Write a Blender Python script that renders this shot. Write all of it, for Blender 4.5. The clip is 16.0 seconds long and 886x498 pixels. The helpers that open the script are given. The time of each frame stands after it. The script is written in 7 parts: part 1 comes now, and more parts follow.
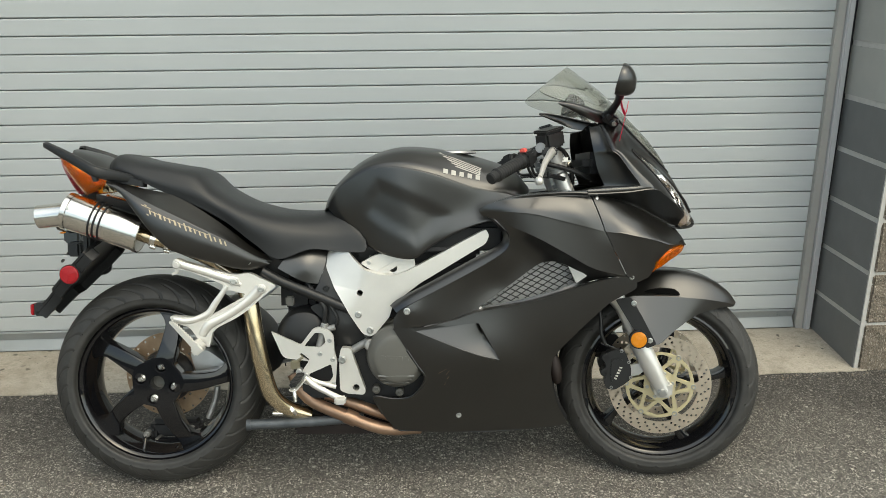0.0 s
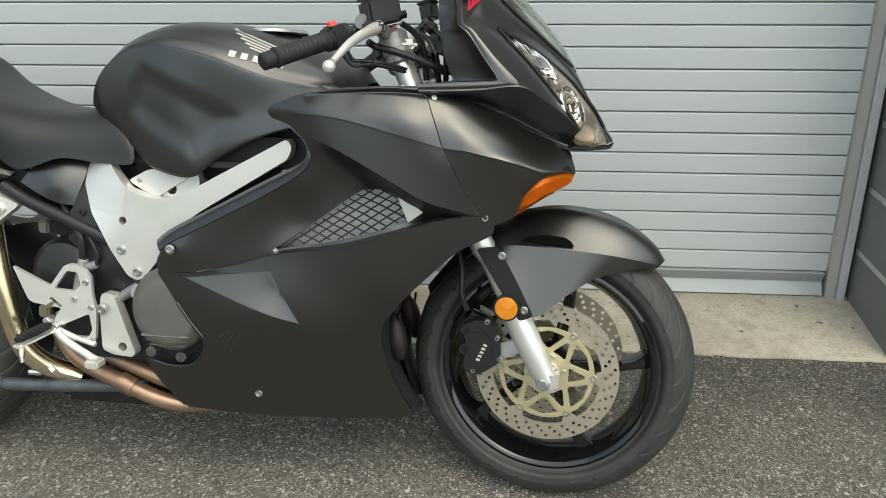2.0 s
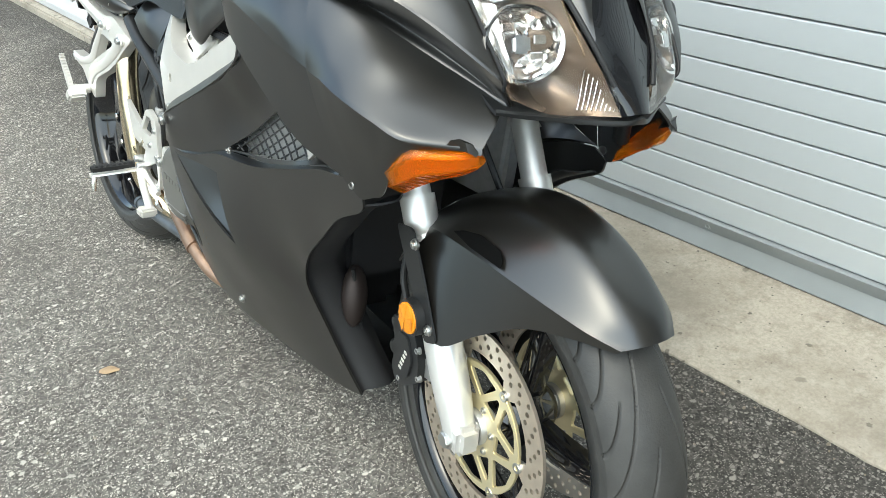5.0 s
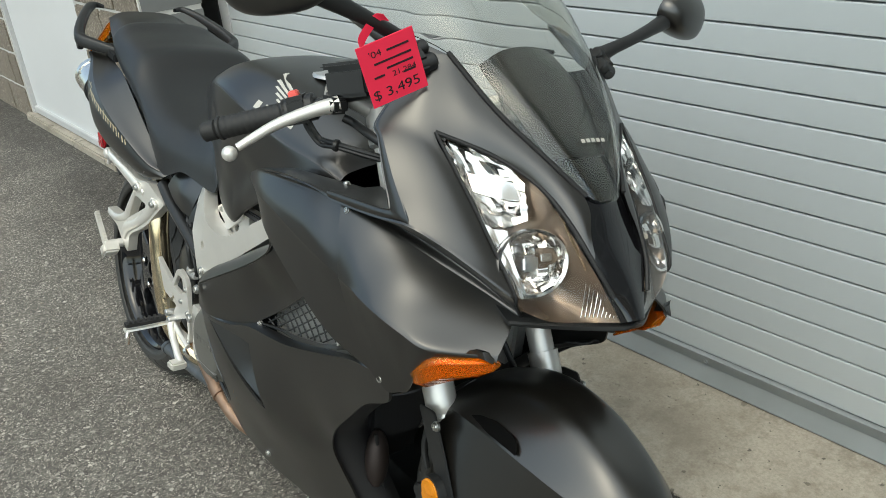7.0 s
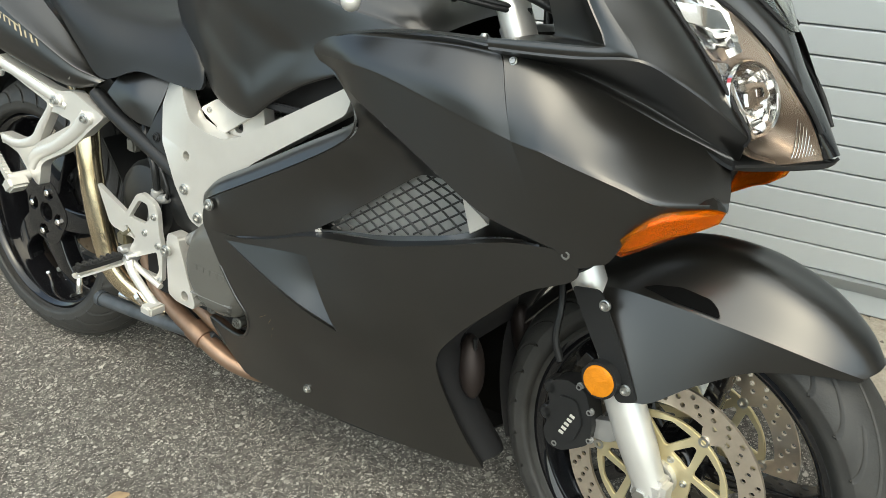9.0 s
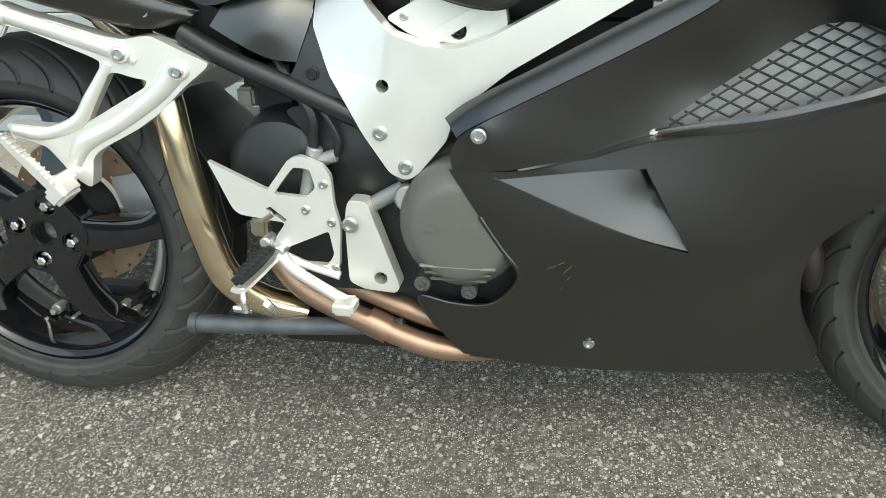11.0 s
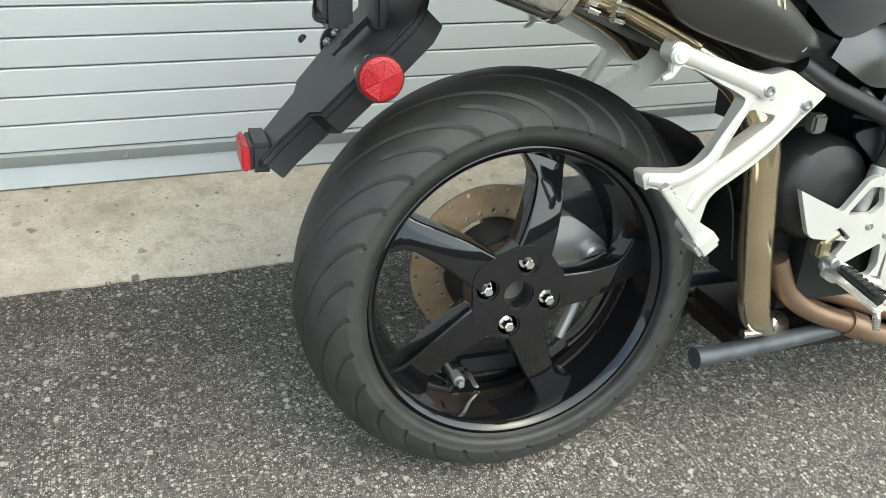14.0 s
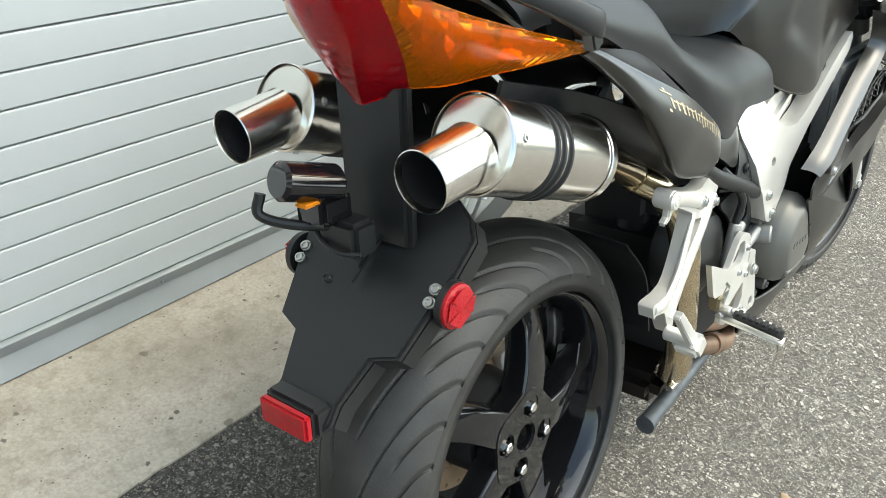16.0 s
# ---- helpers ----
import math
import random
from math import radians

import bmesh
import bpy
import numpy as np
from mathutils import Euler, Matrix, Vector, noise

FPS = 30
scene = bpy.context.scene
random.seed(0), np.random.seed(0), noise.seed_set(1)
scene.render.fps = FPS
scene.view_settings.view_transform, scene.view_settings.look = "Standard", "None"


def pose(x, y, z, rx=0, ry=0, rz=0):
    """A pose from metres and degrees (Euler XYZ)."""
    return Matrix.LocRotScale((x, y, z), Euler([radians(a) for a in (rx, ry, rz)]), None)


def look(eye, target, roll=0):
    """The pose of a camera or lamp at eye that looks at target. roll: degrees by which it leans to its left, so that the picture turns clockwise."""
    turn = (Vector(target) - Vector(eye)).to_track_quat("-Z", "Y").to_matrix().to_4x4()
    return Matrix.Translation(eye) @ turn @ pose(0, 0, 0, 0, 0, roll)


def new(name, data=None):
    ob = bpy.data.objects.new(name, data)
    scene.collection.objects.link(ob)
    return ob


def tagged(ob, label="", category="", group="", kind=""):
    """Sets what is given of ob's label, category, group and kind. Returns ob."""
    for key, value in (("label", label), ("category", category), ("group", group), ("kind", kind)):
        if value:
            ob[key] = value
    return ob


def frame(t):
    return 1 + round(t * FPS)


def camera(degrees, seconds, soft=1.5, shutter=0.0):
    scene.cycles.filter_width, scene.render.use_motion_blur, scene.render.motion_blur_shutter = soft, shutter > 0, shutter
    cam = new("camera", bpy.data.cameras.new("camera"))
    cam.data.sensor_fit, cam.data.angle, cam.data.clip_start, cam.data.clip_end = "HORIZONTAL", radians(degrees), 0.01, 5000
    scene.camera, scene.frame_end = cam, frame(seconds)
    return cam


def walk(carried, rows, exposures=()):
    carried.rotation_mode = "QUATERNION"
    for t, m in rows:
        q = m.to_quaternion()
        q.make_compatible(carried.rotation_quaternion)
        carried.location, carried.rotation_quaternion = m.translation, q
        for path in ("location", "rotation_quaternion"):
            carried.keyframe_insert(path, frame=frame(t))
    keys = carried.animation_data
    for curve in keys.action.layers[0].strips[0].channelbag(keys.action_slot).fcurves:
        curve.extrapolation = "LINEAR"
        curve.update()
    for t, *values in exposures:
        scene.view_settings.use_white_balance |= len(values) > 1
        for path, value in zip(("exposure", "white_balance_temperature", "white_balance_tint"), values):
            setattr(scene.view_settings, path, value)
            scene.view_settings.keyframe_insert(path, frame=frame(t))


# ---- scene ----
cam = camera(55.8, 16.0, soft=0.7)
METRES, EYE, TILT, LEAN, TURN = 5.91, 1.44, -18.3, 0.0, -3.6
ROWS = [
    (0.0, 0.0, 0.0, 0.0, 0.0, 0.0, -0.0),
    (0.5, 0.029, 0.0276, 0.0027, 2.16, -1.42, -0.28),
    (1.0, 0.0576, 0.0563, 0.0023, 6.54, -3.52, -1.21),
    (1.5, 0.0844, 0.091, 0.0005, 6.77, -3.59, -1.28),
    (2.0, 0.111, 0.1234, -0.0011, 8.54, -4.87, -2.5),
    (2.5, 0.1431, 0.1556, -0.003, 13.22, -8.37, -4.42),
    (3.0, 0.1702, 0.1863, -0.0022, 25.19, -13.38, -6.86),
    (5.5, 0.2294, 0.2909, 0.0483, 54.55, -20.16, -10.45),
    (6.0, 0.2304, 0.2854, 0.0565, 54.36, -17.68, -10.12),
    (6.5, 0.2299, 0.2796, 0.064, 53.25, -16.31, -9.79),
    (7.0, 0.2287, 0.2724, 0.0687, 52.45, -15.32, -9.71),
    (7.5, 0.226, 0.2629, 0.0709, 51.43, -14.71, -9.7),
    (8.0, 0.2085, 0.2431, 0.0621, 44.57, -13.24, -10.98),
    (8.5, 0.1819, 0.234, 0.0453, 39.88, -14.69, -10.5),
    (11.0, 0.0088, 0.2173, 0.0005, 11.37, -17.68, -0.52),
    (11.5, -0.0262, 0.2159, -0.0027, 11.22, -17.59, -0.55),
    (12.0, -0.0644, 0.2111, -0.0019, 10.96, -17.47, -0.48),
    (12.5, -0.1018, 0.212, -0.0019, 5.55, -16.97, -0.32),
    (13.0, -0.139, 0.2217, -0.0012, 0.87, -16.78, -0.99),
    (13.5, -0.1735, 0.2281, 0.0003, -6.19, -17.33, -1.77),
    (14.0, -0.2125, 0.2358, 0.0064, -16.79, -17.93, -0.77),
    (14.5, -0.2384, 0.2511, 0.0158, -25.99, -18.42, 0.71),
    (15.0, -0.2599, 0.2719, 0.0253, -32.83, -18.85, 1.46),
    (15.5, -0.2703, 0.2891, 0.0372, -40.86, -19.56, 3.11),
    (16.0, -0.2793, 0.3024, 0.0502, -49.39, -20.37, 5.59),
]
EXPOSURES = [(0.0, 0.8, 7180, -1), (2.0, 0.96, 6950, -2), (3.2, 1.42, 6830, -3), (5.3, 1.6, 6380, -3), (6.0, 1.2, 6530, -4), (7.5, 0.8, 6760, -3), (8.7, 1.08, 6980, -2), (11.0, 1.3, 6630, -4), (12.0, 0.86, 6580, -3), (13.0, 1.15, 6500, -4), (14.0, 1.53, 6680, -3), (14.5, 1.75, 6680, -3), (15.5, 1.83, 6760, -3), (16.0, 1.66, 6710, -2)]
walk(cam, [(t, pose(0, 0, EYE, TILT, LEAN, TURN) @ pose(METRES * x, METRES * y, METRES * z, 90 + pitch, roll, yaw)) for t, x, y, z, yaw, pitch, roll in ROWS], EXPOSURES)

from mathutils.bvhtree import BVHTree

# ---- world and light ----
world = bpy.data.worlds.new("overcast_sky")
scene.world = world
world.use_nodes = True
wn, wl = world.node_tree.nodes, world.node_tree.links
sky = wn.new("ShaderNodeTexSky")
sky.sky_type, sky.sun_disc = "NISHITA", False
sky.sun_elevation, sky.sun_rotation = radians(58), radians(148)
sky.air_density, sky.dust_density = 1.0, 3.0
grey = wn.new("ShaderNodeHueSaturation")
grey.inputs["Saturation"].default_value = 0.85
wl.new(sky.outputs[0], grey.inputs["Color"])
wl.new(grey.outputs[0], wn["Background"].inputs["Color"])
wn["Background"].inputs["Strength"].default_value = 0.15
sun = new("sun", bpy.data.lights.new("sun", "SUN"))
sun.data.energy, sun.data.angle, sun.data.color = 0.75, radians(110), (1.0, 0.97, 0.92)
sun.matrix_world = look((1.6, -2.6, 5.0), (0, 0, 0))


# ---- materials ----
def mat(name, col, rough=0.5, metal=0.0, var=0.12, scale=12.0, bump=0.0, bscale=60.0, col2=None, rvar=0.06, coat=0.0, spec=0.5, patch_scale=2.0, alpha=1.0, trans=0.0, ior=1.45):
    m = bpy.data.materials.new(name)
    m.use_nodes = True
    n, l = m.node_tree.nodes, m.node_tree.links
    b = n["Principled BSDF"]
    tc = n.new("ShaderNodeTexCoord")
    fine, broad = n.new("ShaderNodeTexNoise"), n.new("ShaderNodeTexNoise")
    fine.inputs["Scale"].default_value, fine.inputs["Detail"].default_value = scale, 6
    broad.inputs["Scale"].default_value, broad.inputs["Detail"].default_value = patch_scale, 3
    for t in (fine, broad):
        l.new(tc.outputs["Object"], t.inputs["Vector"])
    both = n.new("ShaderNodeMath")
    both.operation = "MULTIPLY_ADD"
    l.new(fine.outputs["Fac"], both.inputs[0])
    both.inputs[1].default_value = 0.5
    half = n.new("ShaderNodeMath")
    half.operation = "MULTIPLY"
    half.inputs[1].default_value = 0.5
    l.new(broad.outputs["Fac"], half.inputs[0])
    l.new(half.outputs[0], both.inputs[2])
    ramp = n.new("ShaderNodeValToRGB")
    ramp.color_ramp.elements[0].position, ramp.color_ramp.elements[1].position = 0.3, 0.7
    c1 = [max(0.0, c * (1 - var)) for c in col]
    c2 = col2 or [min(1.0, c * (1 + var)) for c in col]
    ramp.color_ramp.elements[0].color, ramp.color_ramp.elements[1].color = (*c1, 1), (*c2, 1)
    l.new(both.outputs[0], ramp.inputs[0])
    l.new(ramp.outputs[0], b.inputs["Base Color"])
    rr = n.new("ShaderNodeMapRange")
    rr.inputs["To Min"].default_value, rr.inputs["To Max"].default_value = max(0.0, rough - rvar), min(1.0, rough + rvar)
    l.new(both.outputs[0], rr.inputs["Value"])
    l.new(rr.outputs[0], b.inputs["Roughness"])
    b.inputs["Metallic"].default_value, b.inputs["Coat Weight"].default_value = metal, coat
    b.inputs["Specular IOR Level"].default_value, b.inputs["Alpha"].default_value = spec, alpha
    b.inputs["Transmission Weight"].default_value, b.inputs["IOR"].default_value = trans, ior
    if bump:
        t = n.new("ShaderNodeTexNoise")
        t.inputs["Scale"].default_value, t.inputs["Detail"].default_value = bscale, 4
        l.new(tc.outputs["Object"], t.inputs["Vector"])
        bp = n.new("ShaderNodeBump")
        bp.inputs["Strength"].default_value, bp.inputs["Distance"].default_value = bump, 0.002
        l.new(t.outputs["Fac"], bp.inputs["Height"])
        l.new(bp.outputs[0], b.inputs["Normal"])
    return m


MATTE = mat("satin_black_paint", (0.0066, 0.0060, 0.0050), 0.30, var=0.10, scale=30, bump=0.015, bscale=900, rvar=0.03, spec=0.80, ior=1.6)
TRIM = mat("black_plastic_trim", (0.014, 0.0145, 0.015), 0.40, bump=0.025, bscale=500)
GLOSS = mat("gloss_black_paint", (0.006, 0.006, 0.007), 0.06, coat=0.5, var=0.2, scale=40)
SEAT = mat("black_vinyl", (0.016, 0.017, 0.018), 0.43, bump=0.12, bscale=700)
RUBBER = mat("tyre_rubber", (0.024, 0.0235, 0.022), 0.52, var=0.3, scale=25, bump=0.2, bscale=300, col2=(0.048, 0.047, 0.044))
GRIP = mat("grip_rubber", (0.016, 0.016, 0.016), 0.6, bump=0.1)
ALU = mat("silver_painted_aluminium", (0.70, 0.68, 0.635), 0.36, metal=0.58, var=0.05, scale=25, bump=0.05, bscale=400)
FORGED = mat("cast_aluminium", (0.50, 0.50, 0.49), 0.38, metal=0.8, var=0.12, scale=40, bump=0.1, bscale=200)
CHROME = mat("polished_steel", (0.84, 0.81, 0.755), 0.19, metal=1.0, var=0.06, scale=15, rvar=0.03)
STEEL = mat("zinc_bolt_steel", (0.52, 0.52, 0.50), 0.32, metal=1.0, var=0.1)
GOLDPIPE = mat("heat_tinted_steel", (0.64, 0.50, 0.31), 0.15, metal=0.97, var=0.25, scale=9, col2=(0.78, 0.67, 0.48), rvar=0.07)
COPPER = mat("heat_browned_header", (0.23, 0.135, 0.09), 0.40, metal=0.75, var=0.4, scale=18, col2=(0.40, 0.27, 0.19), rvar=0.12)
DISC = mat("brake_disc_steel", (0.63, 0.55, 0.45), 0.30, metal=0.85, var=0.15, scale=60)
RUST = mat("rusty_disc_steel", (0.30, 0.20, 0.12), 0.5, metal=0.6, var=0.3, scale=30, col2=(0.42, 0.31, 0.21))
GOLD = mat("gold_anodised_carrier", (0.70, 0.62, 0.40), 0.32, metal=0.75, var=0.1)
ENGINE = mat("grey_engine_paint", (0.120, 0.117, 0.105), 0.40, metal=0.25, var=0.1, bump=0.06, bscale=300)
ENGALU = mat("dull_cast_alloy", (0.30, 0.30, 0.29), 0.5, metal=0.6, var=0.25, scale=30, bump=0.2, bscale=150)
DARK = mat("dark_engine_black", (0.012, 0.012, 0.013), 0.55, bump=0.1)
STAND = mat("worn_blue_grey_steel", (0.045, 0.055, 0.065), 0.42, metal=0.3, var=0.5, scale=30, col2=(0.12, 0.13, 0.14))
AMBER = mat("amber_reflector_foil", (0.95, 0.80, 0.55), 0.13, metal=1.0, var=0.1, scale=60, bump=0.15, bscale=90)
AMBERLENS = mat("amber_lens", (0.86, 0.285, 0.015), 0.05, var=0.08, scale=60, trans=0.85, ior=1.3, bump=0.08, bscale=110)
REDLENS = mat("deep_red_lens", (0.50, 0.004, 0.016), 0.05, var=0.1, scale=40, trans=0.8, ior=1.35)
REDFOIL = mat("lamp_reflector_foil", (0.85, 0.55, 0.55), 0.15, metal=1.0, var=0.2, scale=50, bump=0.2, bscale=90)
SCORCHED = mat("scorched_header_steel", (0.028, 0.021, 0.019), 0.5, metal=0.5, var=0.3, scale=18)
REDREF = mat("red_reflector", (0.34, 0.008, 0.014), 0.22, var=0.15, scale=120, bump=0.5, bscale=400)
AMBREF = mat("amber_reflector", (0.66, 0.23, 0.012), 0.22, var=0.15, scale=120, bump=0.5, bscale=400)
CLEAR = mat("clear_lens", (0.97, 0.97, 0.97), 0.0, var=0.0, trans=1.0, ior=1.38, rvar=0.0)
TINT = mat("tinted_screen", (0.80, 0.80, 0.75), 0.0, var=0.02, trans=1.0, ior=1.45, rvar=0.0)
REFL = mat("headlight_reflector", (0.88, 0.87, 0.85), 0.11, metal=1.0, var=0.04)
LAMPIN = mat("headlight_bezel", (0.19, 0.145, 0.11), 0.26, metal=0.7, var=0.1)
BRONZE = mat("headlight_bronze", (0.45, 0.33, 0.22), 0.25, metal=0.8)
DECAL = mat("pale_silver_decal", (0.48, 0.465, 0.42), 0.45, var=0.05)
DECALG = mat("pale_gold_decal", (0.42, 0.35, 0.23), 0.4, var=0.05)
REDTAG = mat("red_card", (0.80, 0.022, 0.07), 0.55, var=0.05, scale=30)
INK = mat("black_ink", (0.02, 0.01, 0.012), 0.6)
REDBTN = mat("red_switch", (0.75, 0.12, 0.10), 0.4)


def ribbed(m, scale, strength, turn):
    """Adds moulded ribs to a lens as fine relief."""
    n, l = m.node_tree.nodes, m.node_tree.links
    b = n["Principled BSDF"]
    tc, mp, wv, bp = n.new("ShaderNodeTexCoord"), n.new("ShaderNodeMapping"), n.new("ShaderNodeTexWave"), n.new("ShaderNodeBump")
    mp.inputs["Rotation"].default_value = turn
    wv.inputs["Scale"].default_value, wv.inputs["Distortion"].default_value = scale, 0.6
    bp.inputs["Strength"].default_value, bp.inputs["Distance"].default_value = strength, 0.003
    l.new(tc.outputs["Object"], mp.inputs["Vector"])
    l.new(mp.outputs[0], wv.inputs["Vector"])
    l.new(wv.outputs["Fac"], bp.inputs["Height"])
    if b.inputs["Normal"].links:
        l.new(b.inputs["Normal"].links[0].from_socket, bp.inputs["Normal"])
    l.new(bp.outputs[0], b.inputs["Normal"])


ribbed(AMBERLENS, 46, 0.14, (0, radians(-12), 0))
ribbed(REDLENS, 30, 0.12, (0, radians(90), 0))
MESH = mat("dark_wire_mesh", (0.035, 0.035, 0.034), 0.3, metal=0.4)
RAD = mat("radiator_core", (0.42, 0.42, 0.41), 0.5, metal=0.6, var=0.2, scale=80)
YELLOWBOLT = mat("yellowish_zinc", (0.30, 0.27, 0.19), 0.35, metal=0.9)
SLAT = mat("grey_door_enamel", (0.442, 0.471, 0.480), 0.36, var=0.04, scale=3, bump=0.05, bscale=25, patch_scale=0.9)
RAIL = mat("galvanised_rail", (0.280, 0.300, 0.305), 0.45, metal=0.25, var=0.12, scale=8)
JAMB = mat("beige_grey_jamb", (0.36, 0.36, 0.34), 0.5, var=0.1, scale=5, col2=(0.42, 0.41, 0.38))
JAMBW = mat("pale_steel_jamb", (0.47, 0.475, 0.48), 0.45, var=0.06, scale=6)
# near-black colour for the shade inside the fender vents
VOID = mat("vent_shade_black", (0.002, 0.002, 0.002), 0.9, spec=0.1)
SEALB = mat("black_seal", (0.012, 0.012, 0.013), 0.6)
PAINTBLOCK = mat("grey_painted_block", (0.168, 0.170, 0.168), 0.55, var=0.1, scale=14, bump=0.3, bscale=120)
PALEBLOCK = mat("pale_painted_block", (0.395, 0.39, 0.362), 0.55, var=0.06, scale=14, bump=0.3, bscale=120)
FORKALU = mat("bright_fork_aluminium", (0.66, 0.65, 0.62), 0.33, metal=0.6, var=0.05, scale=20)
MORTAR = mat("pale_mortar", (0.52, 0.51, 0.48), 0.85, var=0.12, scale=40, bump=0.5, bscale=200)
WHITEDOOR = mat("white_door_enamel", (0.65, 0.66, 0.665), 0.3, var=0.03, scale=3)
LEAF = mat("dry_leaf", (0.34, 0.24, 0.14), 0.7, var=0.3, scale=60)


def speckled(name, base, light, dark, grain, rough, bump, light_amount=0.5, stain=(0.03, 0.03, 0.03), stain_amount=0.4, island=False):
    """Stone chips of two tones in a binder, with broad stains."""
    m = bpy.data.materials.new(name)
    m.use_nodes = True
    n, l = m.node_tree.nodes, m.node_tree.links
    b = n["Principled BSDF"]
    tc = n.new("ShaderNodeTexCoord")
    v = n.new("ShaderNodeTexVoronoi")
    v.inputs["Scale"].default_value, v.inputs["Randomness"].default_value = grain, 1.0
    warp = n.new("ShaderNodeTexNoise")
    warp.inputs["Scale"].default_value, warp.inputs["Detail"].default_value = grain * 0.8, 5
    l.new(tc.outputs["Object"], warp.inputs["Vector"])
    off = n.new("ShaderNodeVectorMath")
    off.operation = "MULTIPLY_ADD"
    off.inputs[1].default_value = (1.2 / grain,) * 3
    l.new(warp.outputs["Color"], off.inputs[0])
    l.new(tc.outputs["Object"], off.inputs[2])
    l.new(off.outputs[0], v.inputs["Vector"])
    sep = n.new("ShaderNodeSeparateColor")
    l.new(v.outputs["Color"], sep.inputs[0])
    r = n.new("ShaderNodeValToRGB")
    e = r.color_ramp.elements
    e[0].position, e[0].color = 0.0, (*dark, 1)
    e[1].position, e[1].color = 1.0, (*light, 1)
    k = e.new(1 - light_amount)
    k.color = (*base, 1)
    k2 = e.new(min(0.99, 1 - light_amount * 0.25))
    k2.color = tuple(0.6 * a + 0.4 * c for a, c in zip(base, light)) + (1,)
    l.new(sep.outputs[0], r.inputs[0])
    edge = n.new("ShaderNodeMapRange")
    edge.inputs["From Min"].default_value, edge.inputs["From Max"].default_value = 0.25, 0.75
    l.new(v.outputs["Distance"], edge.inputs["Value"])
    binder = n.new("ShaderNodeMix")
    binder.data_type = "RGBA"
    l.new(edge.outputs[0], binder.inputs["Factor"])
    l.new(r.outputs[0], binder.inputs["A"])
    binder.inputs["B"].default_value = (*[c * 0.7 for c in base], 1)
    big = n.new("ShaderNodeTexNoise")
    big.inputs["Scale"].default_value, big.inputs["Detail"].default_value, big.inputs["Roughness"].default_value = 1.7, 7, 0.62
    l.new(tc.outputs["Object"], big.inputs["Vector"])
    br = n.new("ShaderNodeValToRGB")
    br.color_ramp.elements[0].position, br.color_ramp.elements[1].position = 0.42, 0.68
    br.color_ramp.elements[0].color, br.color_ramp.elements[1].color = (0, 0, 0, 1), (stain_amount,) * 3 + (1,)
    l.new(big.outputs["Fac"], br.inputs[0])
    mix = n.new("ShaderNodeMix")
    mix.data_type = "RGBA"
    l.new(br.outputs[0], mix.inputs["Factor"])
    l.new(binder.outputs["Result"], mix.inputs["A"])
    mix.inputs["B"].default_value = (*stain, 1)
    l.new(mix.outputs["Result"], b.inputs["Base Color"])
    b.inputs["Roughness"].default_value = rough
    bp = n.new("ShaderNodeBump")
    bp.inputs["Strength"].default_value, bp.inputs["Distance"].default_value = bump, 0.004
    inv = n.new("ShaderNodeMath")
    inv.operation = "SUBTRACT"
    inv.inputs[0].default_value = 1.0
    l.new(v.outputs["Distance"], inv.inputs[1])
    l.new(inv.outputs[0], bp.inputs["Height"])
    l.new(bp.outputs[0], b.inputs["Normal"])
    return m


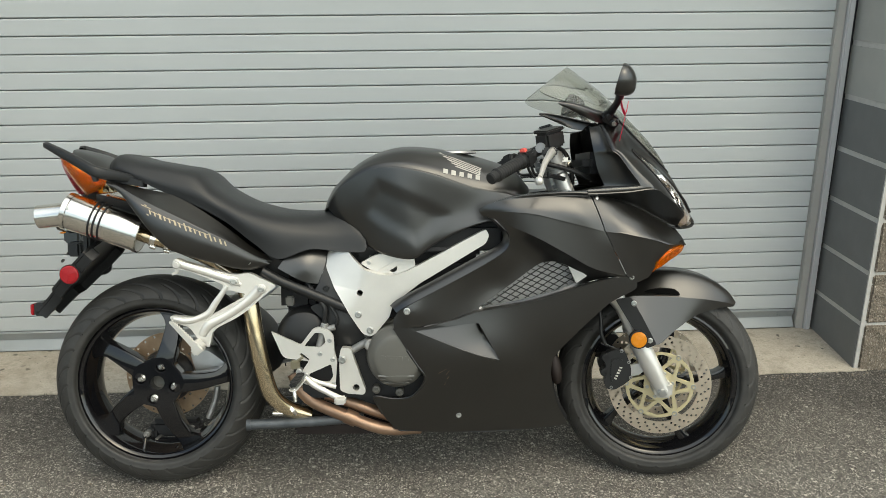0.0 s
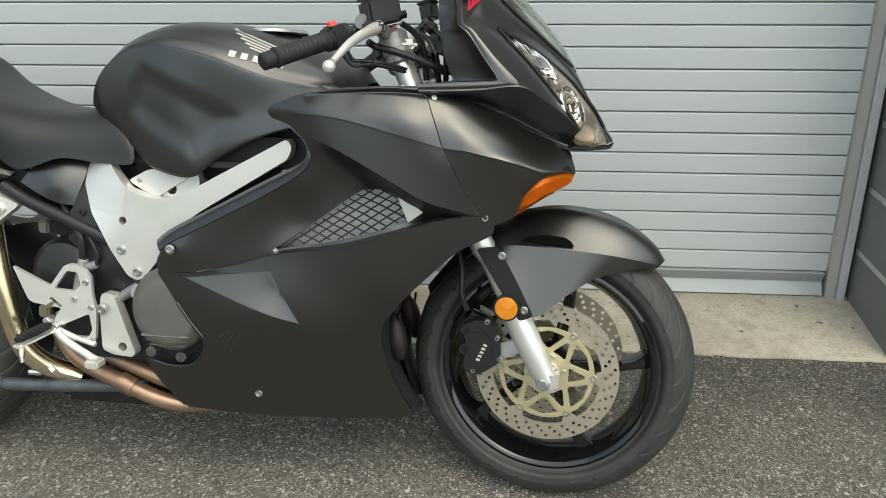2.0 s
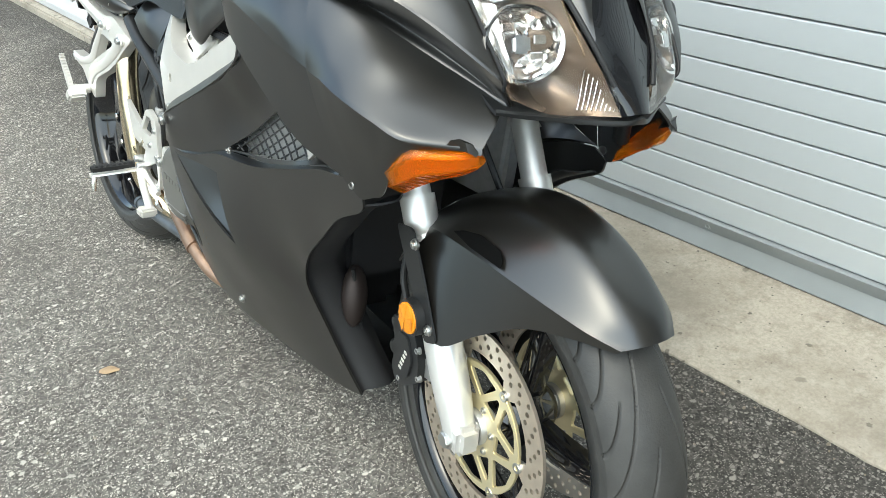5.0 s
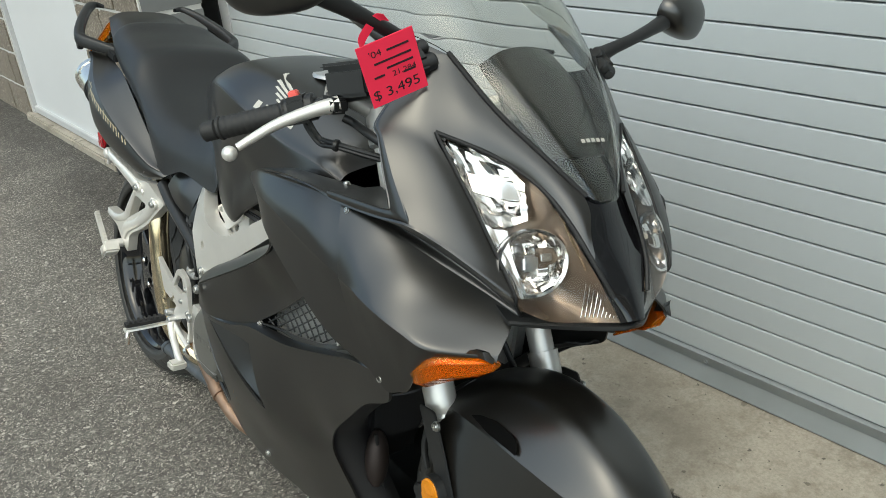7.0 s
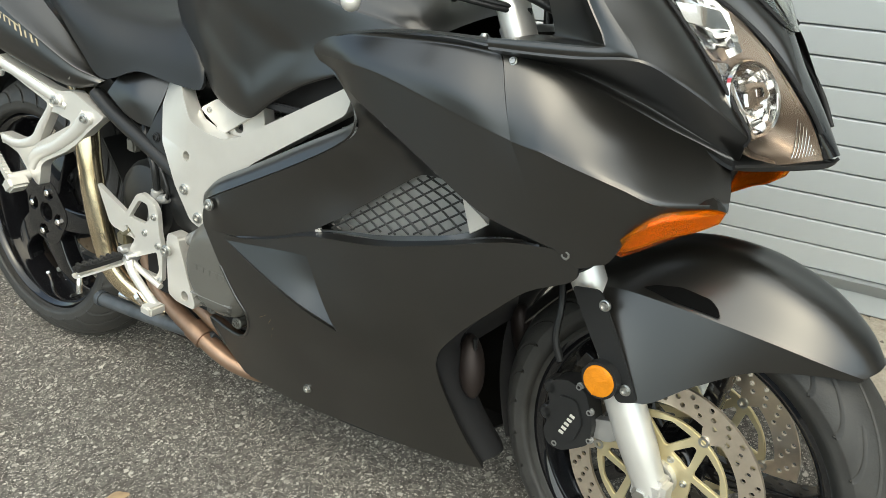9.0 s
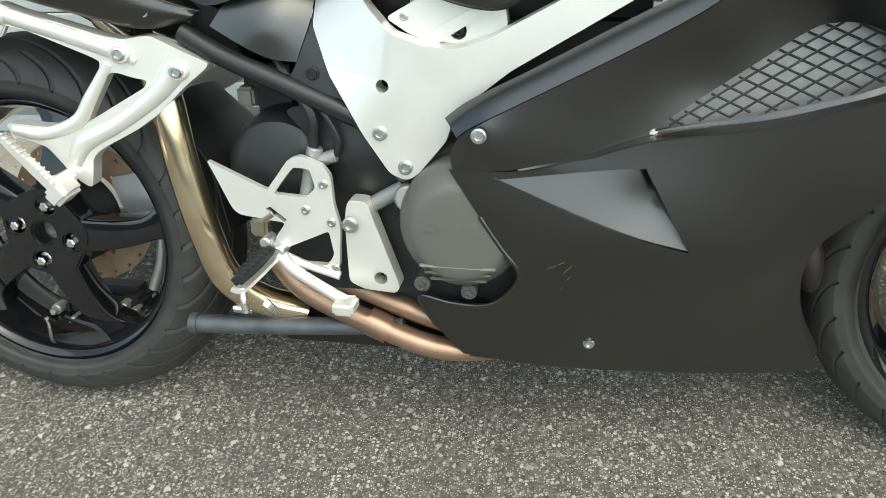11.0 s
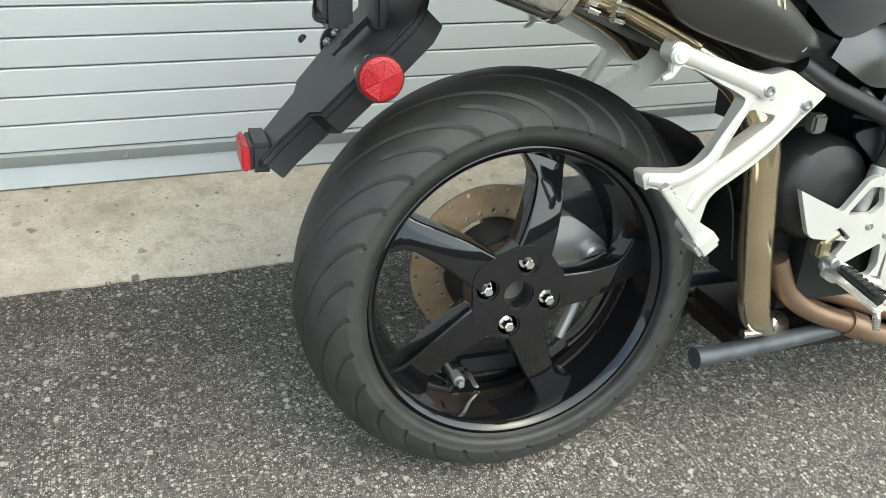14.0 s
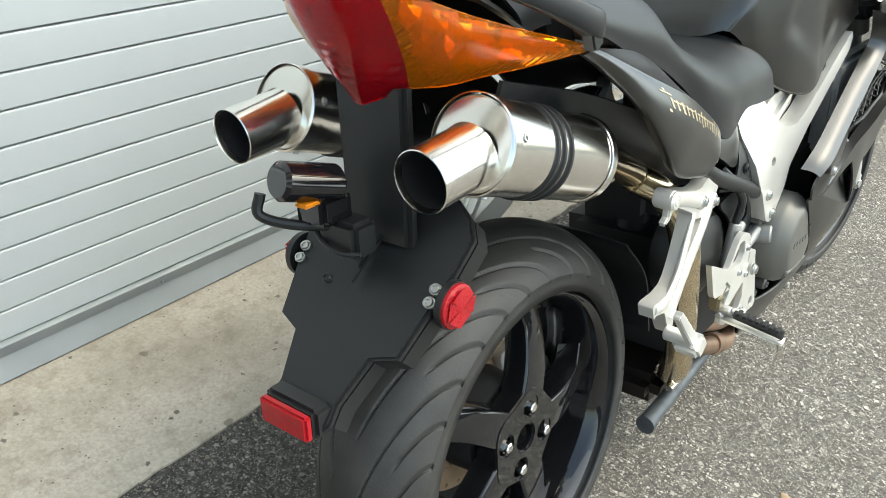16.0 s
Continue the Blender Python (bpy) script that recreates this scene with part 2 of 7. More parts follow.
def stony(name, base, chips, size, dark, rough, bump, amount, stain, stain_amount, pits=0.0, aggregate=False):
    """A fine gritty binder with scattered stone chips of several sizes, and broad uneven stains."""
    m = bpy.data.materials.new(name)
    m.use_nodes = True
    n, l = m.node_tree.nodes, m.node_tree.links
    b = n["Principled BSDF"]
    tc = n.new("ShaderNodeTexCoord")

    def tex(scale, detail, rough_=0.6):
        t = n.new("ShaderNodeTexNoise")
        t.inputs["Scale"].default_value, t.inputs["Detail"].default_value, t.inputs["Roughness"].default_value = scale, detail, rough_
        l.new(tc.outputs["Object"], t.inputs["Vector"])
        return t

    def mixed(fac, a, col, mode="MIX"):
        k = n.new("ShaderNodeMix")
        k.data_type, k.blend_type = "RGBA", mode
        l.new(fac, k.inputs["Factor"])
        l.new(a, k.inputs["A"])
        if isinstance(col, tuple):
            k.inputs["B"].default_value = (*col, 1)
        else:
            l.new(col, k.inputs["B"])
        return k.outputs["Result"]

    def ranged(v, lo, hi, t0=0.0, t1=1.0):
        k = n.new("ShaderNodeMapRange")
        for key, q in (("From Min", lo), ("From Max", hi), ("To Min", t0), ("To Max", t1)):
            k.inputs[key].default_value = q
        l.new(v, k.inputs["Value"])
        return k.outputs[0]

    def times(a, c):
        k = n.new("ShaderNodeMath")
        k.operation = "MULTIPLY"
        l.new(a, k.inputs[0])
        l.new(c, k.inputs[1])
        return k.outputs[0]
    gritty = tex(size * 2.2, 5, 0.75)
    r = n.new("ShaderNodeValToRGB")
    r.color_ramp.elements[0].position, r.color_ramp.elements[1].position = 0.32, 0.68
    r.color_ramp.elements[0].color, r.color_ramp.elements[1].color = (*dark, 1), (*[2 * q - d for q, d in zip(base, dark)], 1)
    l.new(gritty.outputs["Fac"], r.inputs[0])
    col = r.outputs[0]
    relief = gritty.outputs["Fac"]
    if aggregate:
        v = n.new("ShaderNodeTexVoronoi")
        v.voronoi_dimensions = "2D"
        v.inputs["Scale"].default_value = size * 1.15
        w = tex(size * 1.6, 3)
        off = n.new("ShaderNodeVectorMath")
        off.operation = "MULTIPLY_ADD"
        off.inputs[1].default_value = (0.9 / size,) * 3
        l.new(w.outputs["Color"], off.inputs[0])
        l.new(tc.outputs["Object"], off.inputs[2])
        l.new(off.outputs[0], v.inputs["Vector"])
        sep = n.new("ShaderNodeSeparateColor")
        l.new(v.outputs["Color"], sep.inputs[0])
        tone = n.new("ShaderNodeValToRGB")
        e = tone.color_ramp.elements
        e[0].color, e[1].color = (*[0.35 * q for q in base], 1), (*[2.1 * q for q in base], 1)
        mid = e.new(0.55)
        mid.color = (*[0.95 * q for q in base], 1)
        l.new(sep.outputs[1], tone.inputs[0])
        clump = tex(size * 0.28, 4, 0.7)
        cover = times(ranged(v.outputs["Distance"], 0.62, 0.38, 0.0, 0.85), ranged(clump.outputs["Fac"], 0.38, 0.55, 0.45, 1.0))
        col = mixed(cover, col, tone.outputs[0])
    for k, (grain, share) in enumerate(((size, amount), (size * 2.3, amount * 1.6), (size * 0.55, amount * 0.35))):
        v = n.new("ShaderNodeTexVoronoi")
        v.voronoi_dimensions = "2D"
        v.inputs["Scale"].default_value = grain
        w = tex(grain * 1.5, 2)
        off = n.new("ShaderNodeVectorMath")
        off.operation = "MULTIPLY_ADD"
        off.inputs[1].default_value = (0.8 / grain,) * 3
        l.new(w.outputs["Color"], off.inputs[0])
        l.new(tc.outputs["Object"], off.inputs[2])
        l.new(off.outputs[0], v.inputs["Vector"])
        sep = n.new("ShaderNodeSeparateColor")
        l.new(v.outputs["Color"], sep.inputs[0])
        there = times(ranged(sep.outputs[0], 1 - share, 1 - share + 0.04), ranged(v.outputs["Distance"], 0.42, 0.26))
        tone = n.new("ShaderNodeValToRGB")
        tone.color_ramp.elements[0].color, tone.color_ramp.elements[1].color = (*[0.45 * c + 0.55 * q for c, q in zip(chips, base)], 1), (*chips, 1)
        tone.color_ramp.elements[1].position = 0.9
        l.new(sep.outputs[1], tone.inputs[0])
        col = mixed(there, col, tone.outputs[0])
        if pits:
            hole = times(ranged(sep.outputs[2], 1 - pits, 1 - pits + 0.01), ranged(v.outputs["Distance"], 0.34, 0.2))
            col = mixed(hole, col, tuple(0.3 * q for q in base))
    big = tex(1.9, 8, 0.65)
    col = mixed(ranged(big.outputs["Fac"], 0.46, 0.66, 0.0, stain_amount), col, stain)
    blot = tex(7.0, 6, 0.7)
    col = mixed(ranged(blot.outputs["Fac"], 0.54, 0.66, 0.0, stain_amount * 0.6), col, tuple(0.8 * q for q in stain))
    if pits:
        mottle = tex(26.0, 7, 0.72)
        col = mixed(ranged(mottle.outputs["Fac"], 0.50, 0.66, 0.0, 0.55), col, tuple(1.05 * q for q in stain))
    l.new(col, b.inputs["Base Color"])
    b.inputs["Roughness"].default_value = rough
    bp = n.new("ShaderNodeBump")
    bp.inputs["Strength"].default_value, bp.inputs["Distance"].default_value = bump, 0.003
    l.new(relief, bp.inputs["Height"])
    l.new(bp.outputs[0], b.inputs["Normal"])
    return m


ASPHALT = stony("worn_asphalt", (0.131, 0.122, 0.108), (0.60, 0.56, 0.49), 124, (0.012, 0.0115, 0.0105), 0.78, 1.0, 0.19, (0.100, 0.089, 0.077), 0.35, 0.0, True)


def newer_strip(m, y0, y1, amount):
    """A darker, younger strip of asphalt along the apron, with a broken edge."""
    n, l = m.node_tree.nodes, m.node_tree.links
    b = n["Principled BSDF"]
    old = b.inputs["Base Color"].links[0].from_socket
    tc = n.new("ShaderNodeTexCoord")
    sep = n.new("ShaderNodeSeparateXYZ")
    l.new(tc.outputs["Object"], sep.inputs[0])
    t = n.new("ShaderNodeTexNoise")
    t.inputs["Scale"].default_value, t.inputs["Detail"].default_value = 2.2, 8
    l.new(tc.outputs["Object"], t.inputs["Vector"])
    add = n.new("ShaderNodeMath")
    add.operation = "MULTIPLY_ADD"
    add.inputs[1].default_value = 0.9
    l.new(t.outputs["Fac"], add.inputs[0])
    l.new(sep.outputs["Y"], add.inputs[2])
    r = n.new("ShaderNodeMapRange")
    r.inputs["From Min"].default_value, r.inputs["From Max"].default_value = y0 + 0.45, y1 + 0.45
    r.inputs["To Max"].default_value = amount
    l.new(add.outputs[0], r.inputs["Value"])
    dark = n.new("ShaderNodeMix")
    dark.data_type, dark.blend_type = "RGBA", "MULTIPLY"
    dark.inputs["Factor"].default_value = 1.0
    dark.inputs["B"].default_value = (0.33, 0.335, 0.35, 1)
    l.new(old, dark.inputs["A"])
    mix = n.new("ShaderNodeMix")
    mix.data_type = "RGBA"
    l.new(r.outputs[0], mix.inputs["Factor"])
    l.new(old, mix.inputs["A"])
    l.new(dark.outputs["Result"], mix.inputs["B"])
    l.new(mix.outputs["Result"], b.inputs["Base Color"])


newer_strip(ASPHALT, 2.15, 2.6, 0.75)
ASPHALT.node_tree.nodes["Principled BSDF"].inputs["Specular IOR Level"].default_value = 0.15
CONCRETE = stony("weathered_concrete", (0.350, 0.315, 0.261), (0.387, 0.35, 0.290), 60, (0.277, 0.248, 0.201), 0.85, 0.25, 0.12, (0.183, 0.158, 0.122), 0.75, 0.02)
ROUGHBLOCK = speckled("rough_split_block", (0.25, 0.21, 0.162), (0.52, 0.47, 0.40), (0.09, 0.08, 0.065), 130, 0.85, 1.0, 0.45, (0.16, 0.14, 0.11), 0.4)


# ---- mesh tools ----
def bm_from(verts, faces):
    bm = bmesh.new()
    vs = [bm.verts.new(v) for v in verts]
    for f in faces:
        if len(set(f)) > 2:
            try:
                bm.faces.new([vs[i] for i in f])
            except ValueError:
                pass
    return bm


SPREAD, TURNED = [0.0], [None]


def part(name, bm, material, parent=None, label="", smooth=35):
    """Links a bmesh as one mesh object, under a thing or a part. SPREAD splays bodywork outwards with its height."""
    if SPREAD[0]:
        for v in bm.verts:
            y, a = v.co.y, abs(v.co.y)
            v.co.y = y + math.copysign(SPREAD[0] * v.co.z * min(1.0, a / 0.11), y)
            v.co.z -= SPREAD[0] * a
    me = bpy.data.meshes.new(name)
    bm.to_mesh(me)
    bm.free()
    me.materials.append(material)
    if smooth:
        me.polygons.foreach_set("use_smooth", [True] * len(me.polygons))
        me.set_sharp_from_angle(angle=radians(smooth))
    ob = new(name, me)
    ob.parent = parent
    if TURNED[0] is not None and parent is not None and parent.parent is None:
        ob.matrix_basis = TURNED[0]
    return tagged(ob, label)


def join(*bms):
    out = bmesh.new()
    for b in bms:
        me = bpy.data.meshes.new("tmp")
        b.to_mesh(me)
        b.free()
        out.from_mesh(me)
        bpy.data.meshes.remove(me)
    return out


def box(x0, x1, y0, y1, z0, z1, bev=0.0, seg=2):
    bm = bmesh.new()
    bmesh.ops.create_cube(bm, size=1.0, matrix=Matrix.Translation(((x0 + x1) / 2, (y0 + y1) / 2, (z0 + z1) / 2)) @ Matrix.Diagonal((abs(x1 - x0), abs(y1 - y0), abs(z1 - z0), 1)))
    if bev:
        bmesh.ops.bevel(bm, geom=list(bm.edges), offset=bev, segments=seg, affect="EDGES", clamp_overlap=True)
    return bm


def cr(points, k, closed=False):
    """Catmull-Rom curve through the points, k steps a span."""
    p = np.array(points, float)
    n = len(p)
    if closed:
        q = np.vstack([p[-1:], p, p[:2]])
    else:
        q = np.vstack([2 * p[:1] - p[1:2], p, 2 * p[-1:] - p[-2:-1]])
    out = []
    for i in range(1, n + 1 if closed else n):
        a, b, c, d = q[i - 1], q[i], q[i + 1], q[i + 2]
        for j in range(k):
            t = j / k
            out.append(0.5 * (2 * b + (c - a) * t + (2 * a - 5 * b + 4 * c - d) * t * t + (3 * b - a - 3 * c + d) * t ** 3))
    if not closed:
        out.append(p[-1])
    return np.array(out)


def tube(points, r, n=14, k=6, caps=True):
    """A round tube along a smooth curve; r: one radius or one a point."""
    p = cr(points, k) if len(points) > 2 else np.array(points, float)
    rr = np.full(len(p), r) if np.isscalar(r) else np.interp(np.linspace(0, 1, len(p)), np.linspace(0, 1, len(r)), r)
    verts, faces = [], []
    side = None
    for i in range(len(p)):
        d = Vector(p[min(i + 1, len(p) - 1)] - p[max(i - 1, 0)]).normalized()
        if side is None:
            side = d.orthogonal().normalized()
        side = (side - d * side.dot(d)).normalized()
        up = d.cross(side)
        for j in range(n):
            a = 2 * math.pi * j / n
            verts.append(Vector(p[i]) + (side * math.cos(a) + up * math.sin(a)) * rr[i])
    for i in range(len(p) - 1):
        for j in range(n):
            faces.append((i * n + j, i * n + (j + 1) % n, (i + 1) * n + (j + 1) % n, (i + 1) * n + j))
    if caps:
        faces += [tuple(range(n))[::-1], tuple(range((len(p) - 1) * n, len(p) * n))]
    bm = bm_from(verts, faces)
    bmesh.ops.recalc_face_normals(bm, faces=bm.faces)
    return bm


def lathe(profile, n=64, m=None, closed=False):
    """Turns a profile of (radius, along) round the y axis."""
    verts, faces = [], []
    k = len(profile)
    for i in range(n):
        a = 2 * math.pi * i / n
        for r, y in profile:
            verts.append((r * math.cos(a), y, r * math.sin(a)))
    for i in range(n):
        for j in range(k if closed else k - 1):
            faces.append((i * k + j, i * k + (j + 1) % k, ((i + 1) % n) * k + (j + 1) % k, ((i + 1) % n) * k + j))
    bm = bm_from(verts, faces)
    bmesh.ops.remove_doubles(bm, verts=bm.verts, dist=1e-6)
    bmesh.ops.recalc_face_normals(bm, faces=bm.faces)
    if m is not None:
        bmesh.ops.transform(bm, matrix=m, verts=bm.verts)
    return bm


def rod(a, b, r, n=20, bev=0.0):
    """A straight round rod with bevelled ends from a to b."""
    a, b = Vector(a), Vector(b)
    h = (b - a).length
    prof = [(0, 0), (r - bev, 0), (r, bev), (r, h - bev), (r - bev, h), (0, h)] if bev else [(0, 0), (r, 0), (r, h), (0, h)]
    q = (b - a).to_track_quat("Y", "Z").to_matrix().to_4x4()
    return lathe(prof, n, Matrix.Translation(a) @ q)


def bolt(x, y, z, r=0.008, h=0.005, axis=(0, -1, 0)):
    """A flanged socket bolt head that points along axis."""
    prof = [(0, h * 0.45), (r * 0.42, h * 0.45), (r * 0.45, h), (r * 0.72, h), (r * 0.78, h * 0.8), (r * 0.8, h * 0.35), (r, h * 0.25), (r, -0.002), (0, -0.002)]
    return lathe(prof, 16, Matrix.Translation((x, y, z)) @ Vector(axis).to_track_quat("Y", "Z").to_matrix().to_4x4())


def ring(outline, k=5):
    """Smooth closed outline; points with a third value 1 stay sharp corners."""
    n = len(outline)
    corners = [i for i, p in enumerate(outline) if len(p) > 2]
    if not corners:
        return cr([p[:2] for p in outline], k, True)
    out = []
    for c, i in enumerate(corners):
        j = corners[(c + 1) % len(corners)]
        seg = [i]
        while seg[-1] != j or len(seg) == 1:
            seg.append((seg[-1] + 1) % n)
        pts = [outline[s][:2] for s in seg]
        out += list(cr(pts, k if len(pts) > 2 else 1)[:-1])
    return np.array(out)


def rounded(outline, r=0.006, n=4):
    """A polygon whose corners are eased over a length r; points with a third value 1 stay sharp."""
    out = []
    m = len(outline)
    for i, p in enumerate(outline):
        q = np.array(p[:2], float)
        a, b = np.array(outline[i - 1][:2]) - q, np.array(outline[(i + 1) % m][:2]) - q
        la, lb = np.linalg.norm(a), np.linalg.norm(b)
        if len(p) > 2 or min(la, lb) < 1e-6:
            out.append(q)
            continue
        d = min(r, 0.45 * la, 0.45 * lb)
        s0, s1 = q + a / la * d, q + b / lb * d
        for j in range(n + 1):
            t = j / n
            out.append((1 - t) ** 2 * s0 + 2 * t * (1 - t) * q + t * t * s1)
    return np.array(out)


def inside(poly, x, y):
    c = np.zeros(np.shape(x), bool)
    j = len(poly) - 1
    for i in range(len(poly)):
        xi, yi, xj, yj = *poly[i], *poly[j]
        hit = ((yi > y) != (yj > y)) & (x < (xj - xi) * (y - yi) / (yj - yi + 1e-12) + xi)
        c ^= hit
        j = i
    return c


def fill(outline, holes=(), step=0.012):
    """Triangles that fill a plane outline with holes."""
    from mathutils import geometry
    rings = [np.array(outline)] + [np.array(h) for h in holes]
    pts, edges = [], []
    for r in rings:
        o = len(pts)
        pts += [Vector(p) for p in r]
        edges += [(o + i, o + (i + 1) % len(r)) for i in range(len(r))]
    if step:
        lo, hi = rings[0].min(0), rings[0].max(0)
        gx, gy = np.meshgrid(np.arange(lo[0], hi[0], step), np.arange(lo[1], hi[1], step))
        gx[1::2] += step / 2
        gx, gy = gx.ravel(), gy.ravel()
        ok = inside(rings[0], gx, gy)
        for h in rings[1:]:
            ok &= ~inside(h, gx, gy)
        for r in rings:
            q = np.vstack([r, (r + np.roll(r, -1, 0)) / 2])
            ok &= (((gx[:, None] - q[None, :, 0]) ** 2 + (gy[:, None] - q[None, :, 1]) ** 2).min(1) > (0.55 * step) ** 2)
        pts += [Vector((a, b)) for a, b in zip(gx[ok], gy[ok])]
    v, _, f, *_ = geometry.delaunay_2d_cdt(pts, edges, [], 0, 1e-7)
    v = np.array([tuple(p) for p in v])
    f = np.array([t for t in f if len(t) == 3])
    c = v[f].mean(1)
    ok = inside(rings[0], c[:, 0], c[:, 1])
    for h in rings[1:]:
        ok &= ~inside(h, c[:, 0], c[:, 1])
    return v, f[ok]


def height(ctrl):
    """A smooth surface y(x, z) through control points (thin plate)."""
    c = np.array(ctrl, float)
    n = len(c)

    def phi(d2):
        return 0.5 * d2 * np.log(d2 + 1e-9)
    d2 = ((c[:, None, :2] - c[None, :, :2]) ** 2).sum(2)
    a = np.zeros((n + 3, n + 3))
    a[:n, :n] = phi(d2) + np.eye(n) * 1e-5
    a[:n, n], a[:n, n + 1:], a[n, :n], a[n + 1:, :n] = 1, c[:, :2], 1, c[:, :2].T
    w = np.linalg.solve(a, np.append(c[:, 2], [0, 0, 0]))

    def f(p):
        q = ((p[:, None, :] - c[None, :, :2]) ** 2).sum(2)
        return phi(q) @ w[:n] + w[n] + p @ w[n + 1:]
    return f


def skin(outline, ctrl, holes=(), thick=0.004, step=0.012, k=5, side=1):
    """A body panel: its side outline (x, z) shaped in y by control points (x, z, y). side -1 mirrors it."""
    v, f = fill(ring(outline, k), [ring(h, k) for h in holes], step)
    y = height(ctrl)(v)
    if side < 0:
        y = -y
    bm = bm_from([(a, h, b) for (a, b), h in zip(v, y)], [tuple(map(int, t)) for t in f])
    bmesh.ops.recalc_face_normals(bm, faces=bm.faces)
    s = sum(x.normal.y * x.calc_area() for x in bm.faces)
    if (s > 0) == (side > 0):
        bmesh.ops.reverse_faces(bm, faces=bm.faces)
    if thick:
        bmesh.ops.solidify(bm, geom=list(bm.faces), thickness=thick)
    return bm


def plate(outline, y0, y1, holes=(), bev=0.002, k=4, side=1, r=0.008):
    """A flat cast plate: a side outline (x, z) with holes, from y0 to y1, with eased edges."""
    out, hs = rounded(outline, r, k), [rounded(h, 0.005, 3) for h in holes]
    v, f = fill(out, hs, 0)
    n = len(v)
    a, b = (y0, y1) if side > 0 else (-y0, -y1)
    verts = [(p[0], a, p[1]) for p in v] + [(p[0], b, p[1]) for p in v]
    faces = [tuple(int(i) for i in t) for t in f] + [tuple(int(i) + n for i in t[::-1]) for t in f]
    bm = bm_from(verts, faces)
    bm.edges.ensure_lookup_table()
    bm.verts.ensure_lookup_table()
    bm.verts.index_update()
    for e in [e for e in bm.edges if len(e.link_faces) == 1 and e.verts[0].index < n and e.verts[1].index < n]:
        i, j = e.verts[0].index, e.verts[1].index
        bm.faces.new([bm.verts[i], bm.verts[j], bm.verts[j + n], bm.verts[i + n]])
    bmesh.ops.recalc_face_normals(bm, faces=bm.faces)
    if bev:
        es = [e for e in bm.edges if len(e.link_faces) == 2 and e.calc_face_angle(0) > 1.2 and abs(e.verts[0].co.y - e.verts[1].co.y) < 1e-6]
        bmesh.ops.bevel(bm, geom=es, offset=bev, segments=2, affect="EDGES", clamp_overlap=True)
    return bm


def patch(rows, k=6, l=6, mirror=False, thick=0.0, flip=False, side=1, jitter=0.0):
    """A smooth surface through a net of control points; mirror carries it across the middle plane from rows that start there."""
    net = np.array(rows, float)
    if side < 0:
        net = net * np.array([1, -1, 1])
    if mirror:
        net = np.concatenate([(net * np.array([1, -1, 1]))[:, :0:-1], net], axis=1)
    a = np.array([cr(r, l) for r in net])
    g = np.array([cr(a[:, j], k) for j in range(a.shape[1])]).transpose(1, 0, 2)
    if jitter:
        g = g + np.random.default_rng(7).uniform(-jitter, jitter, g.shape)
    m, n = g.shape[:2]
    faces = [(i * n + j, i * n + j + 1, (i + 1) * n + j + 1, (i + 1) * n + j) for i in range(m - 1) for j in range(n - 1)]
    bm = bm_from([tuple(p) for p in g.reshape(-1, 3)], faces)
    bmesh.ops.remove_doubles(bm, verts=bm.verts, dist=1e-5)
    bmesh.ops.recalc_face_normals(bm, faces=bm.faces)
    if flip:
        bmesh.ops.reverse_faces(bm, faces=bm.faces)
    if thick:
        bmesh.ops.solidify(bm, geom=list(bm.faces), thickness=thick)
    return bm


def moved(bm, m):
    bmesh.ops.transform(bm, matrix=m, verts=bm.verts)
    return bm


# ---- ground, door and walls ----
def grid_plane(x0, x1, y0, y1, nx, ny, z=0.0, wob=0.0):
    verts = [(x0 + (x1 - x0) * i / nx, y0 + (y1 - y0) * j / ny, z + wob * noise.noise((i * 0.37, j * 0.41, 0))) for j in range(ny + 1) for i in range(nx + 1)]
    return bm_from(verts, [(j * (nx + 1) + i, j * (nx + 1) + i + 1, (j + 1) * (nx + 1) + i + 1, (j + 1) * (nx + 1) + i) for j in range(ny) for i in range(nx)])


DOOR_Y, EDGE_Y, LEFT, RIGHT = 3.15, 2.775, -1.80, 1.74
ground = part("ground", grid_plane(-400, 400, -400, 400, 4, 4), ASPHALT)
tagged(ground, "dark worn asphalt yard with pale stone chips", "ground", kind="structure")
# concrete apron with a ragged front edge
ap_v, ap_f = [], []
cols = 150
for i in range(cols + 1):
    x = LEFT - 0.25 + (RIGHT - LEFT + 0.3) * i / cols
    e = EDGE_Y - 0.008 + 0.011 * noise.noise((x * 7, 1, 0)) + 0.007 * noise.noise((x * 31, 5, 0))
    ap_v += [(x, e, -0.01), (x, e + 0.002, 0.004), (x, e + 0.008, 0.007), (x, 3.12, 0.009 + 0.0056 * (x + 1.6)), (x, 3.4, 0.010 + 0.0056 * (x + 1.6))]
    if i:
        a = 5 * (i - 1)
        ap_f += [(a + j, a + 5 + j, a + 6 + j, a + 1 + j) for j in range(4)]
apron = part("concrete_apron", bm_from(ap_v, ap_f), CONCRETE)
tagged(apron, "stained buff concrete apron below the roller door", "pavement", kind="structure")

# roller door: bottom rail, curved slats, jambs
door = new("door_1")
door.matrix_world = Matrix.Translation((-1.5, 0, 0)) @ Matrix.Rotation(radians(-0.33), 4, "Y") @ Matrix.Translation((1.5, 0, 0))
tagged(door, "closed grey steel roller door with narrow horizontal slats", "door", kind="structure")
PITCH, FIRST = 0.0630, 0.0895
slat_prof = [(0.014, 0.0), (-0.002, 0.0002), (-0.0044, 0.0007), (-0.0051, 0.0020), (-0.0054, 0.010), (-0.0054, 0.048), (-0.0052, 0.0562), (-0.0046, 0.0582), (-0.0030, 0.0592), (0.014, 0.0594), (0.014, 0.0630)]


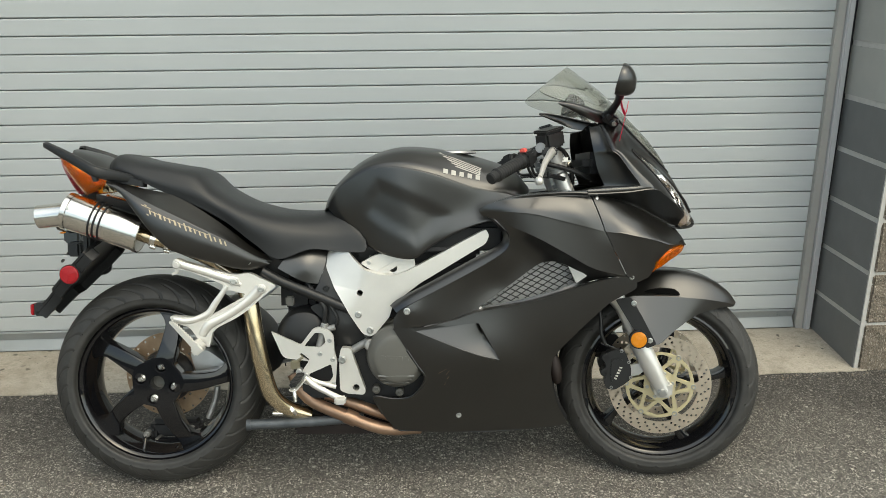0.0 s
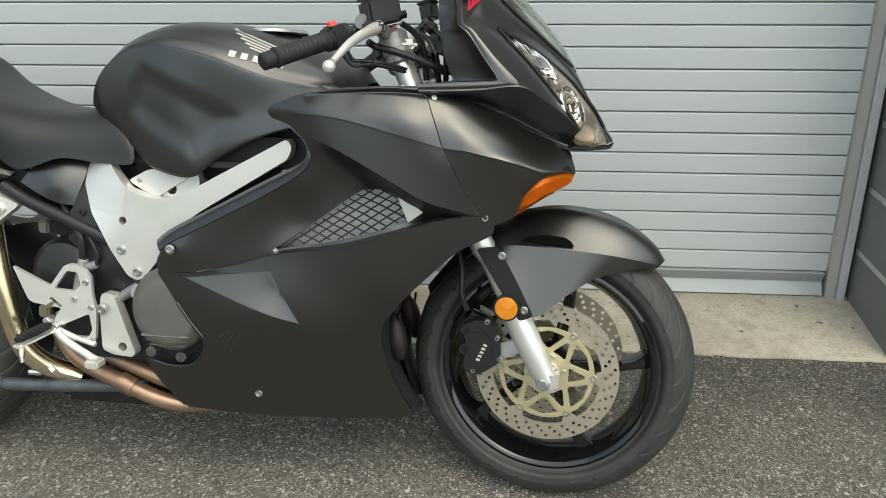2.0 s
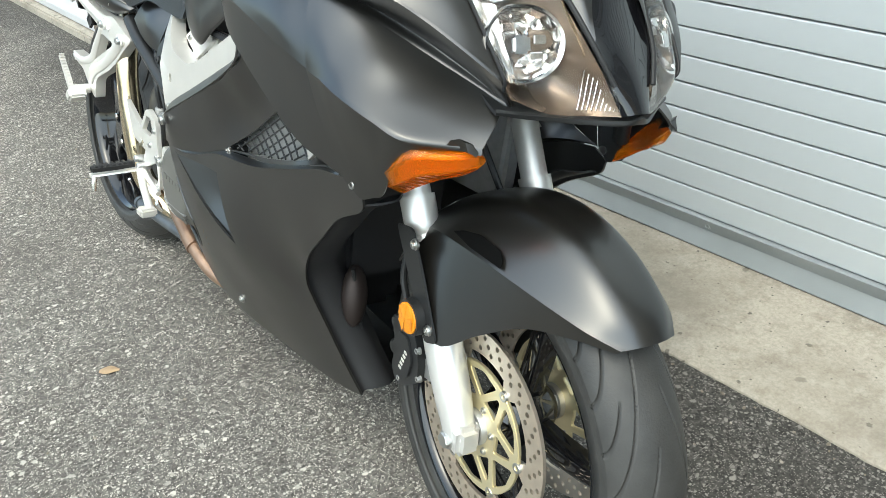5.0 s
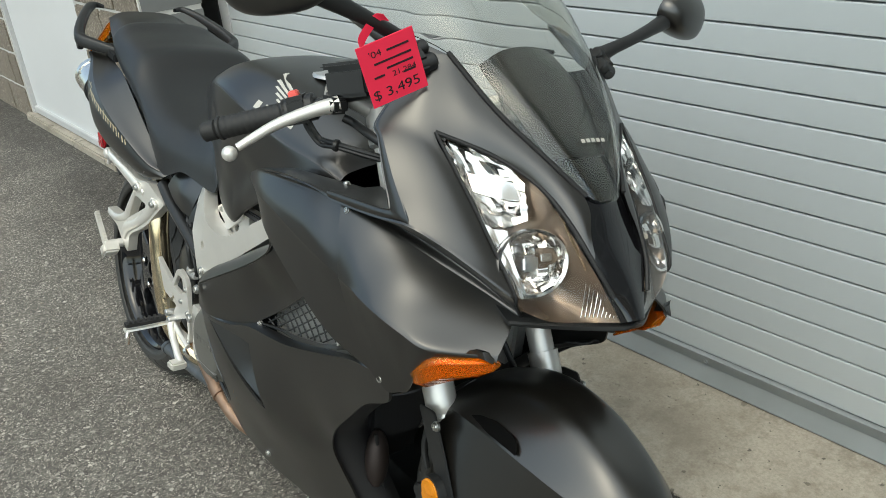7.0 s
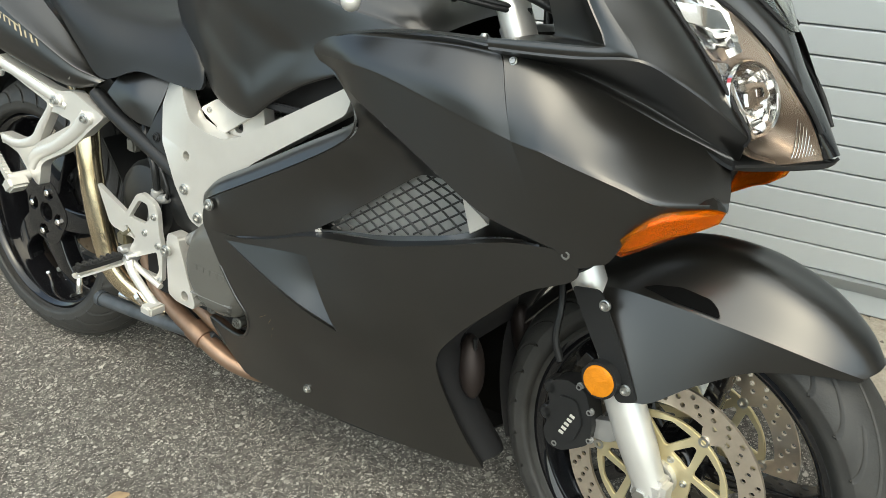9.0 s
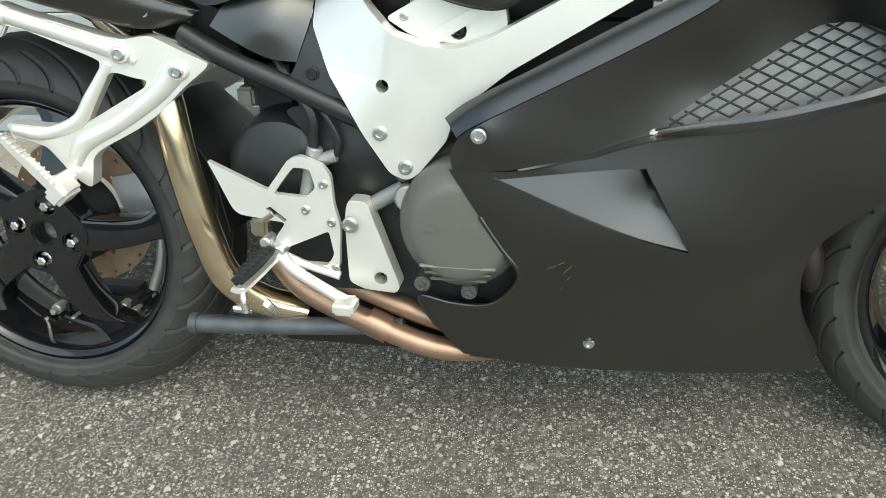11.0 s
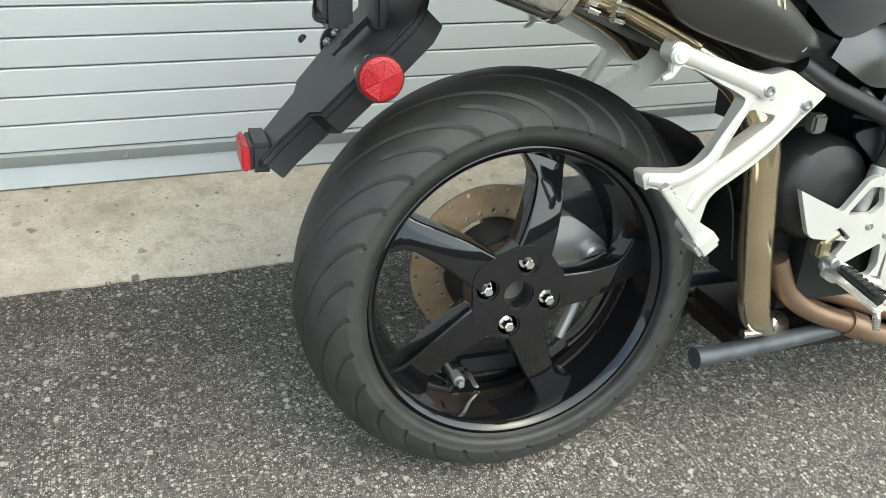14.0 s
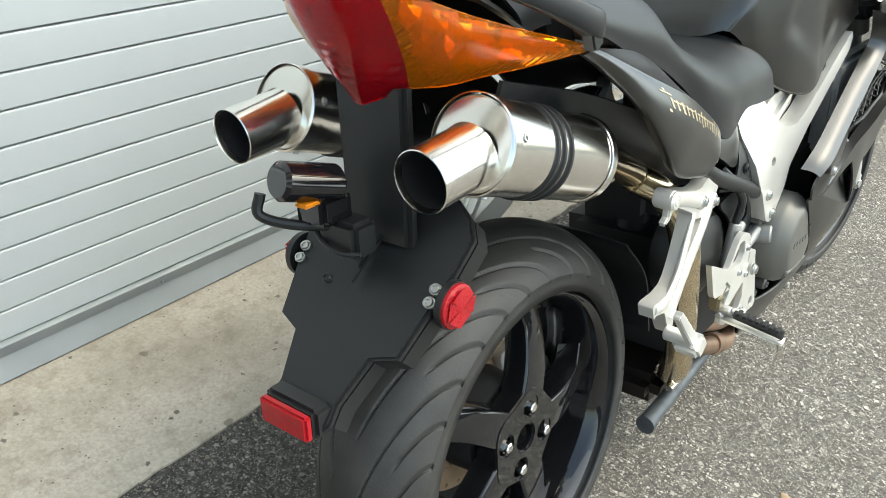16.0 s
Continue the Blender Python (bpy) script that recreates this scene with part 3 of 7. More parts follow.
def slat_mesh():
    x0, x1 = -1.797, 1.69
    v = [(x, y, z) for x in (x0, x1) for y, z in slat_prof]
    n = len(slat_prof)
    bm = bm_from(v, [(i, i + 1, n + i + 1, n + i) for i in range(n - 1)])
    bmesh.ops.recalc_face_normals(bm, faces=bm.faces)
    return bm


first = part("slat", slat_mesh(), SLAT, door, smooth=12)
first.location = (0, DOOR_Y, FIRST)
for i in range(1, 42):
    o = new("slat", first.data)
    o.parent, o.location = door, (0, DOOR_Y, FIRST + PITCH * i)
rail_prof = [(0.0, 0.012), (-0.026, 0.012), (-0.028, 0.015), (-0.026, 0.019), (-0.006, 0.046), (-0.004, 0.052), (-0.016, 0.080), (-0.017, 0.085), (-0.012, 0.087), (0.012, 0.087)]
rb = bm_from([(x, DOOR_Y + y, z) for x in (-1.797, 1.665) for y, z in rail_prof], [(i, i + 1, len(rail_prof) + i + 1, len(rail_prof) + i) for i in range(len(rail_prof) - 1)])
bmesh.ops.recalc_face_normals(rb, faces=rb.faces)
rail = part("bottom_rail", rb, RAIL, door, "galvanised bottom rail of the roller door", smooth=25)
part("bottom_seal", box(-1.797, 1.66, DOOR_Y - 0.022, DOOR_Y + 0.02, 0.0, 0.0125), SEALB, door)
for x in (1.603, 0.481, -0.63, -1.2):
    part("rail_bolt", bolt(x, DOOR_Y - 0.010, 0.068, 0.0085, 0.004), RAIL, rail)
part("door_backing", box(-2.05, 1.73, DOOR_Y + 0.03, DOOR_Y + 0.06, 0.0, 2.8), SEALB, door)
part("guide_rail", box(1.672, 1.702, DOOR_Y - 0.03, DOOR_Y + 0.02, 0.0, 2.75, 0.003), JAMB, door, "weathered beige steel door guide")
for x0, x1 in ((1.703, 1.728), (-1.884, -1.799)):
    part("jamb_angle", box(x0, x1, DOOR_Y - (0.045 if x0 > 0 else 0.008), DOOR_Y + 0.028, 0.0, 2.75, 0.004), JAMBW, door, "pale steel jamb angle")

WALL_TOP = 4.4


def block_wall(name, label, x0, x1, face_y, back=3.6):
    """A pier of concrete blocks: rough face towards the yard, smooth painted return beside the door."""
    w = new(name)
    tagged(w, label, "wall", kind="structure")
    lo, hi = min(x0, x1), max(x0, x1)
    part("mortar", box(lo - 0.009, hi + 0.009, face_y + 0.006, back, 0.0, WALL_TOP), MORTAR, w)
    return w


def blocks(w, x0, x1, face_y, z0, courses, material, shift=0.0, length=0.4):
    """Rough-faced blocks of one wall face, course by course."""
    pool = []
    for v in range(4):
        bm = box(0, length - 0.012, 0, 0.10, 0, 0.188, 0.006)
        bmesh.ops.subdivide_edges(bm, edges=[e for e in bm.edges if e.calc_length() > 0.1], cuts=5, use_grid_fill=True)
        for q in bm.verts:
            if q.co.y < 0.02:
                q.co.y += 0.006 * noise.noise((q.co.x * 30 + v * 9, q.co.z * 30, v)) - 0.002
        me = bpy.data.meshes.new("block")
        bm.to_mesh(me)
        bm.free()
        me.materials.append(material)
        pool.append(me)
    for c in range(courses):
        z = z0 + 0.2 * c
        x = x0 - (0.0 if c % 2 else length / 2) - shift
        while x < x1:
            a, b = max(x, x0), min(x + length, x1)
            if b - a > 0.05:
                o = new("block", pool[random.randrange(4)])
                o.parent = w
                o.location = (a + 0.006, face_y, z)
                o.scale = ((b - a - 0.012) / (length - 0.012), 1, 1)
            x += length


def return_blocks(w, x, facing, z0, courses, back):
    """Smooth painted blocks of the return beside the door: one whole block deep."""
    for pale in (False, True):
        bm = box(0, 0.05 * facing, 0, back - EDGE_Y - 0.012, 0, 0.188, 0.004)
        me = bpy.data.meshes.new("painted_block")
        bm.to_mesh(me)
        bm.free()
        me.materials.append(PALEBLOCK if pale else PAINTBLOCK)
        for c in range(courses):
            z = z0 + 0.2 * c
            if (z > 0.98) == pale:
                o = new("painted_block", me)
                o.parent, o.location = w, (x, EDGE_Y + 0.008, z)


east = block_wall("wall_east", "concrete block pier, painted grey beside the door", RIGHT + 0.012, 6.0, EDGE_Y)
west = block_wall("wall_west", "rough buff concrete block pier, painted grey beside the door", -2.56, LEFT - 0.012, EDGE_Y, 3.03)
part("mortar", box(-2.569, -2.07, 3.031, 3.6, 0.0, WALL_TOP), MORTAR, west)
far = block_wall("wall_far", "rough buff concrete block wall beyond the white door", -9.0, -3.91, EDGE_Y)
part("lintel", box(LEFT - 0.02, RIGHT + 0.02, EDGE_Y + 0.25, 3.6, 2.75, WALL_TOP, 0.01), PALEBLOCK, east)
part("seal_strip", box(1.7285, RIGHT + 0.006, DOOR_Y - 0.02, DOOR_Y + 0.03, 0.0, 2.75), SEALB, east)
part("seal_strip", box(-2.06, -1.886, DOOR_Y - 0.012, DOOR_Y + 0.028, 0.0, 2.75, 0.003), SEALB, west)

# added wall behind the camera, never in view; blocks low sky from reflections
south = part("unseen_wall_south", box(-40, 40, -18.4, -18.0, 0, 2.6), PAINTBLOCK)
tagged(south, "plain dark grey wall added out of view to block the low sky", "wall", kind="structure")

# white steel door in the wall beyond
wd = new("door_2")
tagged(wd, "plain white steel door with a pale sill", "door", kind="structure")
part("door_leaf", box(-3.87, -2.60, EDGE_Y + 0.03, EDGE_Y + 0.075, 0.05, 2.5, 0.004), WHITEDOOR, wd)
part("door_bottom_trim", box(-3.87, -2.60, EDGE_Y + 0.012, EDGE_Y + 0.034, 0.045, 0.085, 0.004), JAMBW, wd)
part("door_frame", box(-3.91, -3.873, EDGE_Y + 0.01, EDGE_Y + 0.09, 0, 2.54, 0.003), JAMBW, wd)
part("door_frame", box(-2.597, -2.56, EDGE_Y + 0.01, EDGE_Y + 0.09, 0, 2.54, 0.003), JAMBW, wd)
part("door_frame", box(-3.91, -2.56, EDGE_Y + 0.01, EDGE_Y + 0.09, 2.541, 2.60, 0.003), JAMBW, wd)
part("sill", box(-3.94, -2.50, EDGE_Y - 0.03, EDGE_Y + 0.09, -0.01, 0.04, 0.008), CONCRETE, wd, "chipped concrete sill")
part("lintel", box(-3.91, -2.56, EDGE_Y + 0.02, 3.6, 2.60, WALL_TOP), PALEBLOCK, wd)
part("door_backing", box(-3.91, -2.56, EDGE_Y + 0.10, 3.6, 0, 2.6), SEALB, wd)

# ---- motorcycle ----
BIKE = pose(-0.69, 2.222, 0.006, 0, 0, -2.7) @ pose(0, 0, 0, -13.4, 0, 0)
bike = new("motorcycle")
bike.matrix_world = BIKE
tagged(bike, "satin black sport touring motorcycle leaning on its stand", "motorcycle")
bpy.context.view_layer.update()
RW, FW = (0.0006, 0.0, 0.2975), (1.4625, 0.0, 0.287)


def tyre(name, centre, R, half, r_in, pattern, label):
    """A tyre with its tread grooves cut in as real depth."""
    nu, nv = 1400, 128
    sv = np.linspace(-1, 1, nv)
    ang = sv * radians(74)
    crown = half / math.sin(radians(74))
    prof_y = crown * np.sin(ang)
    prof_r = R - crown * 0.86 * (1 - np.cos(ang))
    edge_r = prof_r[0]
    th = np.arange(nu) * 2 * math.pi / nu
    T, S = np.meshgrid(th, sv, indexing="ij")
    cut = np.zeros_like(T)
    a = np.abs(S)
    for sgn, ph in ((1, 0.0), (-1, 0.5)):
        m = (S * sgn > -0.02)
        for sweep, width, lo, hi, phase, n in pattern:
            q = (T * n / (2 * math.pi) + ph + phase - sweep * (1 - a) ** 1.7) % 1.0
            d = np.minimum(q, 1 - q) * 2 * math.pi * R / n
            g = np.clip(1.5 - d / (width * 0.5), 0, 1) * np.clip((a - lo) / 0.05, 0, 1) * np.clip((hi - a) / 0.05, 0, 1) * m
            cut = np.maximum(cut, g)
    rr = prof_r[None, :] - 0.0065 * cut
    yy = np.repeat(prof_y[None, :], nu, 0)
    side = [(edge_r - 0.002, half * 1.012), (edge_r - 0.004, half * 1.000), (edge_r - 0.012, half * 1.004), (edge_r - 0.028, half * 0.985), (r_in + 0.022, half * 0.93), (r_in + 0.012, half * 0.88), (r_in + 0.006, half * 0.83), (r_in, half * 0.76)]
    R_all = np.concatenate([np.array([[s[0] for s in side[::-1]]] * nu), rr, np.array([[s[0] for s in side]] * nu)], 1)
    Y_all = np.concatenate([np.array([[-s[1] for s in side[::-1]]] * nu), yy, np.array([[s[1] for s in side]] * nu)], 1)
    X = R_all * np.cos(th)[:, None] + centre[0]
    Z = R_all * np.sin(th)[:, None] + centre[2]
    m = R_all.shape[1]
    v = np.stack([X, Y_all + centre[1], Z], 2).reshape(-1, 3)
    i, j = np.meshgrid(np.arange(nu), np.arange(m - 1), indexing="ij")
    f = np.stack([i * m + j, i * m + j + 1, ((i + 1) % nu) * m + j + 1, ((i + 1) % nu) * m + j], 2).reshape(-1, 4)
    me = bpy.data.meshes.new(name)
    me.from_pydata(v.tolist(), [], f.tolist())
    me.materials.append(RUBBER)
    me.polygons.foreach_set("use_smooth", [True] * len(me.polygons))
    me.update()
    return me


def star(c, r, y0, side, n=6):
    """The moulded sectors of a round reflector, alternately tilted."""
    verts, faces = [(c[0], c[1] - y0 * side, c[2])], []
    for i in range(n):
        for j, h in ((0.03, 0.0), (0.97, 0.0018 if i % 2 else -0.0012)):
            a = 2 * math.pi * (i + j) / n + 0.4
            verts.append((c[0] + r * math.cos(a), c[1] - (y0 - 0.001 + h) * side, c[2] + r * math.sin(a)))
        faces.append((0, 1 + 2 * i, 2 + 2 * i))
    return bm_from(verts, faces)


def at(c):
    return Matrix.Translation(c)


def wheel(name, centre, label):
    w = new(name)
    w.parent = bike
    return tagged(w, label)


# rear wheel
rw = wheel("rear_wheel", RW, "gloss black five-spoke rear wheel with a worn tyre")
ob = new("tyre", tyre("tyre", RW, 0.309, 0.088, 0.217, [(2.3, 0.0086, 0.10, 1.06, 0.0, 15), (2.3, 0.0080, 0.55, 1.06, 0.5, 15)], ""))
ob.parent = rw
tagged(ob, "worn black rubber tyre with curved grooves")
rim_prof = [(0.2225, -0.072), (0.2245, -0.076), (0.2185, -0.078), (0.2125, -0.074), (0.208, -0.066), (0.206, -0.050), (0.198, -0.030), (0.190, 0.0), (0.190, 0.03), (0.206, 0.062), (0.2185, 0.075), (0.2225, 0.070), (0.2165, 0.066), (0.200, 0.035), (0.2005, -0.03), (0.2165, -0.066)]
part("rim", lathe(rim_prof, 128, at(RW), True), GLOSS, rw)


def spoke(a, r0, r1, w0, w1, y0, y1, bend, centre, dish=0.0):
    """One swept, tapered wheel spoke, its face drawn in towards the rim by dish."""
    n = 17
    left, right = [], []
    for i in range(n):
        t = i / (n - 1)
        r = r0 + (r1 - r0) * t
        aa = a + bend * t ** 1.6
        flare = max(0, t - 0.72) / 0.28
        w = w0 + (w1 - w0) * t
        wl = w * (1 + 1.9 * flare ** 2)
        wr = w * (1 + 0.5 * flare ** 3)
        c, s = math.cos(aa), math.sin(aa)
        left.append((centre[0] + r * c - wl * s, centre[2] + r * s + wl * c))
        right.append((centre[0] + r * c + wr * s, centre[2] + r * s - wr * c))
    verts, faces = [], []
    dip = min(0.005, 0.4 * (y1 - y0))
    for i, ((lx, lz), (rx, rz)) in enumerate(zip(left, right)):
        sink = dish * (i / (n - 1)) ** 2.2
        for u, y in ((0.0, y1), (0.0, y0 + dip), (0.02, y0 + 0.45 * dip), (0.05, y0 + 0.1 * dip), (0.09, y0), (0.91, y0), (0.95, y0 + 0.1 * dip), (0.98, y0 + 0.45 * dip), (1.0, y0 + dip), (1.0, y1)):
            verts.append((lx + (rx - lx) * u, centre[1] + y + sink, lz + (rz - lz) * u))
    m = 10
    for i in range(n - 1):
        for j in range(m):
            a_, b_ = i * m + j, i * m + (j + 1) % m
            faces.append((a_, b_, b_ + m, a_ + m))
    faces += [tuple(range(m))[::-1], tuple(range((n - 1) * m, n * m))]
    bm = bm_from(verts, faces)
    bmesh.ops.recalc_face_normals(bm, faces=bm.faces)
    return bm


for q in (146, 74, 2, -70, -142):
    part("spoke", spoke(radians(q) - 0.06, 0.050, 0.206, 0.0295, 0.0185, -0.066, -0.026, 0.12, RW, 0.030), GLOSS, rw)
hub_out = [(RW[0] + 0.076 * math.cos(t) * (1 + 0.06 * math.cos(5 * (t - radians(146)))), RW[2] + 0.076 * math.sin(t) * (1 + 0.06 * math.cos(5 * (t - radians(146))))) for t in np.linspace(0, 2 * math.pi, 30, endpoint=False)]
circ = lambda x, z, r, n=12: [(x + r * math.cos(2 * math.pi * i / n), z + r * math.sin(2 * math.pi * i / n)) for i in range(n)]
nuts = [(RW[0] + 0.049 * math.cos(radians(q)), RW[2] + 0.049 * math.sin(radians(q))) for q in (75.6, 165.6, -104.4, -14.4)]
hub = part("hub", plate(hub_out, -0.067, -0.030, [circ(RW[0], RW[2], 0.021)] + [circ(x, z, 0.0155) for x, z in nuts], 0.003, 2), GLOSS, rw, "gloss black wheel centre")
part("hub_bore", lathe([(0.0, -0.030), (0.012, -0.032), (0.016, -0.036), (0.0205, -0.036), (0.0205, -0.02)], 24, at(RW)), ENGINE, rw)
part("hub_back", lathe([(0.0, -0.022), (0.075, -0.022), (0.08, 0.03), (0.0, 0.03)], 40, at(RW)), DARK, rw)
for x, z in nuts:
    part("wheel_nut", join(rod((x, -0.036, z), (x, -0.074, z), 0.0080, 6, 0.002), rod((x, -0.032, z), (x, -0.056, z), 0.0115, 20, 0.001)), CHROME, hub, "bright wheel nut")


def brake_disc(name, centre, y, r_out, r_in, material, parent, label, holes=3, count=30):
    """A drilled brake disc as a ring with real holes."""
    bm = plate(circ(centre[0], centre[2], r_out, 48), y, y + 0.005,
               [circ(centre[0], centre[2], r_in, 40)] + [circ(centre[0] + rr * math.cos(2 * math.pi * (i + 0.33 * j) / count), centre[2] + rr * math.sin(2 * math.pi * (i + 0.33 * j) / count), 0.0040, 8) for j, rr in enumerate(np.linspace(r_in + 0.009, r_out - 0.008, holes)) for i in range(0, count)][::1], bev=0.0, k=1)
    return part(name, bm, material, parent, label)


brake_disc("rear_brake_disc", RW, 0.045, 0.128, 0.078, RUST, rw, "rust-tinted drilled rear brake disc", 2, 24)
cal_r = part("rear_caliper", join(box(-0.060, 0.095, 0.030, 0.085, 0.105, 0.158, 0.014), box(-0.070, -0.035, 0.015, 0.060, 0.098, 0.135, 0.008), box(0.060, 0.100, 0.012, 0.060, 0.118, 0.150, 0.008)), DARK, bike, "dark rear brake caliper under the disc")
for x, z in ((-0.058, 0.124), (-0.030, 0.102), (0.072, 0.138), (0.092, 0.128)):
    part("caliper_pin", join(rod((x, -0.002, z), (x, 0.07, z), 0.0095, 18, 0.002), rod((x, -0.012, z), (x, 0.0, z), 0.006, 6, 0.001)), ENGALU, cal_r, "dull alloy caliper pin")
part("valve", tube([(-0.055, -0.03, 0.10), (-0.05, -0.036, 0.115), (-0.045, -0.045, 0.13)], 0.004), CHROME, rw)

# swingarm, hugger, suspension behind the wheel
part("swingarm", patch([[(0.60, 0.06, 0.42), (0.60, 0.12, 0.42), (0.60, 0.13, 0.36), (0.60, 0.06, 0.36)], [(0.30, 0.09, 0.40), (0.30, 0.15, 0.40), (0.30, 0.16, 0.31), (0.30, 0.09, 0.31)], [(0.02, 0.07, 0.38), (0.02, 0.14, 0.38), (0.02, 0.15, 0.22), (0.02, 0.07, 0.22)]], 6, 4, thick=0.01), ENGALU, bike, "cast alloy single-sided swingarm")
part("hugger", patch([[(0.245, -0.085, 0.520), (0.245, 0.0, 0.525), (0.245, 0.10, 0.515), (0.245, 0.13, 0.48)], [(0.31, -0.09, 0.44), (0.32, 0.0, 0.45), (0.32, 0.10, 0.44), (0.32, 0.13, 0.40)], [(0.335, -0.09, 0.33), (0.345, 0.0, 0.33), (0.34, 0.10, 0.33), (0.34, 0.13, 0.30)]], 6, 5, thick=0.003), TRIM, bike, "black plastic rear hugger")
housing = part("axle_housing", join(plate([(0.070, 0.366), (0.120, 0.374), (0.152, 0.352), (0.186, 0.324), (0.192, 0.290), (0.162, 0.268), (0.120, 0.284), (0.085, 0.310)], 0.030, 0.100, (), 0.008, 4, 1, 0.012), rod((0.165, 0.012, 0.304), (0.165, 0.04, 0.304), 0.021, 24, 0.004)), FORGED, bike, "cast alloy axle housing behind the wheel")
part("housing_bolt", rod((0.165, 0.002, 0.304), (0.165, 0.014, 0.304), 0.0125, 6, 0.002), STEEL, housing)
part("torque_arm", tube([(0.150, 0.03, 0.262), (0.140, 0.03, 0.215), (0.120, 0.03, 0.165)], 0.009), FORGED, bike)

# front wheel, forks and fender, turned a little to the right about the steering axis
fw = wheel("front_wheel", FW, "gloss black front wheel with twin drilled discs")
HEAD = Vector((-0.4596, 0, 0.8881))
STEER = Matrix.Translation((0.005, 0, 0)) @ Matrix.Translation((1.435, 0, 0.263)) @ Matrix.Rotation(radians(-7.0), 4, HEAD) @ Matrix.Translation((-1.435, 0, -0.263))
fw.matrix_basis = STEER
TURNED[0] = STEER
ob = new("tyre", tyre("tyre", FW, 0.296, 0.060, 0.217, [(1.9, 0.0068, 0.12, 1.06, 0.0, 14), (1.9, 0.0062, 0.55, 1.06, 0.5, 14)], ""))
ob.parent = fw
tagged(ob, "worn black rubber tyre with curved grooves")
fr = [(r, y * 0.66) for r, y in rim_prof]
part("rim", lathe(fr, 128, at(FW), True), GLOSS, fw)
for q in range(5):
    part("spoke", spoke(radians(4 + 72 * q) - 0.05, 0.045, 0.207, 0.013, 0.011, -0.018, 0.018, 0.10, FW), GLOSS, fw)
part("hub", lathe([(0.0, -0.05), (0.03, -0.05), (0.045, -0.03), (0.05, 0.0), (0.045, 0.03), (0.03, 0.05), (0.0, 0.05)], 32, at(FW)), GLOSS, fw)
for sgn in (-1, 1):
    y = sgn * 0.067
    d = brake_disc("brake_disc", FW, y - 0.0025, 0.148, 0.1125, DISC, fw, "drilled steel front brake disc", 3, 30)
    polar = lambda r, a: (FW[0] + r * math.cos(a), FW[2] + r * math.sin(a))
    windows = []
    for i in range(6):
        a = i * math.pi / 3 - 0.04
        windows.append([polar(0.047, a - 0.34), polar(0.046, a), polar(0.047, a + 0.34), polar(0.079, a + 0.04), polar(0.079, a - 0.04)])
        b_ = a + math.pi / 6
        windows.append([polar(0.054, b_ - 0.04), polar(0.054, b_ + 0.04), polar(0.0885, b_ + 0.37), polar(0.0915, b_), polar(0.0885, b_ - 0.37)])
    car = part("disc_carrier", plate(circ(FW[0], FW[2], 0.0985, 48), y - 0.003 + sgn * 0.002, y + 0.003 + sgn * 0.002, [circ(FW[0], FW[2], 0.026, 24)] + windows, 0.0010, 1), GOLD, fw, "gold anodised disc carrier with triangular windows")
    for i in range(6):
        a = i * math.pi / 3 - 0.04
        part("disc_tab", plate([polar(0.1150, a - 0.17), polar(0.1150, a + 0.17), polar(0.1000, a + 0.085), polar(0.0905, a), polar(0.1000, a - 0.085)], y - 0.0022, y + 0.0022, bev=0), DISC, d)
        part("disc_bobbin", lathe([(0.0040, -0.0062), (0.0072, -0.0062), (0.0078, -0.005), (0.0078, 0.005), (0.0072, 0.0062), (0.0040, 0.0062)], 20, Matrix.Translation((polar(0.0965, a)[0], y, polar(0.0965, a)[1])), True), STEEL, car)
        part("carrier_bolt", bolt(*[(p, y + sgn * 0.005, q) for p, q in [polar(0.0365, a + 0.2)]][0], 0.0052, 0.004, (0, sgn, 0)), STEEL, car)
    part("carrier_boss", lathe([(0.022, y + sgn * 0.014), (0.026, y + sgn * 0.014), (0.0275, y + sgn * 0.010), (0.0275, y - sgn * 0.01), (0.022, y - sgn * 0.01)], 32, at(FW), True), FORGED, car)
part("axle", rod((FW[0], -0.105, FW[2]), (FW[0], 0.105, FW[2]), 0.014, 20, 0.002), STEEL, fw)
part("axle_spacer", rod((FW[0], -0.078, FW[2]), (FW[0], 0.078, FW[2]), 0.022, 24, 0.002), FORGED, fw)

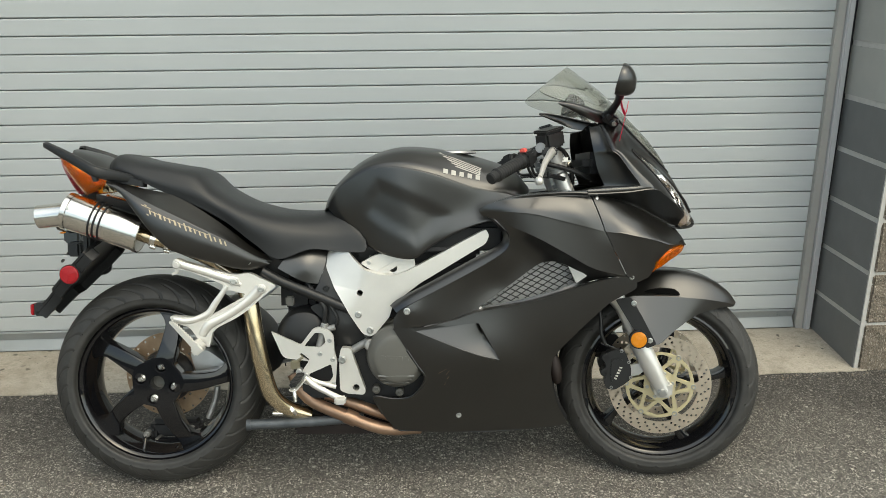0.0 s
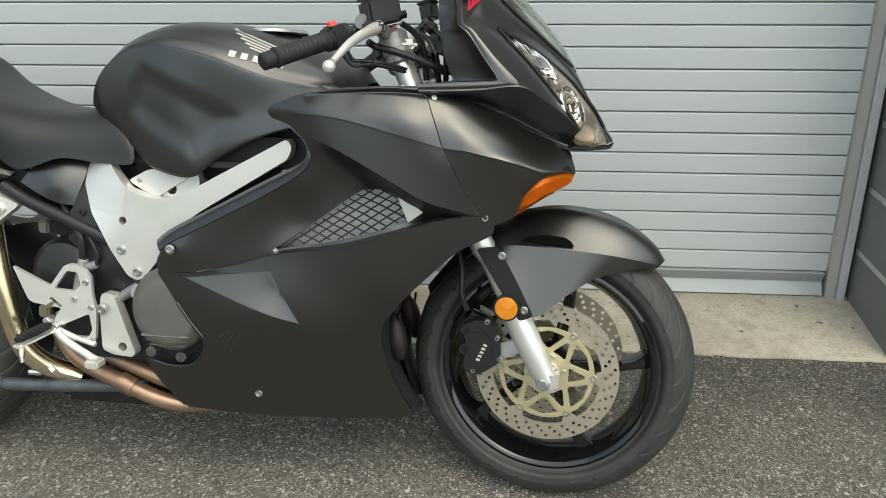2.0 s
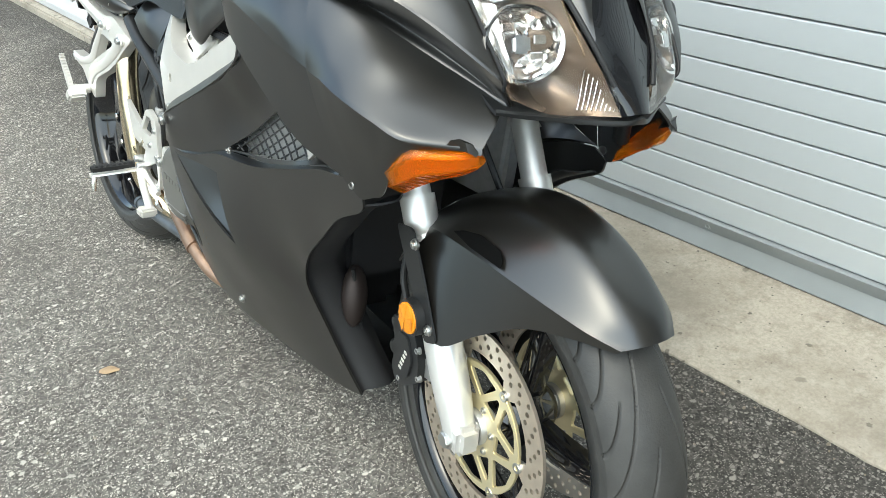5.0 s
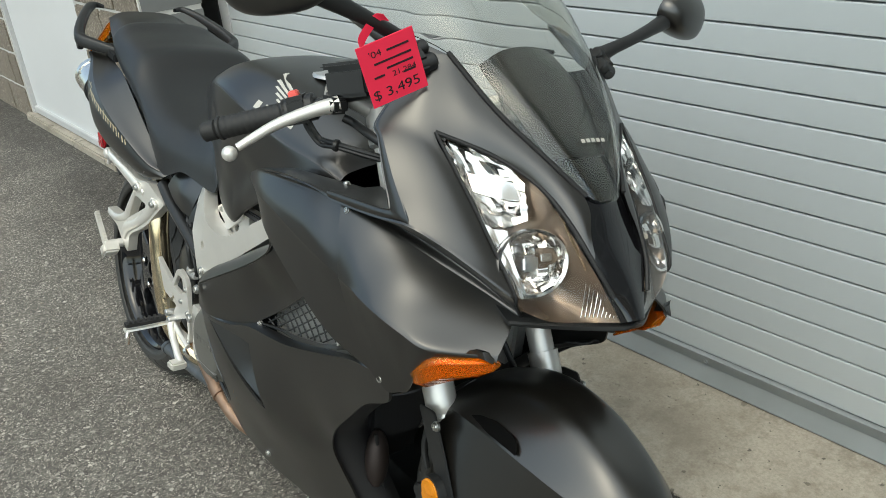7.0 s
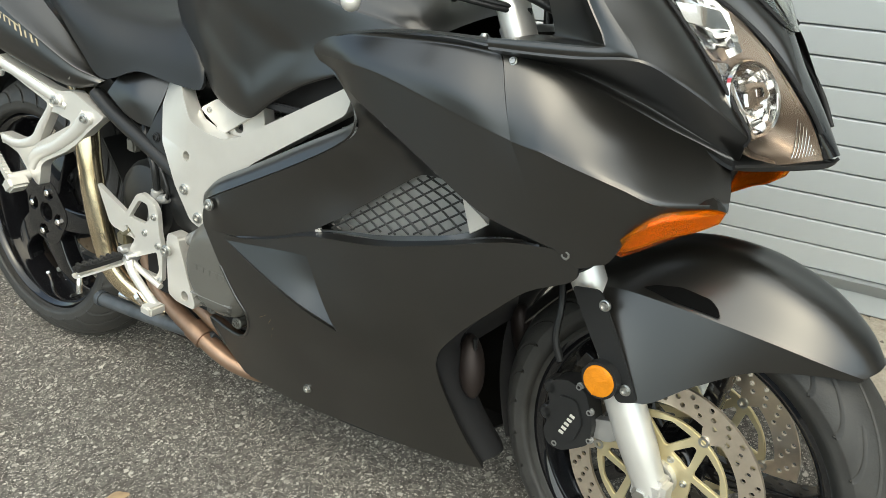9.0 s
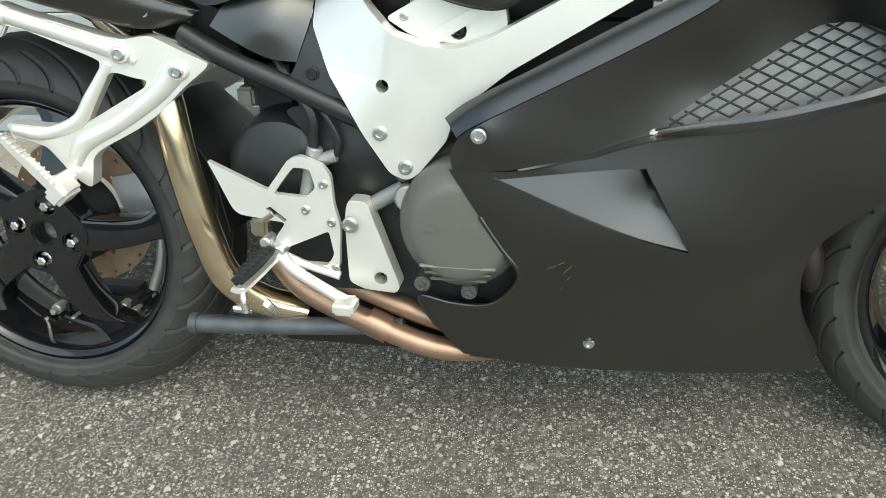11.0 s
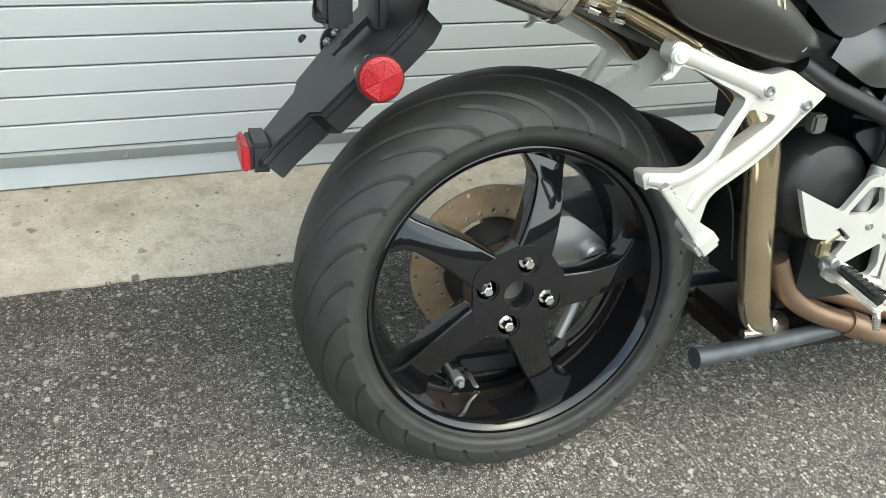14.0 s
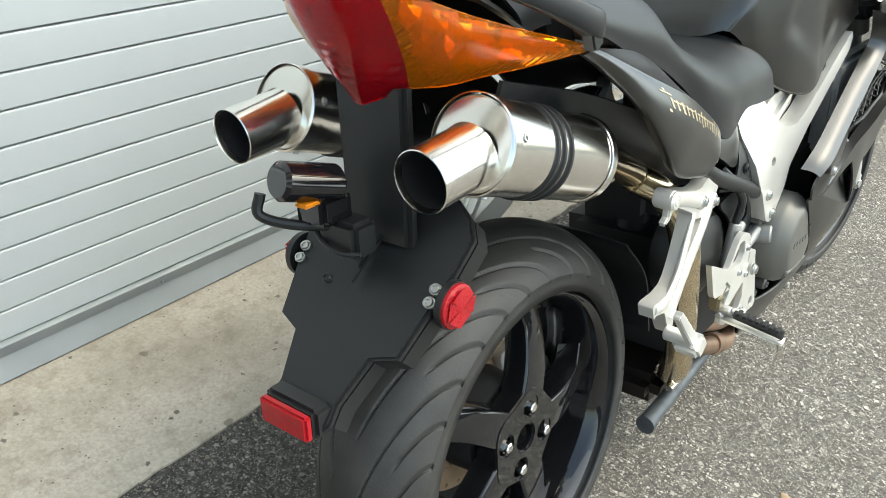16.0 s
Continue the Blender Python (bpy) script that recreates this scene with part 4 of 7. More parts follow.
# forks, calipers, fender
FORK = Vector((-0.134, 0, 0.259)).normalized()
for sgn in (-1, 1):
    y = sgn * 0.101
    foot = Vector((1.468, y, 0.280))
    leg = part("fork_leg", join(tube([tuple(foot + FORK * d) for d in (0.0, 0.03, 0.06, 0.09, 0.12, 0.15, 0.165, 0.175)], [0.0225, 0.024, 0.0262, 0.0272, 0.0275, 0.027, 0.024, 0.0185], 28, 3), tube([tuple(foot + FORK * d) for d in (0.17, 0.22, 0.27, 0.285, 0.30, 0.34)], [0.0185, 0.0178, 0.0178, 0.020, 0.0245, 0.025], 24, 3), box(1.442, 1.492, y - 0.019, y + 0.019, 0.262, 0.308, 0.008)), FORKALU, bike, "bright cast aluminium fork leg")
    part("fork_tube", rod(tuple(foot + FORK * 0.28), tuple(foot + FORK * 0.66), 0.0205, 24, 0.001), FORKALU, bike, "fork stanchion")
    part("axle_nut", join(rod((1.462, y + sgn * 0.012, 0.280), (1.462, y + sgn * 0.027, 0.280), 0.0115, 6, 0.001), rod((1.462, y + sgn * 0.012, 0.280), (1.462, y + sgn * 0.0215, 0.280), 0.0145, 24, 0.001)), STEEL, leg)
    cal_out = [(1.302, 0.392), (1.326, 0.402), (1.356, 0.396), (1.366, 0.372), (1.374, 0.345), (1.372, 0.315), (1.350, 0.298), (1.328, 0.284), (1.306, 0.286), (1.296, 0.305), (1.302, 0.325), (1.293, 0.340), (1.303, 0.352), (1.296, 0.370)]
    cal = part("brake_caliper", join(plate(cal_out, y - 0.018, y + 0.014, (), 0.006, 3), plate([(1.318, 0.376), (1.346, 0.378), (1.360, 0.345), (1.350, 0.312), (1.322, 0.298), (1.314, 0.330)], y + sgn * 0.012, y + sgn * 0.022, (), 0.005, 3), rod((1.300, y - 0.018, 0.378), (1.300, y + 0.012, 0.378), 0.012, 16, 0.003), rod((1.298, y - 0.018, 0.335), (1.298, y + 0.012, 0.335), 0.012, 16, 0.003)), TRIM, bike, "black front brake caliper")
    for i in range(5):
        mx, mz = 1.3245 + 0.0036 * i, 0.318 + 0.0080 * i
        part("maker_mark", plate([(mx, mz, 1), (mx + 0.0075, mz - 0.002, 1), (mx + 0.0092, mz + 0.0025, 1), (mx + 0.0017, mz + 0.0045, 1)], y + sgn * 0.0221, y + sgn * 0.0227, bev=0), DECAL, cal)
    for bx, bz in ((1.366, 0.366), (1.372, 0.322), (1.345, 0.398), (1.318, 0.292)):
        part("caliper_bolt", bolt(bx, y + sgn * 0.014, bz, 0.0058, 0.005, (0, sgn, 0)), ENGALU, cal)
    part("caliper_bracket", plate([(1.345, 0.345), (1.40, 0.362), (1.42, 0.345), (1.395, 0.325), (1.355, 0.32)], y - 0.006, y + 0.008), FORGED, bike)
    refl = part("fork_reflector", join(lathe([(0.0, -0.014), (0.018, -0.0135), (0.022, -0.012), (0.0235, -0.006), (0.0235, 0.0), (0.0, 0.0)], 36, Matrix.Translation((1.388, sgn * 0.140, 0.4405)) @ pose(0, 0, 0, 0, 0, 0 if sgn < 0 else 180))), AMBREF, bike, "round amber fork reflector")
    part("reflector_face", star((1.388, sgn * 0.140, 0.4405), 0.0212, 0.0148, -sgn), AMBREF, refl, "", 0)
    part("reflector_rim", lathe([(0.0225, -0.010), (0.026, -0.010), (0.0265, 0.003), (0.0225, 0.003)], 36, Matrix.Translation((1.388, sgn * 0.140, 0.4405)) @ pose(0, 0, 0, 0, 0, 0 if sgn < 0 else 180), True), TRIM, refl)
    part("brake_hose", tube([(1.300, y, 0.415), (1.288, y, 0.45), (1.285, y - sgn * 0.01, 0.50), (1.262, y - sgn * 0.03, 0.56), (1.20, y - sgn * 0.05, 0.66)], 0.0055, 10), TRIM, bike)
crest = [(1.682, 0, 0.526), (1.655, 0, 0.560), (1.602, 0, 0.594), (1.530, 0, 0.616), (1.460, 0, 0.620), (1.395, 0, 0.608), (1.335, 0, 0.582)]
shoulder = [(1.680, -0.020, 0.5255), (1.652, -0.034, 0.554), (1.600, -0.040, 0.588), (1.530, -0.044, 0.610), (1.458, -0.046, 0.613), (1.394, -0.046, 0.601), (1.334, -0.046, 0.575)]
crease = [(1.672, -0.042, 0.522), (1.636, -0.066, 0.534), (1.580, -0.083, 0.545), (1.512, -0.093, 0.552), (1.445, -0.099, 0.556), (1.378, -0.103, 0.556), (1.325, -0.102, 0.545)]
hem = [(1.668, -0.044, 0.517), (1.624, -0.068, 0.517), (1.556, -0.089, 0.500), (1.497, -0.112, 0.463), (1.436, -0.134, 0.422), (1.382, -0.134, 0.478), (1.336, -0.122, 0.538)]
fender = part("front_fender", patch([list(r) for r in zip(crest, shoulder, crease)], 6, 6, True, 0.003), MATTE, bike, "satin black front fender with side vents", 60)
for s in (1, -1):
    part("fender_skirt", patch([list(r) for r in zip(crease, hem)], 6, 4, thick=0.003, side=s), MATTE, fender, "", 60)
part("fender_rear", patch([[(1.335, 0, 0.576), (1.333, -0.05, 0.570), (1.318, -0.078, 0.54)], [(1.275, 0, 0.53), (1.273, -0.045, 0.525), (1.265, -0.068, 0.49)], [(1.205, 0, 0.445), (1.205, -0.045, 0.442), (1.215, -0.066, 0.43)]], 6, 5, True, 0.003), MATTE, fender)
for sgn in (-1, 1):
    s = -sgn
    vn = np.array([cr([a_, b_, c_], 10) for a_, b_, c_ in zip(crest, shoulder, crease)])
    vn = np.array([cr(vn[:, j], 10) for j in range(vn.shape[1])])
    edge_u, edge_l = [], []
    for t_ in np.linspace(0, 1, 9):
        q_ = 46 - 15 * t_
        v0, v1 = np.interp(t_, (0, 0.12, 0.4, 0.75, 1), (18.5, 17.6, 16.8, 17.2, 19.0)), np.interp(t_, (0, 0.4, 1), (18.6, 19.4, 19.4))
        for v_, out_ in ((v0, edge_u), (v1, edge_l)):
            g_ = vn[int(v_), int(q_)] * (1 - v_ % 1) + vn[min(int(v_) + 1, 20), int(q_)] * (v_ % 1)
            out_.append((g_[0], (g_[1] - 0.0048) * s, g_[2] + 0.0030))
    # no recess is cut: a black sheet on the surface paints the slot's shade
    part("fender_vent", patch([edge_u, edge_l], 2, 3, thick=0.0008), VOID, fender, "black sheet for the shade inside the vent slot", 30)
    part("fender_bracket", plate([(1.322, 0.552), (1.365, 0.560), (1.40, 0.50), (1.440, 0.424), (1.412, 0.412), (1.36, 0.49)], -0.133 if sgn < 0 else 0.133, -0.1365 if sgn < 0 else 0.1365, bev=0.0008), TRIM, fender)
    for bx, bz in ((1.374, 0.5415), (1.421, 0.4355)):
        part("fender_bolt", bolt(bx, sgn * 0.1365, bz, 0.008, 0.005, (0, sgn, 0)), STEEL, fender)

# fuel tank
TURNED[0] = None
SPREAD[0] = 0.0332
tank_rows = [
    [(0.490, 0, 0.795), (0.492, -0.050, 0.795), (0.508, -0.088, 0.805), (0.526, -0.098, 0.788), (0.545, -0.094, 0.770)],
    [(0.502, 0, 0.834), (0.506, -0.058, 0.834), (0.526, -0.106, 0.838), (0.550, -0.114, 0.800), (0.575, -0.102, 0.742)],
    [(0.532, 0, 0.876), (0.536, -0.070, 0.876), (0.560, -0.122, 0.874), (0.588, -0.128, 0.812), (0.612, -0.116, 0.710)],
    [(0.602, 0, 0.938), (0.606, -0.086, 0.934), (0.625, -0.142, 0.912), (0.648, -0.148, 0.820), (0.664, -0.138, 0.682)],
    [(0.695, 0, 0.974), (0.697, -0.092, 0.966), (0.702, -0.160, 0.920), (0.720, -0.164, 0.820), (0.746, -0.154, 0.670)],
    [(0.800, 0, 0.973), (0.800, -0.092, 0.962), (0.796, -0.164, 0.902), (0.800, -0.158, 0.800), (0.800, -0.152, 0.706)],
    [(0.920, 0, 0.950), (0.918, -0.085, 0.935), (0.905, -0.150, 0.865), (0.885, -0.150, 0.800), (0.870, -0.152, 0.744)],
    [(1.030, 0, 0.912), (1.028, -0.075, 0.895), (1.010, -0.134, 0.845), (0.985, -0.146, 0.800), (0.955, -0.150, 0.772)],
    [(1.078, 0, 0.862), (1.074, -0.065, 0.852), (1.060, -0.115, 0.825), (1.040, -0.130, 0.790), (1.020, -0.140, 0.770)],
]
creased = []
for r in tank_rows:
    p1, p2, p3, p4 = (np.array(p) for p in r[1:])
    creased.append([r[0], r[1], tuple(p1 * 0.35 + p2 * 0.65 + np.array([0, -0.004, 0.004])), tuple(p1 * 0.06 + p2 * 0.94), tuple(p2 * 0.90 + p3 * 0.10), tuple(p3), tuple(p3 * 0.14 + p4 * 0.86 + np.array([0, -0.004, 0])), r[4]])
tank_bm = patch(creased, 14, 9, True)
# hollow for the knee, with a soft edge all round
knee = np.array([(0.646, 0.899), (0.698, 0.8785), (0.7546, 0.852), (0.8226, 0.8194), (0.8676, 0.7916), (0.8155, 0.7413), (0.7567, 0.6964), (0.6818, 0.7391), (0.601, 0.7884), (0.609, 0.8464)])
for v in tank_bm.verts:
    if abs(v.co.y) < 0.06 or not inside(knee, np.array([v.co.x]), np.array([v.co.z]))[0]:
        continue
    q, gap = np.array([v.co.x, v.co.z]), 1.0
    for a_, b_ in zip(knee, np.roll(knee, -1, 0)):
        u = min(1.0, max(0.0, float(np.dot(q - a_, b_ - a_) / np.dot(b_ - a_, b_ - a_))))
        gap = min(gap, float(np.hypot(*(q - a_ - u * (b_ - a_)))))
    u = min(1.0, gap / 0.040)
    v.co.y -= math.copysign(0.0055 * u * u * (3 - 2 * u), v.co.y)
tank_tree = BVHTree.FromBMesh(tank_bm)
tank = part("fuel_tank", tank_bm, MATTE, bike, "satin black fuel tank with pale wing emblem and knee hollows", 60)
part("fuel_cap", join(lathe([(0.0, 0.006), (0.044, 0.006), (0.047, 0.004), (0.050, 0.003), (0.062, 0.002), (0.065, -0.004)], 48, pose(0.865, 0, 0.962, 90 , 0, 0) @ pose(0, 0, 0, 0, 0, 0)), ), FORGED, tank, "round brushed fuel cap")


def on_tank(pts, lift=0.0012):
    """A thin decal laid on the side of the tank."""
    v, f = fill(ring([(x, z, 1) for x, z in pts], 1), (), 0.006)
    out = []
    for x, z in v:
        hit = tank_tree.ray_cast(Vector((x, -0.5, z)), Vector((0, 1, 0)))[0]
        out.append((x, (hit.y if hit else -0.15) - lift, z))
    bm = bm_from(out, [tuple(map(int, t)) for t in f])
    bmesh.ops.recalc_face_normals(bm, faces=bm.faces)
    return bm


for i in range(5):
    t = i / 4
    part("wing_stripe", on_tank([(0.818 + 0.044 * t, 0.9585 - 0.037 * t), (0.821 + 0.044 * t, 0.9605 - 0.037 * t), (0.935 - 0.004 * t, 0.9160 - 0.017 * t), (0.933 - 0.004 * t, 0.9140 - 0.017 * t)]), DECAL, tank)
part("wing_stripe", on_tank([(0.931, 0.917), (0.936, 0.917), (0.931, 0.897), (0.926, 0.897)]), DECAL, tank)
for i in range(5):
    x, z = 0.830 + 0.0222 * i, 0.9170 - 0.0046 * i
    part("maker_mark", on_tank([(x, z), (x + 0.0125, z - 0.0027), (x + 0.0115, z - 0.0147), (x - 0.001, z - 0.012)]), DECAL, tank)

# seat
seat_rows = [
    [(-0.100, 0, 0.945), (-0.100, -0.060, 0.940), (-0.095, -0.090, 0.915), (-0.085, -0.095, 0.890)],
    [(-0.070, 0, 0.958), (-0.070, -0.072, 0.954), (-0.066, -0.105, 0.925), (-0.055, -0.108, 0.898)],
    [(0.000, 0, 0.941), (0.000, -0.085, 0.936), (0.000, -0.120, 0.905), (0.010, -0.124, 0.880)],
    [(0.085, 0, 0.926), (0.085, -0.095, 0.919), (0.085, -0.130, 0.880), (0.088, -0.130, 0.844)],
    [(0.150, 0, 0.912), (0.150, -0.095, 0.903), (0.155, -0.135, 0.860), (0.160, -0.135, 0.815)],
    [(0.198, 0, 0.866), (0.200, -0.095, 0.860), (0.215, -0.138, 0.822), (0.235, -0.138, 0.772)],
    [(0.270, 0, 0.826), (0.272, -0.105, 0.819), (0.285, -0.148, 0.782), (0.310, -0.148, 0.715)],
    [(0.360, 0, 0.800), (0.360, -0.105, 0.792), (0.366, -0.150, 0.752), (0.376, -0.152, 0.672)],
    [(0.440, 0, 0.793), (0.442, -0.092, 0.783), (0.455, -0.132, 0.745), (0.462, -0.142, 0.697)],
    [(0.488, 0, 0.794), (0.500, -0.082, 0.788), (0.535, -0.122, 0.745), (0.540, -0.136, 0.690)],
    [(0.494, 0, 0.798), (0.520, -0.080, 0.795), (0.590, -0.122, 0.745), (0.606, -0.134, 0.688)],
    [(0.500, 0, 0.790), (0.535, -0.080, 0.780), (0.605, -0.118, 0.735), (0.618, -0.130, 0.702)],
]
part("seat", patch(seat_rows, 6, 7, True, 0.006), SEAT, bike, "black vinyl stepped dual seat", 60)

# tail cowl
tail_up = [(-0.085, -0.108, 0.893), (-0.056, -0.119, 0.882), (0.004, -0.126, 0.866), (0.088, -0.134, 0.848), (0.160, -0.139, 0.811), (0.238, -0.140, 0.757), (0.312, -0.136, 0.698), (0.364, -0.126, 0.669)]
tail_ridge = [(-0.077, -0.1600, 0.8850), (-0.045, -0.1650, 0.8735), (0.022, -0.1870, 0.8390), (0.1005, -0.2000, 0.8020), (0.172, -0.1975, 0.7650), (0.244, -0.1870, 0.7270), (0.314, -0.1650, 0.6840), (0.357, -0.1330, 0.6625)]
tail_low = [(-0.074, -0.153, 0.8740), (-0.037, -0.162, 0.8500), (0.009, -0.192, 0.8010), (0.060, -0.202, 0.7400), (0.110, -0.195, 0.6985), (0.205, -0.180, 0.6660), (0.288, -0.158, 0.6430), (0.342, -0.136, 0.6500)]
tail_net = []
for u_, r_, b_ in zip(*(np.array(q) for q in (tail_up, tail_ridge, tail_low))):
    out_ = np.array([0, -0.0085, 0])
    tail_net.append([tuple(u_), tuple(r_ * 0.55 + u_ * 0.45 + np.array([0, 0.003, 0])), tuple(r_ * 0.94 + u_ * 0.06), tuple(r_ * 0.94 + b_ * 0.06 + out_ * 0.1), tuple(r_ * 0.62 + b_ * 0.38 + out_ * 0.9), tuple(r_ * 0.25 + b_ * 0.75 + out_ * 0.8), tuple(b_), tuple(b_ + np.array([0.003, 0.018, 0.006]))])
for s in (1, -1):
    tail_bm = patch(tail_net, 8, 5, thick=0.003, side=s)
    tail_tree = BVHTree.FromBMesh(tail_bm)
    tail = part("tail_cowl", tail_bm, MATTE, bike, "satin black tail cowl with pale gold script" if s > 0 else "satin black tail cowl", 60)
    part("cowl_bolt", bolt(0.2990, -0.1640 * s, 0.6655, 0.0085, 0.005, (0, -s, 0)), STEEL, tail)
    marks = []
    for i in range(17):
        u = i / 16
        x, z = 0.034 + 0.205 * u, 0.819 - 0.092 * u
        h = 0.028 if i == 0 else 0.021 if i in (8, 13) else 0.0125 if i % 3 else 0.0145
        z += 0.5 * (h - 0.0135)
        w = 0.0042 if i % 3 else 0.0056
        marks.append([(x, z, 1), (x + w, z - 0.44 * w, 1), (x + w + 0.30 * h, z - 0.44 * w - h, 1), (x + 0.30 * h, z - h, 1)])
    for x, z, d in ((0.026, 0.8260, 0.026), (0.052, 0.8090, 0.030), (0.086, 0.7940, 0.030), (0.120, 0.7790, 0.040), (0.164, 0.7600, 0.038)):
        marks.append([(x, z, 1), (x + d, z - 0.43 * d, 1), (x + d + 0.001, z - 0.43 * d - 0.0022, 1), (x + 0.001, z - 0.0022, 1)])
    for m_ in marks:
        v_, f_ = fill(np.array([q[:2] for q in m_]), (), 0.008)
        pts_ = []
        for x, z in v_:
            hit = tail_tree.ray_cast(Vector((x, -0.4 * s, z)), Vector((0, s, 0)))[0]
            pts_.append((x, (hit.y if hit else -0.15 * s) - 0.0007 * s, z))
        mk = bm_from(pts_, [tuple(map(int, t)) for t in f_])
        bmesh.ops.recalc_face_normals(mk, faces=mk.faces)
        part("script_mark", mk, DECALG, tail)
part("tail_top", patch([[(-0.215, 0, 0.972), (-0.212, -0.05, 0.970), (-0.200, -0.080, 0.955)], [(-0.15, 0, 0.955), (-0.15, -0.06, 0.950), (-0.14, -0.092, 0.925)], [(-0.09, 0, 0.925), (-0.09, -0.065, 0.918), (-0.08, -0.100, 0.890)]], 5, 5, True, 0.004), MATTE, bike, "satin black tail top panel")
part("undertail", join(patch([[(-0.14, 0, 0.76), (-0.14, -0.05, 0.765), (-0.135, -0.085, 0.80), (-0.13, -0.095, 0.85)], [(0.05, 0, 0.70), (0.05, -0.05, 0.705), (0.05, -0.075, 0.74), (0.05, -0.10, 0.80)], [(0.22, 0, 0.63), (0.22, -0.06, 0.635), (0.22, -0.10, 0.67), (0.22, -0.125, 0.73)], [(0.40, 0, 0.57), (0.40, -0.07, 0.575), (0.40, -0.11, 0.60), (0.40, -0.13, 0.66)]], 5, 5, True, 0.004)), TRIM, bike, "black undertail tray")
for s in (1, -1):
    line = np.array([(-0.012, -0.102, 0.887), (-0.046, -0.138, 0.897), (-0.086, -0.172, 0.908), (-0.108, -0.176, 0.917), (-0.150, -0.160, 0.938), (-0.205, -0.132, 0.962), (-0.248, -0.106, 0.979), (-0.263, -0.092, 0.983), (-0.258, -0.076, 0.979)])
    run = np.gradient(line, axis=0)
    blade = []
    for p_, d_, hw, hz in zip(line, run, (0.008, 0.011, 0.013, 0.013, 0.012, 0.011, 0.010, 0.009, 0.006), (0.009, 0.014, 0.016, 0.016, 0.014, 0.012, 0.009, 0.008, 0.005)):
        out_ = np.array([-d_[1], d_[0], 0]) / math.hypot(d_[0], d_[1])
        blade.append([tuple((p_ + out_ * hw * math.copysign(abs(math.cos(a)) ** 0.6, math.cos(a)) + np.array([0, 0, hz * math.copysign(abs(math.sin(a)) ** 0.7, math.sin(a))])) * np.array([1, s, 1])) for a in np.linspace(0, 2 * math.pi, 13)])
    gr = part("grab_rail", patch(blade, 5, 2), TRIM, bike, "black moulded grab rail", 50)
    part("rail_hook", plate([(-0.114, 0.915, 1), (-0.088, 0.915, 1), (-0.092, 0.886, 1), (-0.102, 0.886, 1)], -0.172, -0.186, side=s), TRIM, gr)
    part("rail_base", plate([(-0.060, 0.905, 1), (0.010, 0.885, 1), (0.012, 0.868, 1), (-0.052, 0.880, 1)], -0.100, -0.132, side=s), TRIM, gr)
# tail lamp
tl = part("tail_lamp", patch([[(-0.262, 0, 0.964), (-0.262, -0.03, 0.964), (-0.256, -0.048, 0.962)], [(-0.262, 0, 0.925), (-0.258, -0.03, 0.925), (-0.240, -0.055, 0.925)], [(-0.240, 0, 0.870), (-0.236, -0.025, 0.872), (-0.214, -0.050, 0.880)], [(-0.216, 0, 0.824), (-0.211, -0.014, 0.829), (-0.192, -0.040, 0.843)]], 6, 6, True, 0.004), REDLENS, bike, "red and amber wraparound tail lamp", 60)
tl.visible_shadow = False
part("lamp_foil", patch([[(-0.246, 0, 0.955), (-0.246, -0.02, 0.955), (-0.238, -0.040, 0.952)], [(-0.235, 0, 0.925), (-0.240, -0.024, 0.924), (-0.224, -0.044, 0.922)], [(-0.226, 0, 0.880), (-0.216, -0.020, 0.882), (-0.204, -0.040, 0.886)], [(-0.208, 0, 0.848), (-0.204, -0.012, 0.850), (-0.190, -0.028, 0.858)]], 2, 2, True), REDFOIL, tl, "faceted red reflector", 5)
for s in (1, -1):
    lens = [[(-0.256, -0.048, 0.962), (-0.215, -0.080, 0.938), (-0.160, -0.110, 0.914), (-0.078, -0.159, 0.887)], [(-0.240, -0.055, 0.925), (-0.205, -0.088, 0.909), (-0.152, -0.117, 0.895), (-0.076, -0.162, 0.882)], [(-0.214, -0.050, 0.880), (-0.186, -0.080, 0.871), (-0.144, -0.108, 0.872), (-0.077, -0.159, 0.878)], [(-0.192, -0.040, 0.843), (-0.170, -0.066, 0.846), (-0.138, -0.090, 0.855), (-0.084, -0.150, 0.875)]]
    am = part("turn_lens", patch(lens, 5, 5, thick=0.004, side=s), AMBERLENS, tl, "amber turn lens", 60)
    am.visible_shadow = False
    part("lens_foil", patch([[tuple(np.array(p) * 0.84 + np.array([-0.160, -0.090, 0.888]) * 0.16 + np.array([0.006 + 0.010 * ((i + j) % 2), 0.008 - 0.005 * (j % 2), 0.003 * (i % 2) - 0.002])) for j, p in enumerate(cr(r, 4))] for i, r in enumerate(cr(np.array(lens).reshape(4, 12), 2).reshape(-1, 4, 3))], 1, 1, side=s), AMBER, am, "faceted amber reflector", 5)

# mudguard and number plate holder
def mg_plate(outline, w0, w1, bev=0.003):
    """Flat outline (along, across) in the sloping plane of the mudguard."""
    bm = plate([(a, b, *c) for a, b, *c in outline], w0, w1, bev=bev)
    m = Matrix(((-0.69, 0.724, 0, -0.165), (0, 0, 1, 0), (-0.724, -0.69, 0, 0.700), (0, 0, 0, 1)))
    bmesh.ops.transform(bm, matrix=m, verts=bm.verts)
    bmesh.ops.recalc_face_normals(bm, faces=bm.faces)
    return bm


